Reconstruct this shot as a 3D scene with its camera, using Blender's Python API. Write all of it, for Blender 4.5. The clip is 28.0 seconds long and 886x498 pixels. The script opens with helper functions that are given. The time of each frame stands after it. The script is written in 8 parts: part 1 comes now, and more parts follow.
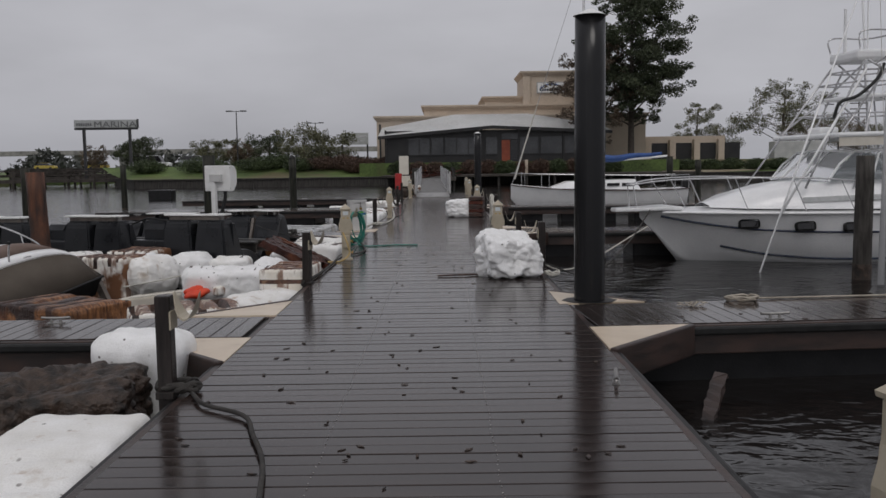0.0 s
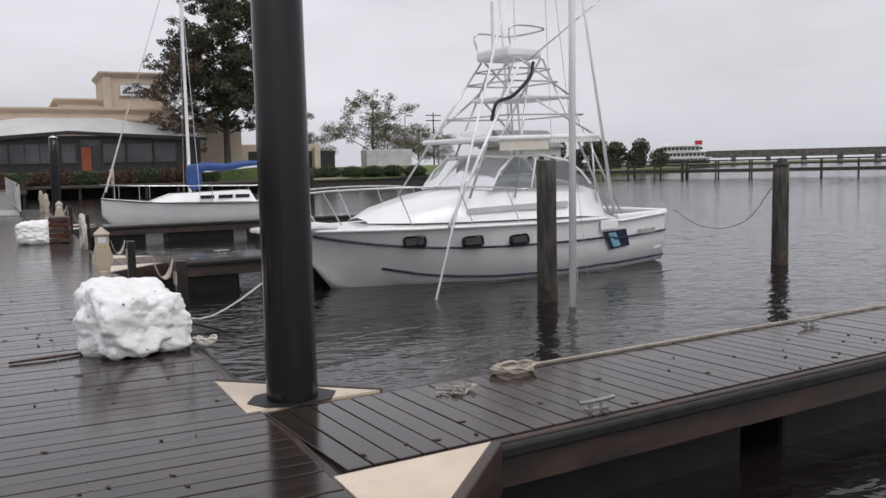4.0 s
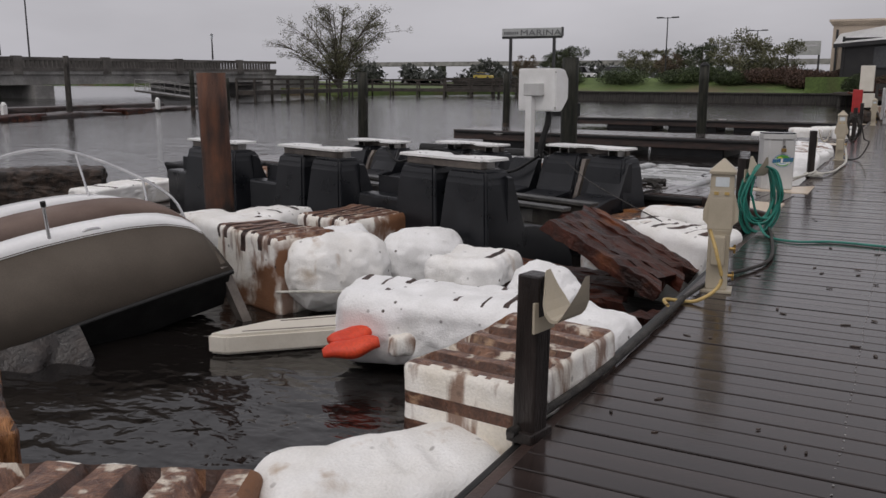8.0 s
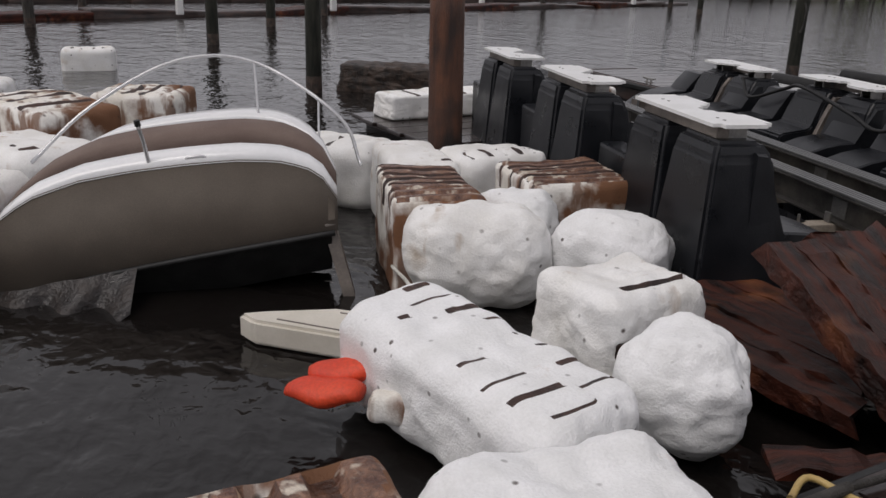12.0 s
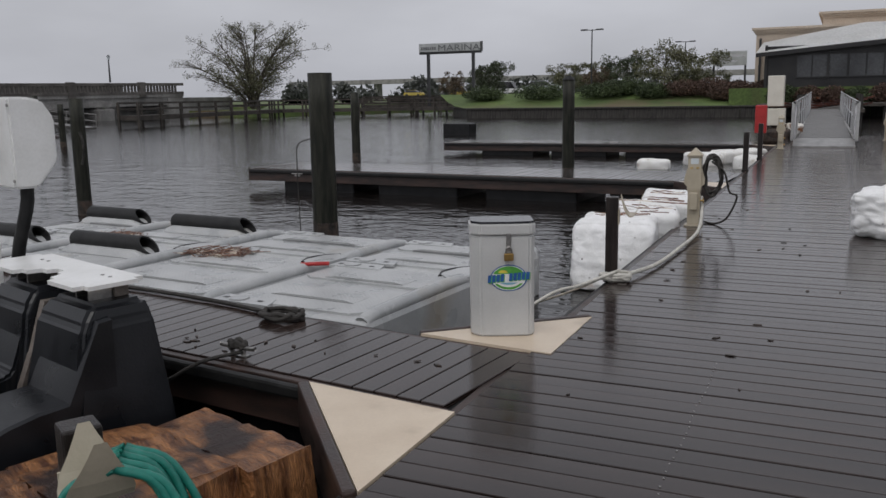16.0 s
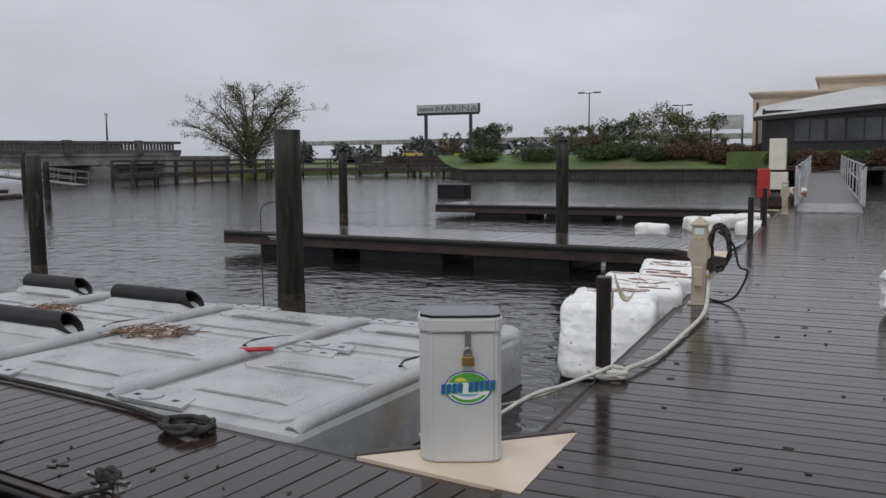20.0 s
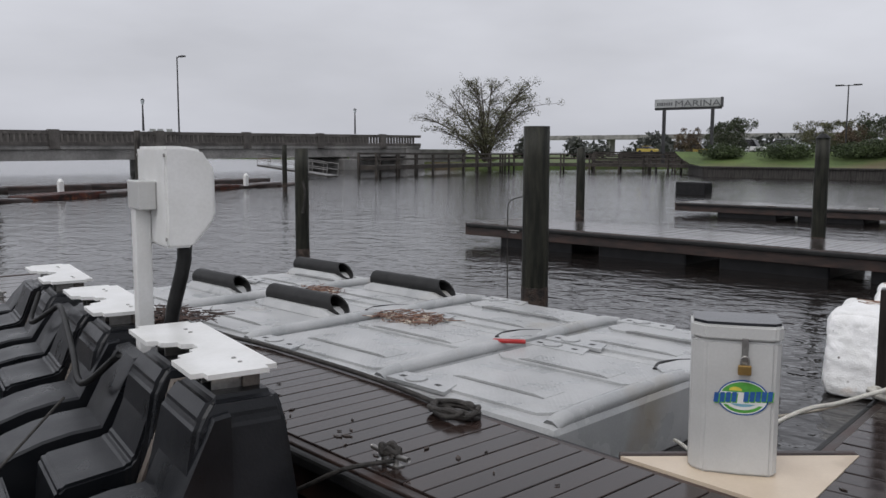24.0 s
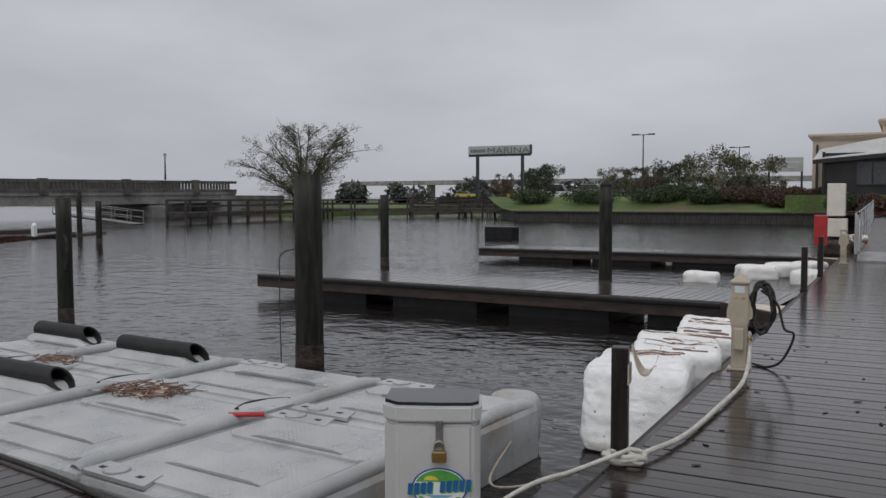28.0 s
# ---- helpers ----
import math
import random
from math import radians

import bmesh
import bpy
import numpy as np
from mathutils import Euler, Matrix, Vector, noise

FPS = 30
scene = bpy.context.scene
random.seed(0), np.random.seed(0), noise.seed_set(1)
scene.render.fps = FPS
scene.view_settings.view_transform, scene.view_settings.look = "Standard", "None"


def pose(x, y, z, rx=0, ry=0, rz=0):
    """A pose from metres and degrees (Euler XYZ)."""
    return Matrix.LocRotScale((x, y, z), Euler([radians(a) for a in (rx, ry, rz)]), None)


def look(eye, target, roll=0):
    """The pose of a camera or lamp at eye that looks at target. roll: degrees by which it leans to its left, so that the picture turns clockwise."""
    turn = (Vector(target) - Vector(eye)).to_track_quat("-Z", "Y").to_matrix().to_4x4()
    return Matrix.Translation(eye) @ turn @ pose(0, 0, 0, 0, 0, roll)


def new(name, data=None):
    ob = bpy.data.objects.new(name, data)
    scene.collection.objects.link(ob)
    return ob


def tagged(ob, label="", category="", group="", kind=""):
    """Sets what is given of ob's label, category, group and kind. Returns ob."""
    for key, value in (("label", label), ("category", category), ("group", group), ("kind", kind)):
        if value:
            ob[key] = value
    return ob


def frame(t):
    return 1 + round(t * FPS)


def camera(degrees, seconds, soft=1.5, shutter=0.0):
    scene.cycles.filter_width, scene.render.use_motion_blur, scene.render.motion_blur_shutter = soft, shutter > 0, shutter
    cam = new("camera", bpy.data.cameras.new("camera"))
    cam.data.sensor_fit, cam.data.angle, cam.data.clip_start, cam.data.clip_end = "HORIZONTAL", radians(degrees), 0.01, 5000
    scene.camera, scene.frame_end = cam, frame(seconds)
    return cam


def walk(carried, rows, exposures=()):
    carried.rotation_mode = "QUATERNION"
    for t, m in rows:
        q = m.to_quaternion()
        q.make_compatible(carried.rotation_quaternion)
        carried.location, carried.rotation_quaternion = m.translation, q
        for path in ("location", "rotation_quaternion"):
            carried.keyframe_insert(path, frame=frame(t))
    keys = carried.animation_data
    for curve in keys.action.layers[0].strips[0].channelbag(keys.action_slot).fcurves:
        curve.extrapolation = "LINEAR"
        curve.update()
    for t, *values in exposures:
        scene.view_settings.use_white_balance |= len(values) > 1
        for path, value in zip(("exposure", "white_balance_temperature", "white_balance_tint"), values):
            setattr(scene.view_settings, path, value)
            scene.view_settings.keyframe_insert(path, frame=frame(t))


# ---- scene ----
cam = camera(54.8, 28.0)
PATH = [
    (0, (0.201, -3.328, 1.477), (0.197, -1.337, 1.283), -0.8),
    (0.5, (0.148, -2.892, 1.49), (0.444, -0.923, 1.306), -0.7),
    (1, (0.148, -2.486, 1.495), (0.664, -0.562, 1.313), -1.2),
    (1.5, (0.194, -2.048, 1.489), (0.883, -0.18, 1.307), -1.0),
    (2, (0.172, -1.649, 1.5), (0.936, 0.19, 1.314), -1.0),
    (2.5, (0.218, -1.228, 1.496), (1.138, 0.537, 1.302), -1.5),
    (4.5, (0.162, 1.048, 1.485), (1.023, 2.843, 1.299), -1.0),
    (5, (0.075, 1.545, 1.485), (0.811, 3.396, 1.308), -0.9),
    (5.5, (0.02, 2.02, 1.495), (0.573, 3.935, 1.323), -1.0),
    (6, (-0.059, 2.527, 1.495), (0.297, 4.488, 1.327), -0.7),
    (6.5, (-0.134, 2.964, 1.501), (-0.139, 4.958, 1.341), -1.6),
    (7, (-0.196, 3.535, 1.445), (-0.615, 5.482, 1.267), -0.7),
    (7.5, (-0.32, 4.084, 1.4), (-1.058, 5.922, 1.119), -0.3),
    (8, (-0.342, 4.504, 1.385), (-1.272, 6.232, 0.999), 0.2),
    (8.5, (-0.372, 4.906, 1.421), (-1.485, 6.516, 1.013), 1.3),
    (9, (-0.363, 5.342, 1.424), (-1.594, 6.863, 1.008), 1.3),
    (9.5, (-0.299, 5.761, 1.412), (-1.541, 7.26, 0.953), 1.0),
    (10, (-0.289, 6.1, 1.374), (-1.656, 7.47, 0.871), 1.3),
    (10.5, (-0.272, 6.471, 1.391), (-1.819, 7.594, 0.803), 2.0),
    (11, (-0.183, 6.861, 1.466), (-1.813, 7.836, 0.84), 2.0),
    (11.5, (-0.123, 7.231, 1.521), (-1.782, 8.15, 0.888), 1.7),
    (13.5, (-0.221, 9.235, 1.454), (-1.804, 10.318, 0.889), 1.6),
    (14, (-0.186, 9.692, 1.424), (-1.706, 10.884, 0.907), 0.7),
    (14.5, (-0.124, 10.151, 1.461), (-1.506, 11.511, 0.972), 0.2),
    (15, (-0.016, 10.601, 1.49), (-1.251, 12.109, 1.043), -0.3),
    (15.5, (0.042, 11.007, 1.492), (-1.02, 12.654, 1.094), -0.5),
    (16, (0.108, 11.461, 1.501), (-0.723, 13.247, 1.152), -1.0),
    (16.5, (0.145, 11.909, 1.49), (-0.525, 13.768, 1.182), -1.2),
    (17, (0.088, 12.223, 1.507), (-0.459, 14.129, 1.243), -0.9),
    (17.5, (-0.006, 12.469, 1.519), (-0.543, 14.384, 1.302), -0.6),
    (18, (-0.052, 12.61, 1.499), (-0.664, 14.504, 1.302), -0.8),
    (18.5, (-0.109, 12.626, 1.483), (-0.805, 14.491, 1.291), -0.7),
    (19, (-0.106, 12.623, 1.496), (-0.878, 14.458, 1.306), -0.6),
    (19.5, (-0.111, 12.654, 1.491), (-0.936, 14.465, 1.298), -0.4),
    (20, (-0.136, 12.652, 1.49), (-0.97, 14.457, 1.279), -0.5),
    (20.5, (-0.138, 12.659, 1.496), (-0.98, 14.461, 1.282), -0.5),
    (22.5, (-0.148, 12.666, 1.508), (-1.032, 14.446, 1.289), -0.4),
    (23, (-0.153, 12.64, 1.513), (-1.052, 14.413, 1.294), -0.4),
    (23.5, (-0.23, 12.557, 1.515), (-1.177, 14.305, 1.295), -0.3),
    (24, (-0.295, 12.482, 1.515), (-1.574, 14.003, 1.293), 0.2),
    (24.5, (-0.311, 12.397, 1.526), (-1.855, 13.647, 1.305), 0.5),
    (25, (-0.344, 12.337, 1.521), (-2.049, 13.36, 1.308), 0.6),
    (25.5, (-0.314, 12.372, 1.51), (-2.063, 13.319, 1.301), 0.5),
    (26, (-0.188, 12.425, 1.534), (-1.853, 13.515, 1.329), 0.2),
    (26.5, (-0.096, 12.526, 1.523), (-1.495, 13.942, 1.325), -0.1),
    (27, (-0.083, 12.731, 1.507), (-1.301, 14.305, 1.312), -0.2),
    (27.5, (-0.125, 13.007, 1.539), (-1.268, 14.641, 1.391), 0.0),
    (28, (-0.072, 13.341, 1.571), (-1.021, 15.098, 1.454), -0.1),
]
walk(cam, [(t, look(eye, target, roll)) for t, eye, target, roll in PATH],
     exposures=[(0, -0.25, 6600, 12), (0.5, -0.09, 6600, 12), (1, 0.18, 6600, 12.1), (2, 0.5, 6600, 12.2), (5, 0.5, 6600, 12.4), (6.4, 0.35, 6630, 12.8), (7, 0.15, 6675, 13.2), (8, 0, 6750, 14), (9.5, -0.04, 6775, 14.5), (11, 0.07, 6800, 15), (12.5, -0.1, 6700, 13.5), (13.5, -0.55, 6633, 12.5), (14.6, -0.38, 6570, 11.6), (15, -0.25, 6550, 11.3), (16, 0.02, 6500, 10.7), (17, 0.1, 6450, 10), (20, 0.18, 6420, 10), (23.5, 0.22, 6476, 10.7), (25, 0.4, 6500, 11), (26, 0.35, 6493, 10.7), (27, 0.08, 6487, 10.3), (28, 0, 6480, 10)])

# ---- world and light ----
world = bpy.data.worlds.new("overcast_sky")
scene.world = world
world.use_nodes = True
wn, wl = world.node_tree.nodes, world.node_tree.links
sky = wn.new("ShaderNodeTexSky")
sky.sky_type = "NISHITA"
sky.sun_disc = False
sky.sun_elevation, sky.sun_rotation = radians(48), radians(200)
sky.air_density, sky.dust_density, sky.ozone_density = 1.0, 4.0, 1.0
grey = wn.new("ShaderNodeHueSaturation")
grey.inputs["Saturation"].default_value = 0.07
tc = wn.new("ShaderNodeTexCoord")
stretch = wn.new("ShaderNodeMapping")
stretch.inputs["Scale"].default_value = (1.0, 1.0, 3.2)
clouds = wn.new("ShaderNodeTexNoise")
clouds.inputs["Scale"].default_value, clouds.inputs["Detail"].default_value, clouds.inputs["Roughness"].default_value = 2.2, 5, 0.5
ramp = wn.new("ShaderNodeMapRange")
ramp.inputs["From Min"].default_value, ramp.inputs["From Max"].default_value = 0.3, 0.7
ramp.inputs["To Min"].default_value, ramp.inputs["To Max"].default_value = 0.84, 1.12
cover = wn.new("ShaderNodeMix")
cover.data_type, cover.inputs["Factor"].default_value = "RGBA", 0.72
cover.inputs["B"].default_value = (5.78, 5.95, 6.5, 1)
mul = wn.new("ShaderNodeMix")
mul.data_type, mul.blend_type, mul.inputs["Factor"].default_value = "RGBA", "MULTIPLY", 1.0
back = wn["Background"]
back.inputs["Strength"].default_value = 0.1
wl.new(sky.outputs[0], grey.inputs["Color"])
wl.new(tc.outputs["Generated"], stretch.inputs[0])
wl.new(stretch.outputs[0], clouds.inputs["Vector"])
wl.new(clouds.outputs["Fac"], ramp.inputs[0])
wl.new(grey.outputs[0], cover.inputs["A"])
wl.new(cover.outputs["Result"], mul.inputs["A"])
wl.new(ramp.outputs[0], mul.inputs["B"])
wl.new(mul.outputs["Result"], back.inputs["Color"])

sun = new("sun", bpy.data.lights.new("sun", "SUN"))
sun.data.energy, sun.data.angle, sun.data.color = 0.7, radians(25), (1.0, 0.98, 0.95)
sun.matrix_world = look((0, 0, 30), (-6, 16, 0))


# ---- materials ----
def material(name, a, b, rough=0.6, scale=8.0, bump=0.15, fine=60.0, metal=0.0, rough_b=None, stretch=(1, 1, 1), island=False, spread=(0.35, 0.65), third=None, coat=0.0, random_tone=0.0, grit=0.13, spec=0.5, pits=None, drip=None):
    """Two-tone procedural surface: colours a and b mixed by noise, fine grain and bump on top."""
    m = bpy.data.materials.new(name)
    m.use_nodes = True
    n, l = m.node_tree.nodes, m.node_tree.links
    p = n["Principled BSDF"]
    co = n.new("ShaderNodeTexCoord")
    mp = n.new("ShaderNodeMapping")
    mp.inputs["Scale"].default_value = stretch
    l.new(co.outputs["Object"], mp.inputs[0])
    big, small = n.new("ShaderNodeTexNoise"), n.new("ShaderNodeTexNoise")
    for tex, s, d in ((big, scale, 6), (small, fine, 4)):
        tex.inputs["Scale"].default_value, tex.inputs["Detail"].default_value = s, d
        l.new(mp.outputs[0], tex.inputs["Vector"])
    rng = n.new("ShaderNodeMapRange")
    rng.inputs["From Min"].default_value, rng.inputs["From Max"].default_value = spread
    l.new(big.outputs["Fac"], rng.inputs[0])
    mix = n.new("ShaderNodeMix")
    mix.data_type = "RGBA"
    mix.inputs["A"].default_value, mix.inputs["B"].default_value = (*a, 1), (*b, 1)
    l.new(rng.outputs[0], mix.inputs["Factor"])
    out = mix.outputs["Result"]
    grain = n.new("ShaderNodeMapRange")
    grain.inputs["From Min"].default_value, grain.inputs["From Max"].default_value = 0.3, 0.7
    grain.inputs["To Min"].default_value, grain.inputs["To Max"].default_value = 1 - grit, 1 + grit
    l.new(small.outputs["Fac"], grain.inputs[0])
    g = n.new("ShaderNodeMix")
    g.data_type, g.blend_type, g.inputs["Factor"].default_value = "RGBA", "MULTIPLY", 1.0
    l.new(out, g.inputs["A"]), l.new(grain.outputs[0], g.inputs["B"])
    out = g.outputs["Result"]
    if third:
        spots = n.new("ShaderNodeTexNoise")
        spots.inputs["Scale"].default_value, spots.inputs["Detail"].default_value = scale * 0.55, 8
        sm = n.new("ShaderNodeMapping")
        sm.inputs["Location"].default_value = (7.3, 2.1, 4.4)
        l.new(co.outputs["Object"], sm.inputs[0]), l.new(sm.outputs[0], spots.inputs["Vector"])
        sr = n.new("ShaderNodeMapRange")
        sr.inputs["From Min"].default_value, sr.inputs["From Max"].default_value = third[1]
        l.new(spots.outputs["Fac"], sr.inputs[0])
        t3 = n.new("ShaderNodeMix")
        t3.data_type = "RGBA"
        t3.inputs["B"].default_value = (*third[0], 1)
        l.new(out, t3.inputs["A"]), l.new(sr.outputs[0], t3.inputs["Factor"])
        out = t3.outputs["Result"]
    if random_tone:
        if island:
            info = n.new("ShaderNodeNewGeometry").outputs["Random Per Island"]
        else:
            info = n.new("ShaderNodeObjectInfo").outputs["Random"]
        rr = n.new("ShaderNodeMapRange")
        rr.inputs["To Min"].default_value, rr.inputs["To Max"].default_value = 1 - random_tone, 1 + random_tone
        l.new(info, rr.inputs[0])
        t4 = n.new("ShaderNodeMix")
        t4.data_type, t4.blend_type, t4.inputs["Factor"].default_value = "RGBA", "MULTIPLY", 1.0
        l.new(out, t4.inputs["A"]), l.new(rr.outputs[0], t4.inputs["B"])
        out = t4.outputs["Result"]
    if drip:
        dm, dn, dr, dx = n.new("ShaderNodeMapping"), n.new("ShaderNodeTexNoise"), n.new("ShaderNodeMapRange"), n.new("ShaderNodeMix")
        dm.inputs["Scale"].default_value, dm.inputs["Location"].default_value = (1, 1, 0.22), (3.1, 8.7, 1.9)
        dn.inputs["Scale"].default_value, dn.inputs["Detail"].default_value = 7.0, 7
        dr.inputs["From Min"].default_value, dr.inputs["From Max"].default_value = drip[1]
        dr.inputs["To Max"].default_value = 0.85
        dx.data_type = "RGBA"
        dx.inputs["B"].default_value = (*drip[0], 1)
        l.new(co.outputs["Object"], dm.inputs[0]), l.new(dm.outputs[0], dn.inputs["Vector"]), l.new(dn.outputs["Fac"], dr.inputs[0])
        l.new(out, dx.inputs["A"]), l.new(dr.outputs[0], dx.inputs["Factor"])
        out = dx.outputs["Result"]
    if pits:
        vo, vr, gt, mm, vx = n.new("ShaderNodeTexVoronoi"), n.new("ShaderNodeMapRange"), n.new("ShaderNodeMath"), n.new("ShaderNodeMath"), n.new("ShaderNodeMix")
        vo.inputs["Scale"].default_value = pits[0]
        vr.inputs["From Min"].default_value, vr.inputs["From Max"].default_value = 0.1, 0.19
        vr.inputs["To Min"].default_value, vr.inputs["To Max"].default_value = 1.0, 0.0
        gt.operation, gt.inputs[1].default_value = "GREATER_THAN", pits[1]
        mm.operation = "MULTIPLY"
        vx.data_type = "RGBA"
        vx.inputs["B"].default_value = (0.05, 0.03, 0.02, 1)
        l.new(co.outputs["Object"], vo.inputs["Vector"]), l.new(vo.outputs["Distance"], vr.inputs[0]), l.new(vo.outputs["Color"], gt.inputs[0])
        pm = n.new("ShaderNodeMath")
        pm.operation = "MULTIPLY"
        l.new(vr.outputs[0], pm.inputs[0]), l.new(rng.outputs[0], pm.inputs[1])
        l.new(pm.outputs[0], mm.inputs[0]), l.new(gt.outputs[0], mm.inputs[1])
        l.new(out, vx.inputs["A"]), l.new(mm.outputs[0], vx.inputs["Factor"])
        out = vx.outputs["Result"]
    p.inputs["Specular IOR Level"].default_value = spec
    l.new(out, p.inputs["Base Color"])
    rn = n.new("ShaderNodeMapRange")
    rn.inputs["From Min"].default_value, rn.inputs["From Max"].default_value = 0.3, 0.7
    rn.inputs["To Min"].default_value, rn.inputs["To Max"].default_value = rough, rough if rough_b is None else rough_b
    l.new(big.outputs["Fac"], rn.inputs[0]), l.new(rn.outputs[0], p.inputs["Roughness"])
    p.inputs["Metallic"].default_value = metal
    p.inputs["Coat Weight"].default_value = coat
    p.inputs["Coat Roughness"].default_value = 0.12
    if bump:
        add = n.new("ShaderNodeMath")
        add.operation = "ADD"
        l.new(big.outputs["Fac"], add.inputs[0]), l.new(small.outputs["Fac"], add.inputs[1])
        bp = n.new("ShaderNodeBump")
        bp.inputs["Strength"].default_value, bp.inputs["Distance"].default_value = bump, 0.02
        l.new(add.outputs[0], bp.inputs["Height"]), l.new(bp.outputs[0], p.inputs["Normal"])
    return m


DECK = material("wet_deck_board", (0.0165, 0.0112, 0.0100), (0.036, 0.025, 0.022), 0.06, 1.4, 0.03, 70, rough_b=0.22, stretch=(0.6, 3, 1), random_tone=0.18)
DECK_BROWN = material("wet_finger_board", (0.021, 0.014, 0.0118), (0.042, 0.029, 0.025), 0.06, 1.4, 0.03, 70, rough_b=0.22, stretch=(3, 0.6, 1), random_tone=0.18)
FASCIA = material("wet_timber_fascia", (0.022, 0.016, 0.014), (0.06, 0.035, 0.028), 0.3, 2.5, 0.2, 50, rough_b=0.5, stretch=(1, 1, 4))
FLOAT = material("black_float_tub", (0.006, 0.006, 0.007), (0.013, 0.013, 0.014), 0.4, 4, 0.1, 40, spec=0.3)
GUSSET = material("cream_gusset_sheet", (0.60, 0.49, 0.37), (0.68, 0.57, 0.44), 0.3, 3, 0.03, 80, third=((0.4, 0.31, 0.22), (0.62, 0.75)), grit=0.03)
FOAM = material("white_foam", (0.78, 0.765, 0.73), (0.89, 0.885, 0.87), 0.75, 3.5, 0.34, 80, third=((0.36, 0.24, 0.13), (0.63, 0.76)), pits=(11.0, 0.6), drip=((0.4, 0.28, 0.18), (0.64, 0.8)), grit=0.05)
FOAM_SNOW = material("bright_white_foam", (0.80, 0.80, 0.79), (0.9, 0.9, 0.9), 0.8, 5, 0.34, 80, third=((0.45, 0.32, 0.22), (0.66, 0.78)), pits=(13.0, 0.5), grit=0.04)
FOAM_OLD = material("yellowed_foam", (0.74, 0.69, 0.6), (0.87, 0.855, 0.82), 0.75, 2.6, 0.34, 80, third=((0.19, 0.085, 0.04), (0.53, 0.6)), pits=(11.0, 0.6), drip=((0.17, 0.075, 0.035), (0.52, 0.6)), grit=0.06)
STAIN = material("rust_brown_stained_foam", (0.09, 0.038, 0.024), (0.25, 0.13, 0.08), 0.35, 16, 0.6, 60, third=((0.66, 0.58, 0.48), (0.555, 0.63)), grit=0.3)
GROOVE = material("rust_brown_groove", (0.05, 0.022, 0.014), (0.13, 0.06, 0.035), 0.4, 12, 0.5, 60, third=((0.35, 0.22, 0.13), (0.58, 0.66)), grit=0.3)
SLOT = material("dark_wood_slot", (0.022, 0.011, 0.008), (0.07, 0.033, 0.022), 0.5, 9, 0.4, 60)
ROTWOOD = material("wet_rotten_wood", (0.010, 0.0045, 0.0035), (0.085, 0.021, 0.011), 0.3, 4, 1.0, 26, rough_b=0.6, stretch=(0.6, 5, 1), third=((0.24, 0.08, 0.028), (0.6, 0.76)), grit=0.35, spec=0.3)
ORANGEWOOD = material("torn_orange_wood", (0.09, 0.03, 0.012), (0.42, 0.19, 0.075), 0.35, 4.5, 1.0, 30, stretch=(1, 6, 1), third=((0.03, 0.014, 0.01), (0.5, 0.61)), grit=0.35)
MUD = material("black_mud_and_weed", (0.012, 0.009, 0.007), (0.07, 0.045, 0.032), 0.5, 9, 1.0, 45)
PILE_BLACK = material("black_pile_sleeve", (0.004, 0.004, 0.005), (0.009, 0.009, 0.010), 0.14, 1.5, 0.06, 30, rough_b=0.3, stretch=(1, 1, 0.3), spec=0.4)
PILE_GREEN = material("treated_timber_pile", (0.010, 0.011, 0.008), (0.034, 0.034, 0.025), 0.5, 5, 0.5, 30, stretch=(3, 3, 0.4), spec=0.25)
PILE_GREY = material("weathered_timber_pile", (0.032, 0.029, 0.026), (0.085, 0.078, 0.07), 0.7, 5, 0.5, 30, stretch=(3, 3, 0.4), spec=0.25)
PILE_RUST = material("rusty_brown_pile", (0.028, 0.012, 0.008), (0.13, 0.048, 0.022), 0.6, 3, 0.8, 40, stretch=(3, 3, 0.5), third=((0.01, 0.008, 0.007), (0.5, 0.65)))
POST = material("dark_wet_post", (0.012, 0.0095, 0.0085), (0.032, 0.025, 0.023), 0.3, 6, 0.3, 50, stretch=(3, 3, 0.5), spec=0.35)
PEDESTAL = material("beige_pedestal_plastic", (0.40, 0.35, 0.265), (0.47, 0.415, 0.32), 0.35, 5, 0.04, 70, third=((0.25, 0.2, 0.14), (0.66, 0.8)), grit=0.03)
LENS = material("milky_light_lens", (0.55, 0.6, 0.62), (0.65, 0.7, 0.72), 0.2, 6, 0, 40, grit=0.03)
TANK = material("black_lift_plastic", (0.007, 0.008, 0.010), (0.014, 0.015, 0.018), 0.24, 4, 0.06, 70, rough_b=0.42, grit=0.03, spec=0.34)
TANK_EDGE = material("scuffed_grey_plastic", (0.10, 0.085, 0.075), (0.22, 0.19, 0.165), 0.45, 6, 0.1, 60)
WHITE = material("white_plastic_sheet", (0.74, 0.74, 0.72), (0.83, 0.83, 0.82), 0.3, 5, 0.03, 60, grit=0.03)
WHITE_PAINT = material("white_gelcoat", (0.79, 0.795, 0.80), (0.86, 0.86, 0.86), 0.22, 2, 0.01, 30, coat=0.3, grit=0.03)
HULL_STAIN = material("grey_white_hull", (0.82, 0.82, 0.82), (0.88, 0.88, 0.875), 0.25, 2, 0.01, 30, coat=0.3, grit=0.03)
NAVY = material("navy_stripe", (0.012, 0.018, 0.04), (0.02, 0.03, 0.06), 0.25, 4, 0, 40, grit=0.03)
ALU = material("galvanised_aluminium", (0.28, 0.27, 0.26), (0.42, 0.41, 0.39), 0.35, 4, 0.08, 50, metal=0.85)
BEAM = material("beige_lift_beam", (0.25, 0.21, 0.165), (0.38, 0.33, 0.27), 0.5, 4, 0.1, 50)
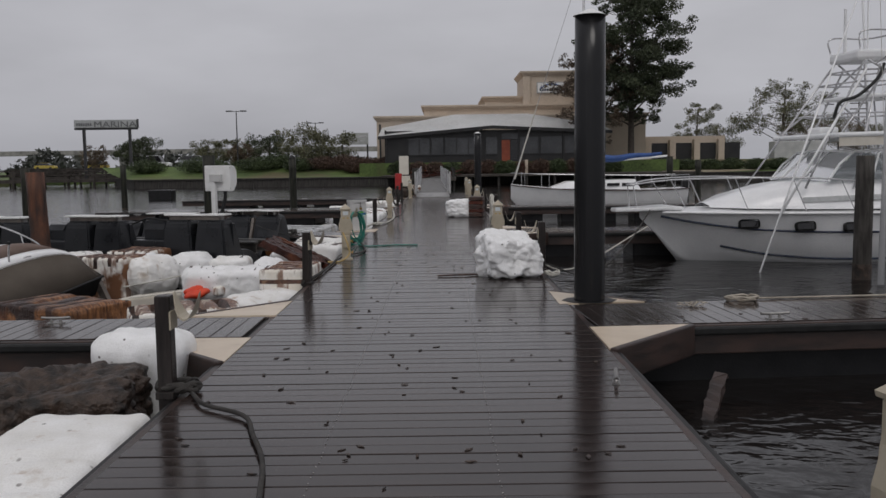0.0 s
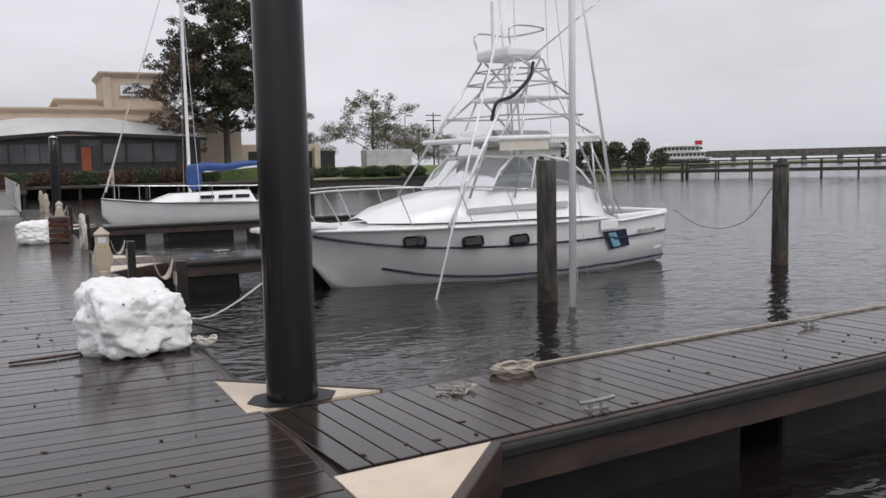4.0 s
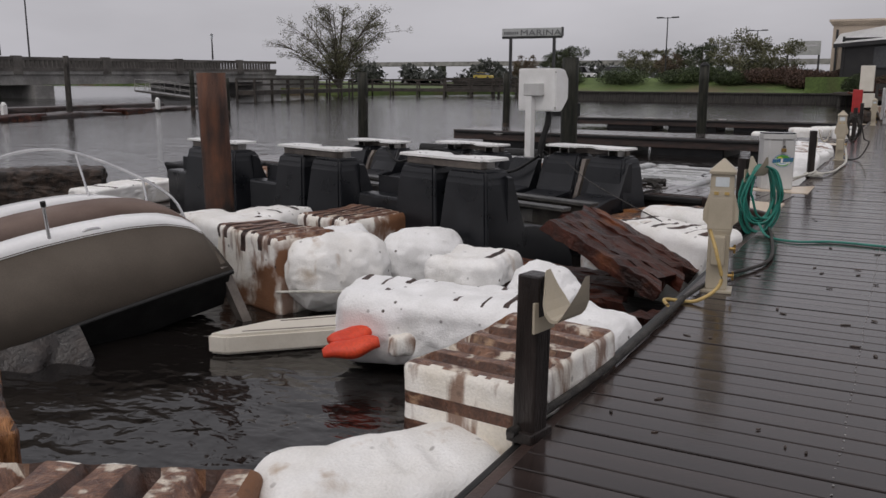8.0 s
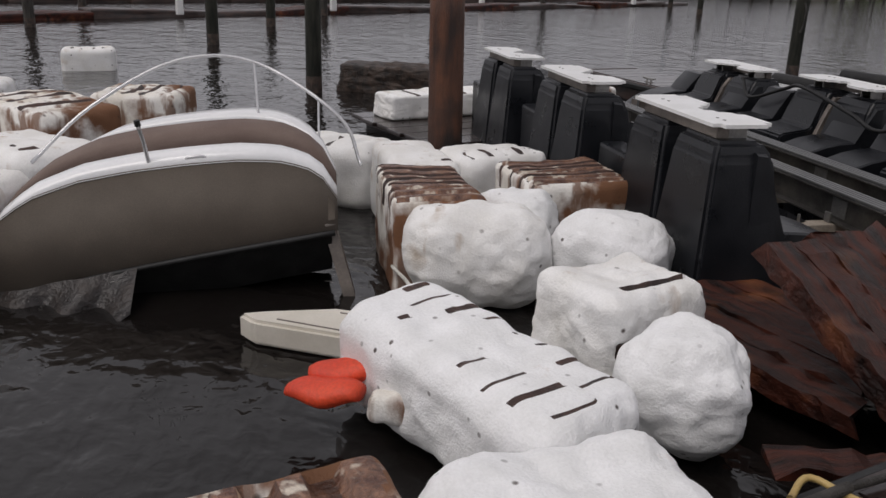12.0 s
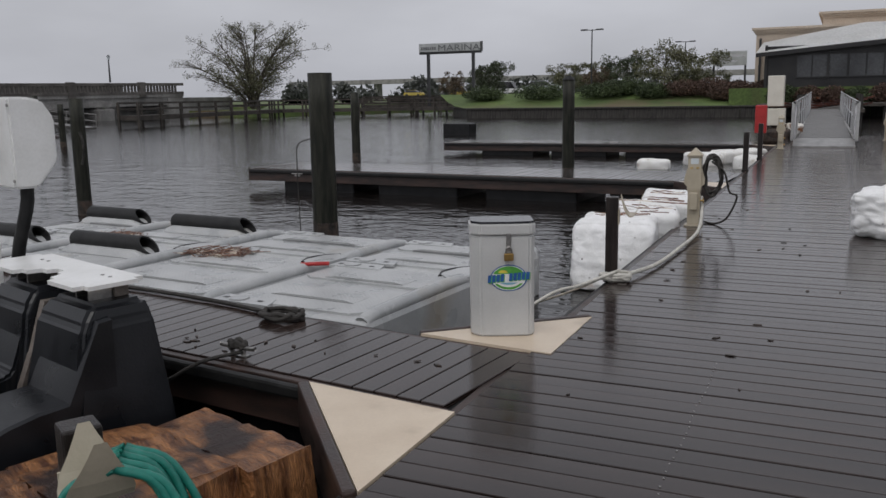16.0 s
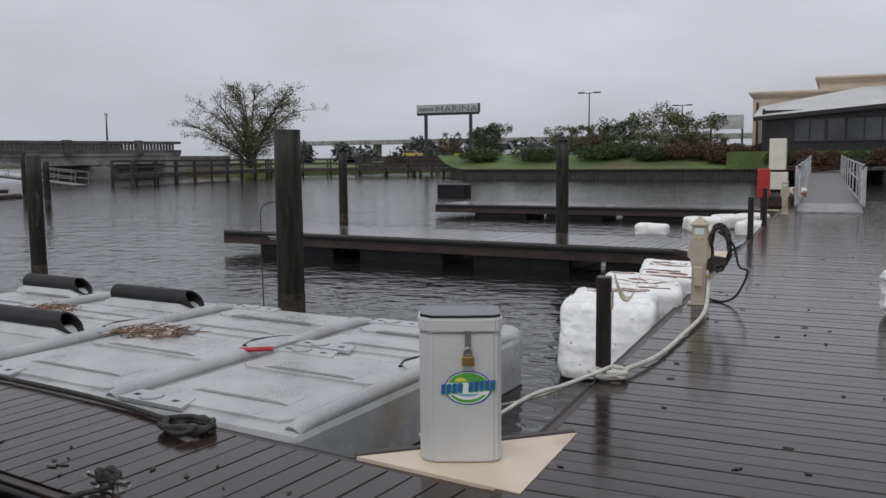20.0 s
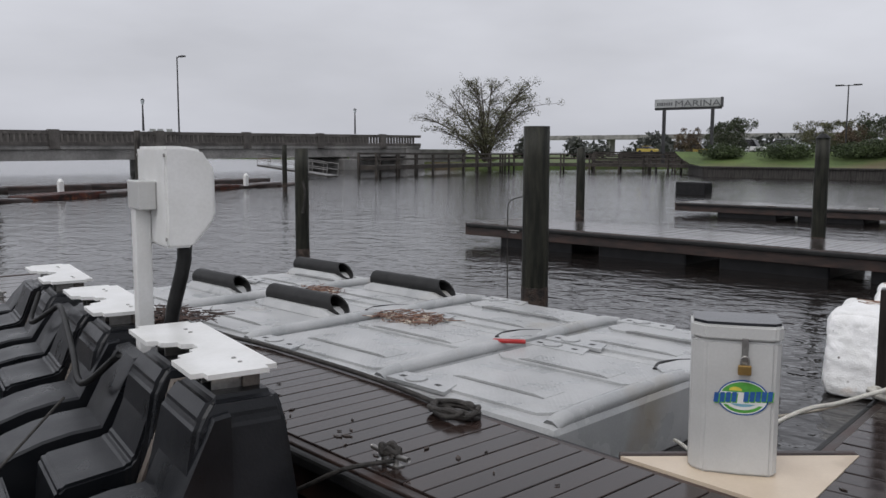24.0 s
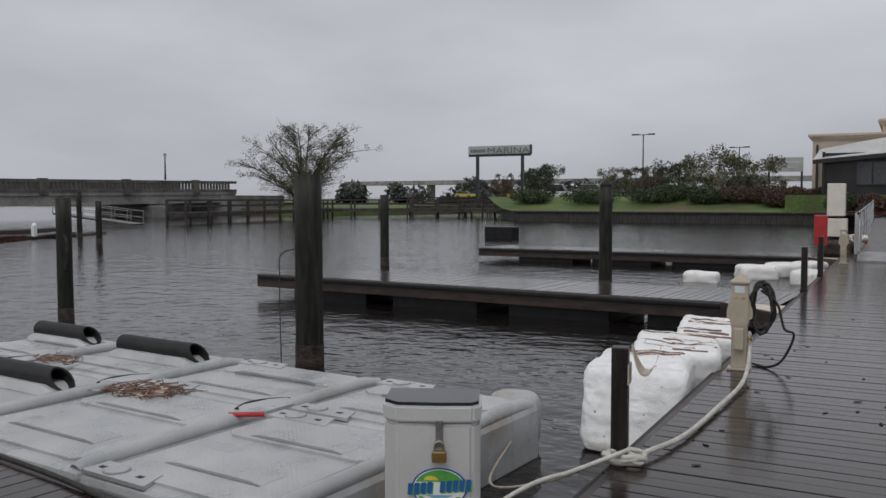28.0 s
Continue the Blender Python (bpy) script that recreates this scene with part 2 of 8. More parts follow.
RAIL = material("dull_aluminium_rail", (0.11, 0.105, 0.098), (0.2, 0.19, 0.175), 0.35, 4, 0.08, 50, metal=0.85)
RUNNER = material("worn_grey_runner", (0.05, 0.05, 0.05), (0.09, 0.09, 0.088), 0.3, 5, 0.05, 60, rough_b=0.45)
TREAD = material("grey_gangway_tread", (0.13, 0.125, 0.12), (0.2, 0.195, 0.19), 0.4, 3, 0.1, 40)
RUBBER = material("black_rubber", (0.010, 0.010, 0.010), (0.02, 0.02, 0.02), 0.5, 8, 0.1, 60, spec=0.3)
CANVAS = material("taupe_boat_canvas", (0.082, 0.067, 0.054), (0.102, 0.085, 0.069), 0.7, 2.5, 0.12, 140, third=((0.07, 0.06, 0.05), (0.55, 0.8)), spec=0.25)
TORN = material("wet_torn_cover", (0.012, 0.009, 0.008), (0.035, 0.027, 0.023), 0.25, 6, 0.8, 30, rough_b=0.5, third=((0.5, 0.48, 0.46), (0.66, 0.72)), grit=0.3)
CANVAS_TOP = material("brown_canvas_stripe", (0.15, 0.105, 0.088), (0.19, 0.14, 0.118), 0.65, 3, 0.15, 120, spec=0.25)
CREAM = material("cream_cushion_vinyl", (0.62, 0.58, 0.5), (0.72, 0.68, 0.6), 0.4, 3, 0.08, 60, grit=0.03)
RED = material("orange_red_fabric", (0.62, 0.05, 0.02), (0.75, 0.075, 0.025), 0.55, 5, 0.2, 60)
RED_BOX = material("red_enamel", (0.36, 0.02, 0.02), (0.45, 0.03, 0.03), 0.35, 5, 0.02, 60)
GREY_PLAST = material("pale_grey_pontoon", (0.36, 0.37, 0.375), (0.48, 0.485, 0.485), 0.2, 2.2, 0.05, 60, rough_b=0.4, third=((0.30, 0.26, 0.2), (0.6, 0.78)), grit=0.06)
GREY_TREAD = material("pale_grey_treaded_plastic", (0.37, 0.378, 0.38), (0.49, 0.495, 0.495), 0.22, 2.2, 0.05, 60, rough_b=0.4, third=((0.31, 0.27, 0.21), (0.62, 0.8)), grit=0.06)
tn, tl = GREY_TREAD.node_tree.nodes, GREY_TREAD.node_tree.links
tread_at, tread_map, tread_tex, tread_bump = tn.new("ShaderNodeTexCoord"), tn.new("ShaderNodeMapping"), tn.new("ShaderNodeTexVoronoi"), tn.new("ShaderNodeBump")
tread_map.inputs["Rotation"].default_value, tread_map.inputs["Scale"].default_value = (0, 0, radians(45)), (1, 1, 0.01)
tread_tex.inputs["Scale"].default_value, tread_tex.inputs["Randomness"].default_value = 34, 0.0
tread_bump.inputs["Strength"].default_value, tread_bump.inputs["Distance"].default_value = 0.35, 0.008
tl.new(tread_at.outputs["Object"], tread_map.inputs[0]), tl.new(tread_map.outputs[0], tread_tex.inputs["Vector"]), tl.new(tread_tex.outputs["Distance"], tread_bump.inputs["Height"])
tl.new(tread_bump.outputs[0], tn["Principled BSDF"].inputs["Normal"])
GREY_DARK = material("pontoon_seam_grey", (0.16, 0.165, 0.165), (0.24, 0.24, 0.24), 0.35, 4, 0.05, 60)
BIN = material("light_grey_bin", (0.50, 0.50, 0.49), (0.57, 0.57, 0.56), 0.3, 3, 0.02, 80, grit=0.03)
BIN_TOP = material("dark_solar_panel", (0.02, 0.022, 0.026), (0.035, 0.037, 0.042), 0.15, 6, 0, 50)
BRASS = material("brass_padlock", (0.32, 0.2, 0.07), (0.42, 0.28, 0.1), 0.3, 10, 0.05, 60, metal=0.8)
ROPE = material("weathered_rope", (0.30, 0.26, 0.21), (0.48, 0.43, 0.36), 0.8, 14, 0.6, 120)
ROPE_WHITE = material("pale_rope", (0.52, 0.50, 0.45), (0.68, 0.66, 0.6), 0.8, 14, 0.6, 120)
ROPE_DARK = material("black_rope", (0.02, 0.018, 0.016), (0.05, 0.045, 0.04), 0.7, 14, 0.6, 120)
HOSE = material("green_garden_hose", (0.012, 0.15, 0.115), (0.02, 0.22, 0.17), 0.35, 5, 0.03, 60)
YELLOW = material("yellow_cable", (0.42, 0.29, 0.1), (0.52, 0.37, 0.14), 0.5, 6, 0.05, 60)
BLUE_CANVAS = material("blue_sail_cover", (0.02, 0.06, 0.2), (0.03, 0.085, 0.27), 0.6, 4, 0.3, 40)
STUCCO = material("beige_stucco", (0.50, 0.415, 0.33), (0.56, 0.47, 0.38), 0.85, 0.6, 0.2, 12)
AWNING = material("white_awning_vinyl", (0.80, 0.80, 0.79), (0.87, 0.87, 0.865), 0.5, 0.5, 0.1, 6)
DARKWALL = material("dark_screened_wall", (0.010, 0.010, 0.011), (0.02, 0.019, 0.019), 0.45, 0.8, 0.1, 10)
SCREEN = material("dull_window_screen", (0.035, 0.037, 0.04), (0.075, 0.078, 0.083), 0.25, 0.4, 0.03, 6)
DOOR_RED = material("orange_red_door", (0.22, 0.045, 0.02), (0.3, 0.07, 0.03), 0.45, 2, 0.1, 20)
GRASS = material("wet_lawn", (0.055, 0.085, 0.022), (0.11, 0.165, 0.042), 0.8, 0.25, 0.6, 6, third=((0.12, 0.09, 0.05), (0.52, 0.68)), grit=0.3)
SAND = material("pale_path", (0.33, 0.27, 0.2), (0.42, 0.36, 0.28), 0.85, 0.6, 0.3, 8)
BULKHEAD = material("dark_timber_bulkhead", (0.018, 0.016, 0.014), (0.05, 0.045, 0.04), 0.7, 2, 0.4, 12, stretch=(4, 4, 0.5))
CONCRETE = material("bridge_concrete", (0.22, 0.215, 0.205), (0.34, 0.33, 0.315), 0.85, 0.5, 0.3, 5, third=((0.13, 0.125, 0.12), (0.5, 0.7)))
PARAPET = material("stained_parapet_concrete", (0.075, 0.068, 0.062), (0.16, 0.148, 0.136), 0.85, 0.5, 0.3, 5)
BOARDWALK = material("weathered_boardwalk", (0.03, 0.025, 0.021), (0.065, 0.055, 0.046), 0.75, 1.5, 0.3, 12)
BARK = material("tree_bark", (0.05, 0.04, 0.033), (0.1, 0.085, 0.07), 0.9, 3, 0.8, 20)
LEAF_DARK = material("cypress_foliage", (0.028, 0.04, 0.018), (0.062, 0.075, 0.036), 0.7, 0.5, 0.0, 8, random_tone=0.45, island=True)
LEAF_RUST = material("rusty_cypress_foliage", (0.075, 0.05, 0.033), (0.13, 0.095, 0.06), 0.7, 0.5, 0.0, 8, random_tone=0.4, island=True)
LEAF_OLIVE = material("olive_foliage", (0.075, 0.08, 0.04), (0.14, 0.135, 0.075), 0.7, 0.5, 0.0, 8, random_tone=0.4, island=True)
LEAF_BUSH = material("hedge_foliage", (0.03, 0.045, 0.018), (0.06, 0.085, 0.03), 0.7, 0.5, 0.0, 8, random_tone=0.4, island=True)
LEAF_BROWN = material("brown_shrub_foliage", (0.06, 0.035, 0.025), (0.12, 0.07, 0.05), 0.7, 0.5, 0.0, 8, random_tone=0.4, island=True)
LEAF_FAR = material("distant_woodland", (0.05, 0.055, 0.05), (0.085, 0.09, 0.08), 0.8, 0.3, 0.0, 4, random_tone=0.3, island=True)
STEEL_DARK = material("dark_painted_steel", (0.02, 0.02, 0.022), (0.04, 0.04, 0.042), 0.45, 4, 0.05, 40)
STEEL_LIGHT = material("stainless_tube", (0.52, 0.52, 0.53), (0.66, 0.66, 0.66), 0.25, 5, 0.02, 60, metal=0.6)
SIGN_FACE = material("grey_sign_face", (0.36, 0.37, 0.37), (0.44, 0.45, 0.45), 0.5, 1, 0.05, 12)
INK = material("sign_ink", (0.12, 0.125, 0.13), (0.17, 0.175, 0.18), 0.5, 2, 0, 20)
BLUE_INK = material("blue_print", (0.02, 0.09, 0.3), (0.03, 0.12, 0.36), 0.4, 8, 0, 50)
GREEN_INK = material("green_print", (0.08, 0.32, 0.05), (0.11, 0.4, 0.07), 0.4, 8, 0, 50)
SKY_INK = material("pale_blue_print", (0.16, 0.36, 0.48), (0.25, 0.48, 0.58), 0.4, 8, 0, 50)
YELLOW_INK = material("yellow_print", (0.6, 0.5, 0.06), (0.7, 0.6, 0.1), 0.4, 8, 0, 50)
CAR_YELLOW = material("yellow_taxi_paint", (0.42, 0.31, 0.06), (0.48, 0.36, 0.08), 0.25, 2, 0, 20)
CAR_SILVER = material("silver_car_paint", (0.34, 0.36, 0.38), (0.4, 0.42, 0.44), 0.25, 2, 0, 20)
TYRE = material("tyre_rubber", (0.015, 0.015, 0.015), (0.025, 0.025, 0.025), 0.8, 6, 0.1, 40)
ROOF = material("grey_roof_sheet", (0.16, 0.165, 0.17), (0.24, 0.245, 0.25), 0.6, 1, 0.1, 10)
SIDING = material("pale_siding", (0.42, 0.42, 0.42), (0.54, 0.54, 0.53), 0.7, 1, 0.1, 10)


def glass_material(name, tint, rough=0.02):
    m = bpy.data.materials.new(name)
    m.use_nodes = True
    p = m.node_tree.nodes["Principled BSDF"]
    p.inputs["Base Color"].default_value = (*tint, 1)
    p.inputs["Roughness"].default_value, p.inputs["IOR"].default_value = rough, 1.5
    p.inputs["Transmission Weight"].default_value = 0.85
    return m


GLASS = glass_material("smoked_boat_glass", (0.35, 0.38, 0.39))
DARKGLASS = material("black_porthole_glass", (0.01, 0.01, 0.011), (0.016, 0.016, 0.018), 0.08, 6, 0, 40)


def water_material():
    m = bpy.data.materials.new("dark_river_water")
    m.use_nodes = True
    n, l = m.node_tree.nodes, m.node_tree.links
    p = n["Principled BSDF"]
    p.inputs["Base Color"].default_value = (0.009, 0.0075, 0.0068, 1)
    p.inputs["Roughness"].default_value, p.inputs["IOR"].default_value = 0.09, 1.4
    co = n.new("ShaderNodeTexCoord")
    total = None
    for scale, amount, turn, squash in ((0.3, 0.5, 20, 1.2), (1.1, 0.75, -32, 1.35), (2.8, 0.46, 25, 1.5), (7.5, 0.14, 18, 1.3)):
        mp = n.new("ShaderNodeMapping")
        mp.inputs["Rotation"].default_value = (0, 0, radians(turn))
        mp.inputs["Scale"].default_value = (1, squash, 1)
        tex = n.new("ShaderNodeTexNoise")
        tex.inputs["Scale"].default_value, tex.inputs["Detail"].default_value, tex.inputs["Distortion"].default_value = scale, 2, 0.4
        mu = n.new("ShaderNodeMath")
        mu.operation, mu.inputs[1].default_value = "MULTIPLY", amount
        l.new(co.outputs["Object"], mp.inputs[0]), l.new(mp.outputs[0], tex.inputs["Vector"]), l.new(tex.outputs["Fac"], mu.inputs[0])
        if total is None:
            total = mu.outputs[0]
        else:
            ad = n.new("ShaderNodeMath")
            l.new(total, ad.inputs[0]), l.new(mu.outputs[0], ad.inputs[1])
            total = ad.outputs[0]
    bp = n.new("ShaderNodeBump")
    bp.inputs["Strength"].default_value, bp.inputs["Distance"].default_value = 1.0, 0.046
    l.new(total, bp.inputs["Height"]), l.new(bp.outputs[0], p.inputs["Normal"])
    return m


WATER = water_material()


# ---- building helpers ----
def part(name, bm, mat, parent=None, label="", smooth=False, kind=""):
    """Link a bmesh as one mesh object under a thing or part."""
    me = bpy.data.meshes.new(name)
    if smooth:
        for f in bm.faces:
            f.smooth = True
    bm.to_mesh(me)
    bm.free()
    for one in (mat if isinstance(mat, (list, tuple)) else (mat,)):
        me.materials.append(one)
    ob = new(name, me)
    ob.parent = parent
    if label:
        ob["label"] = label
    if kind:
        ob["kind"] = kind
    return ob


def thing(name, label, category, m=None, group="", kind=""):
    ob = new(name)
    ob.empty_display_size = 0.1
    if m is not None:
        ob.matrix_basis = m
    return tagged(ob, label, category, group, kind)


def solo(name, bm, mat, label, category, m=None, group="", kind="", smooth=False):
    """A thing that is a single mesh."""
    ob = part(name, bm, mat, None, "", smooth)
    if m is not None:
        ob.matrix_basis = m
    return tagged(ob, label, category, group, kind)


def box(bm, x0, x1, y0, y1, z0, z1, bevel=0.0, m=None):
    r = bmesh.ops.create_cube(bm, size=1.0, matrix=Matrix.Translation(((x0 + x1) / 2, (y0 + y1) / 2, (z0 + z1) / 2)) @ Matrix.Diagonal((x1 - x0, y1 - y0, z1 - z0, 1)))
    vs = r["verts"]
    if bevel:
        es = {e for v in vs for e in v.link_edges}
        b = bmesh.ops.bevel(bm, geom=list(es), offset=bevel, segments=2, profile=0.5, affect="EDGES")
        vs = list({v for f in b["faces"] for v in f.verts} | {v for v in vs if v.is_valid})
    if m is not None:
        bmesh.ops.transform(bm, matrix=m, verts=vs)
    return bm


def boxed(*a, bevel=0.0, m=None):
    return box(bmesh.new(), *a, bevel=bevel, m=m)


def rod(bm, a, b, r0, r1=None, n=10, caps=True):
    a, b = Vector(a), Vector(b)
    d = b - a
    m = Matrix.Translation((a + b) / 2) @ d.to_track_quat("Z", "Y").to_matrix().to_4x4()
    bmesh.ops.create_cone(bm, cap_ends=caps, segments=n, radius1=r0, radius2=r0 if r1 is None else r1, depth=d.length, matrix=m)
    return bm


def curve_points(pts, n=6):
    """Catmull-Rom through pts."""
    p = [Vector(q) for q in pts]
    p = [p[0] * 2 - p[1]] + p + [p[-1] * 2 - p[-2]]
    out = []
    for i in range(1, len(p) - 2):
        for k in range(n):
            t = k / n
            out.append(0.5 * (2 * p[i] + (p[i + 1] - p[i - 1]) * t + (2 * p[i - 1] - 5 * p[i] + 4 * p[i + 1] - p[i + 2]) * t * t + (3 * p[i] - p[i - 1] - 3 * p[i + 1] + p[i + 2]) * t ** 3))
    out.append(p[-2])
    return out


def pipe(bm, pts, r, n=7, fine=6, radii=None):
    """A tube swept along a smooth curve."""
    c = curve_points(pts, fine) if fine > 1 else [Vector(q) for q in pts]
    rings, up = [], Vector((0, 0, 1))
    for i, q in enumerate(c):
        d = (c[min(i + 1, len(c) - 1)] - c[max(i - 1, 0)]).normalized()
        s = d.cross(up)
        if s.length < 0.1:
            s = d.cross(Vector((1, 0, 0)))
        s.normalize()
        u = s.cross(d)
        rr = r if radii is None else radii[0] + (radii[1] - radii[0]) * i / (len(c) - 1)
        rings.append([bm.verts.new(q + (s * math.cos(2 * math.pi * k / n) + u * math.sin(2 * math.pi * k / n)) * rr) for k in range(n)])
    for a, b in zip(rings, rings[1:]):
        for k in range(n):
            bm.faces.new((a[k], a[(k + 1) % n], b[(k + 1) % n], b[k]))
    bm.faces.new(rings[0]), bm.faces.new(list(reversed(rings[-1])))
    return bm


def prism(bm, outline, z0, z1):
    """An upright prism over a flat outline."""
    lo = [bm.verts.new((x, y, z0)) for x, y in outline]
    hi = [bm.verts.new((x, y, z1)) for x, y in outline]
    bm.faces.new(list(reversed(lo))), bm.faces.new(hi)
    k = len(lo)
    for i in range(k):
        bm.faces.new((lo[i], lo[(i + 1) % k], hi[(i + 1) % k], hi[i]))
    bmesh.ops.recalc_face_normals(bm, faces=bm.faces)
    return bm


def loft(bm, rings, close=True, cap=True):
    """Skin a list of rings of points."""
    vs = [[bm.verts.new(p) for p in r] for r in rings]
    for a, b in zip(vs, vs[1:]):
        k = len(a)
        for i in range(k if close else k - 1):
            bm.faces.new((a[i], a[(i + 1) % k], b[(i + 1) % k], b[i]))
    if cap and close:
        bm.faces.new(list(reversed(vs[0]))), bm.faces.new(vs[-1])
    bmesh.ops.recalc_face_normals(bm, faces=bm.faces)
    return bm


def lump(size, seed, rounding=0.12, rough=0.03, cuts=18, slots=(), slot_depth=0.035, brown_top=False, coarse=1.6, crag=0.0, flank=True, side=(), taper=0.0):
    """A worn block: a rounded box with noise, grooves cut across its top and sides (material 1) and perhaps a stained top (material 2)."""
    bm = bmesh.new()
    bmesh.ops.create_cube(bm, size=2.0)
    bmesh.ops.subdivide_edges(bm, edges=bm.edges[:], cuts=cuts, use_grid_fill=True)
    h = Vector(size) / 2
    r = rounding
    off = Vector((seed * 3.1, seed * 1.7, seed * 5.3))
    for f in bm.faces:
        c = f.calc_center_median()
        mi = 2 if brown_top and c.z > 0.999 and max(abs(c.x), abs(c.y)) < 0.93 + 0.1 * noise.noise(c * 4 + off) else 0
        for s0, s1, t0, t1 in slots:
            if s0 < c.x < s1 and t0 < c.y < t1 and c.z > 0.999:
                mi = 1
            if brown_top and flank and s0 < c.x < s1 and abs(c.y) > 0.999 and c.z > 0.78 + 0.32 * math.sin(s0 * 37 + seed + c.y):
                mi = 1
        if brown_top and not flank and c.x < -0.999 and any(abs(c.z - zc) < 0.09 and c.y > -0.6 + 0.5 * math.sin(seed + 9 * zc) for zc in (-0.35, 0.1, 0.5)):
            mi = 1
        for y0, y1, z0, z1 in side:
            if c.x > 0.999 and y0 < c.y < y1 and z0 < c.z < z1:
                mi = 1
        f.material_index = mi
        f.smooth = True
    for v in bm.verts:
        u = v.co.copy()
        p = Vector((u.x * h.x, u.y * h.y, u.z * h.z))
        q = Vector([max(-(h[i] - r), min(h[i] - r, p[i])) for i in range(3)])
        d = p - q
        if d.length > 1e-6:
            q = q + d.normalized() * r
        else:
            q = p
        nrm = q.normalized()
        k = noise.noise(q * coarse + off) * rough * 2.2 + noise.noise(q * coarse * 3.7 + off) * rough * 0.9 + noise.noise(q * coarse * 9 + off) * rough * 0.35
        if crag:
            k += crag * (abs(noise.noise(q * 5.0 + off)) + 0.6 * abs(noise.noise(Vector((q.x * 8, q.y * 8, q.z * 15)) + off)) + 0.4 * abs(noise.noise(q * 22 + off)) - 0.45)
        q = q + nrm * k
        if taper and u.x < 0:
            q.x += taper * u.x * (0.35 - u.z) * h.x
        for s0, s1, t0, t1 in slots:
            if s0 < u.x < s1 and t0 < u.y < t1 and u.z > 0.99:
                q.z -= slot_depth
        for y0, y1, z0, z1 in side:
            if u.x > 0.99 and y0 < u.y < y1 and z0 < u.z < z1:
                q.x -= slot_depth
        v.co = q
    return bm


def slots_across(count, width=0.05, t0=-0.8, t1=0.8, seed=1):
    rnd = random.Random(seed)
    out = []
    for i in range(count):
        c = -0.85 + 1.7 * (i + 0.5) / count
        a, b = rnd.uniform(0, 0.35), rnd.uniform(0, 0.3)
        out.append((c - width, c + width, t0 + a, t1 - b))
    return out


def foam(name, at, size, turn, seed, mats=None, tilt=(0, 0), label="worn white foam float block lying in dark water", group="foam float blocks", **kw):
    bm = lump(size, seed, **kw)
    return solo(name, bm, mats or (FOAM, SLOT, STAIN), label, "foam block", pose(at[0], at[1], at[2], tilt[0], tilt[1], turn), group)

# ---- water, shore and land ----
WZ = -0.55
bm = bmesh.new()
bmesh.ops.create_grid(bm, x_segments=40, y_segments=40, size=1500)
solo("water", bm, WATER, "dark choppy river water under an overcast sky", "water", pose(0, 300, WZ), kind="structure")

LAND = 0.33


def land_z(y):
    """Height of the lawn that rises behind the bulkhead."""
    return LAND + 1.45 * max(0.0, min(1.0, (y - 88.6) / 9.0)) ** 2


SHORE = 88.0
outline = [(-44, 150), (-38, SHORE + 9), (-33, SHORE + 1), (-20, SHORE), (34, SHORE), (46, 92), (62, 100), (84, 112), (128, 138), (150, 165), (160, 240), (900, 500), (900, 1400), (-900, 1400), (-900, 260), (-130, 190), (-79, 118), (-79, 102), (-66, 102), (-58, 128)]
bm = prism(bmesh.new(), outline, WZ - 1.5, LAND)
solo("ground", bm, GRASS, "wet green lawn and far land behind the marina", "ground", kind="structure")
lawn = bmesh.new()
loft(lawn, [[(x0, y, land_z(y) + 0.006), (x1, y, land_z(y) + 0.006)] for x0, x1, y in ((-31, 34, 88.7), (-34, 39, 90.5), (-36, 44, 92.5), (-38, 50, 95), (-40, 58, 97.6), (-46, 66, 150), (-300, 300, 262))], close=False)
solo("lawn", lawn, GRASS, "green lawn rising behind the bulkhead", "ground", kind="structure")
bulk = thing("bulkhead", "dark timber bulkhead holding the shore", "bulkhead", kind="structure")
for (ax, ay), (bx, by) in zip(outline[1:7], outline[2:8]):
    d = Vector((bx - ax, by - ay, 0))
    k = max(1, int(d.length / 2.4))
    ang = math.degrees(math.atan2(d.y, d.x))
    for i in range(k):
        s = d.length / k
        q = Vector((ax, ay, 0)) + d * (i / k)
        ob = part("sheet_pile", boxed(0, s - 0.03, -0.14, -0.02, WZ - 1.0, LAND - 0.06), BULKHEAD, bulk)
        ob.matrix_basis = pose(q.x, q.y, 0, 0, 0, ang)
    ob = part("cap_timber", boxed(0, d.length, -0.26, 0.12, LAND - 0.05, LAND + 0.1, bevel=0.02), BULKHEAD, bulk)
    ob.matrix_basis = pose(ax, ay, 0, 0, 0, ang)

# ---- docks ----
PITCH = 0.145
board_bm = boxed(-1.5, 1.5, -0.0685, 0.0685, -0.03, 0.0, bevel=0.004)
board_me = bpy.data.meshes.new("board")
board_bm.to_mesh(board_me)
board_bm.free()
board_me.materials.append(DECK)


def dock_thing(name, label, m=None):
    return thing(name, label, "dock", m, kind="structure")


main = dock_thing("floating_dock", "long floating dock with dark wet composite boards")
DOCK_END = 43.2
for side in (-1, 1):
    for y0, y1 in ((-8, 4.0), (4.02, 18.1), (18.12, 24.6), (24.62, 34), (34.02, DOCK_END)):
        part("fascia", boxed(side * 1.53 - 0.028, side * 1.53 + 0.028, y0, y1, -0.30, -0.012, bevel=0.006), FASCIA, main, "dark wet timber edge board")
        part("rub_rail", boxed(side * 1.585 - 0.025, side * 1.585 + 0.025, y0, y1, -0.12, -0.03, bevel=0.015), RUBBER, main)
part("under_frame", boxed(-1.5, 1.5, -8, DOCK_END, -0.26, -0.05), FASCIA, main)
y = -7.5
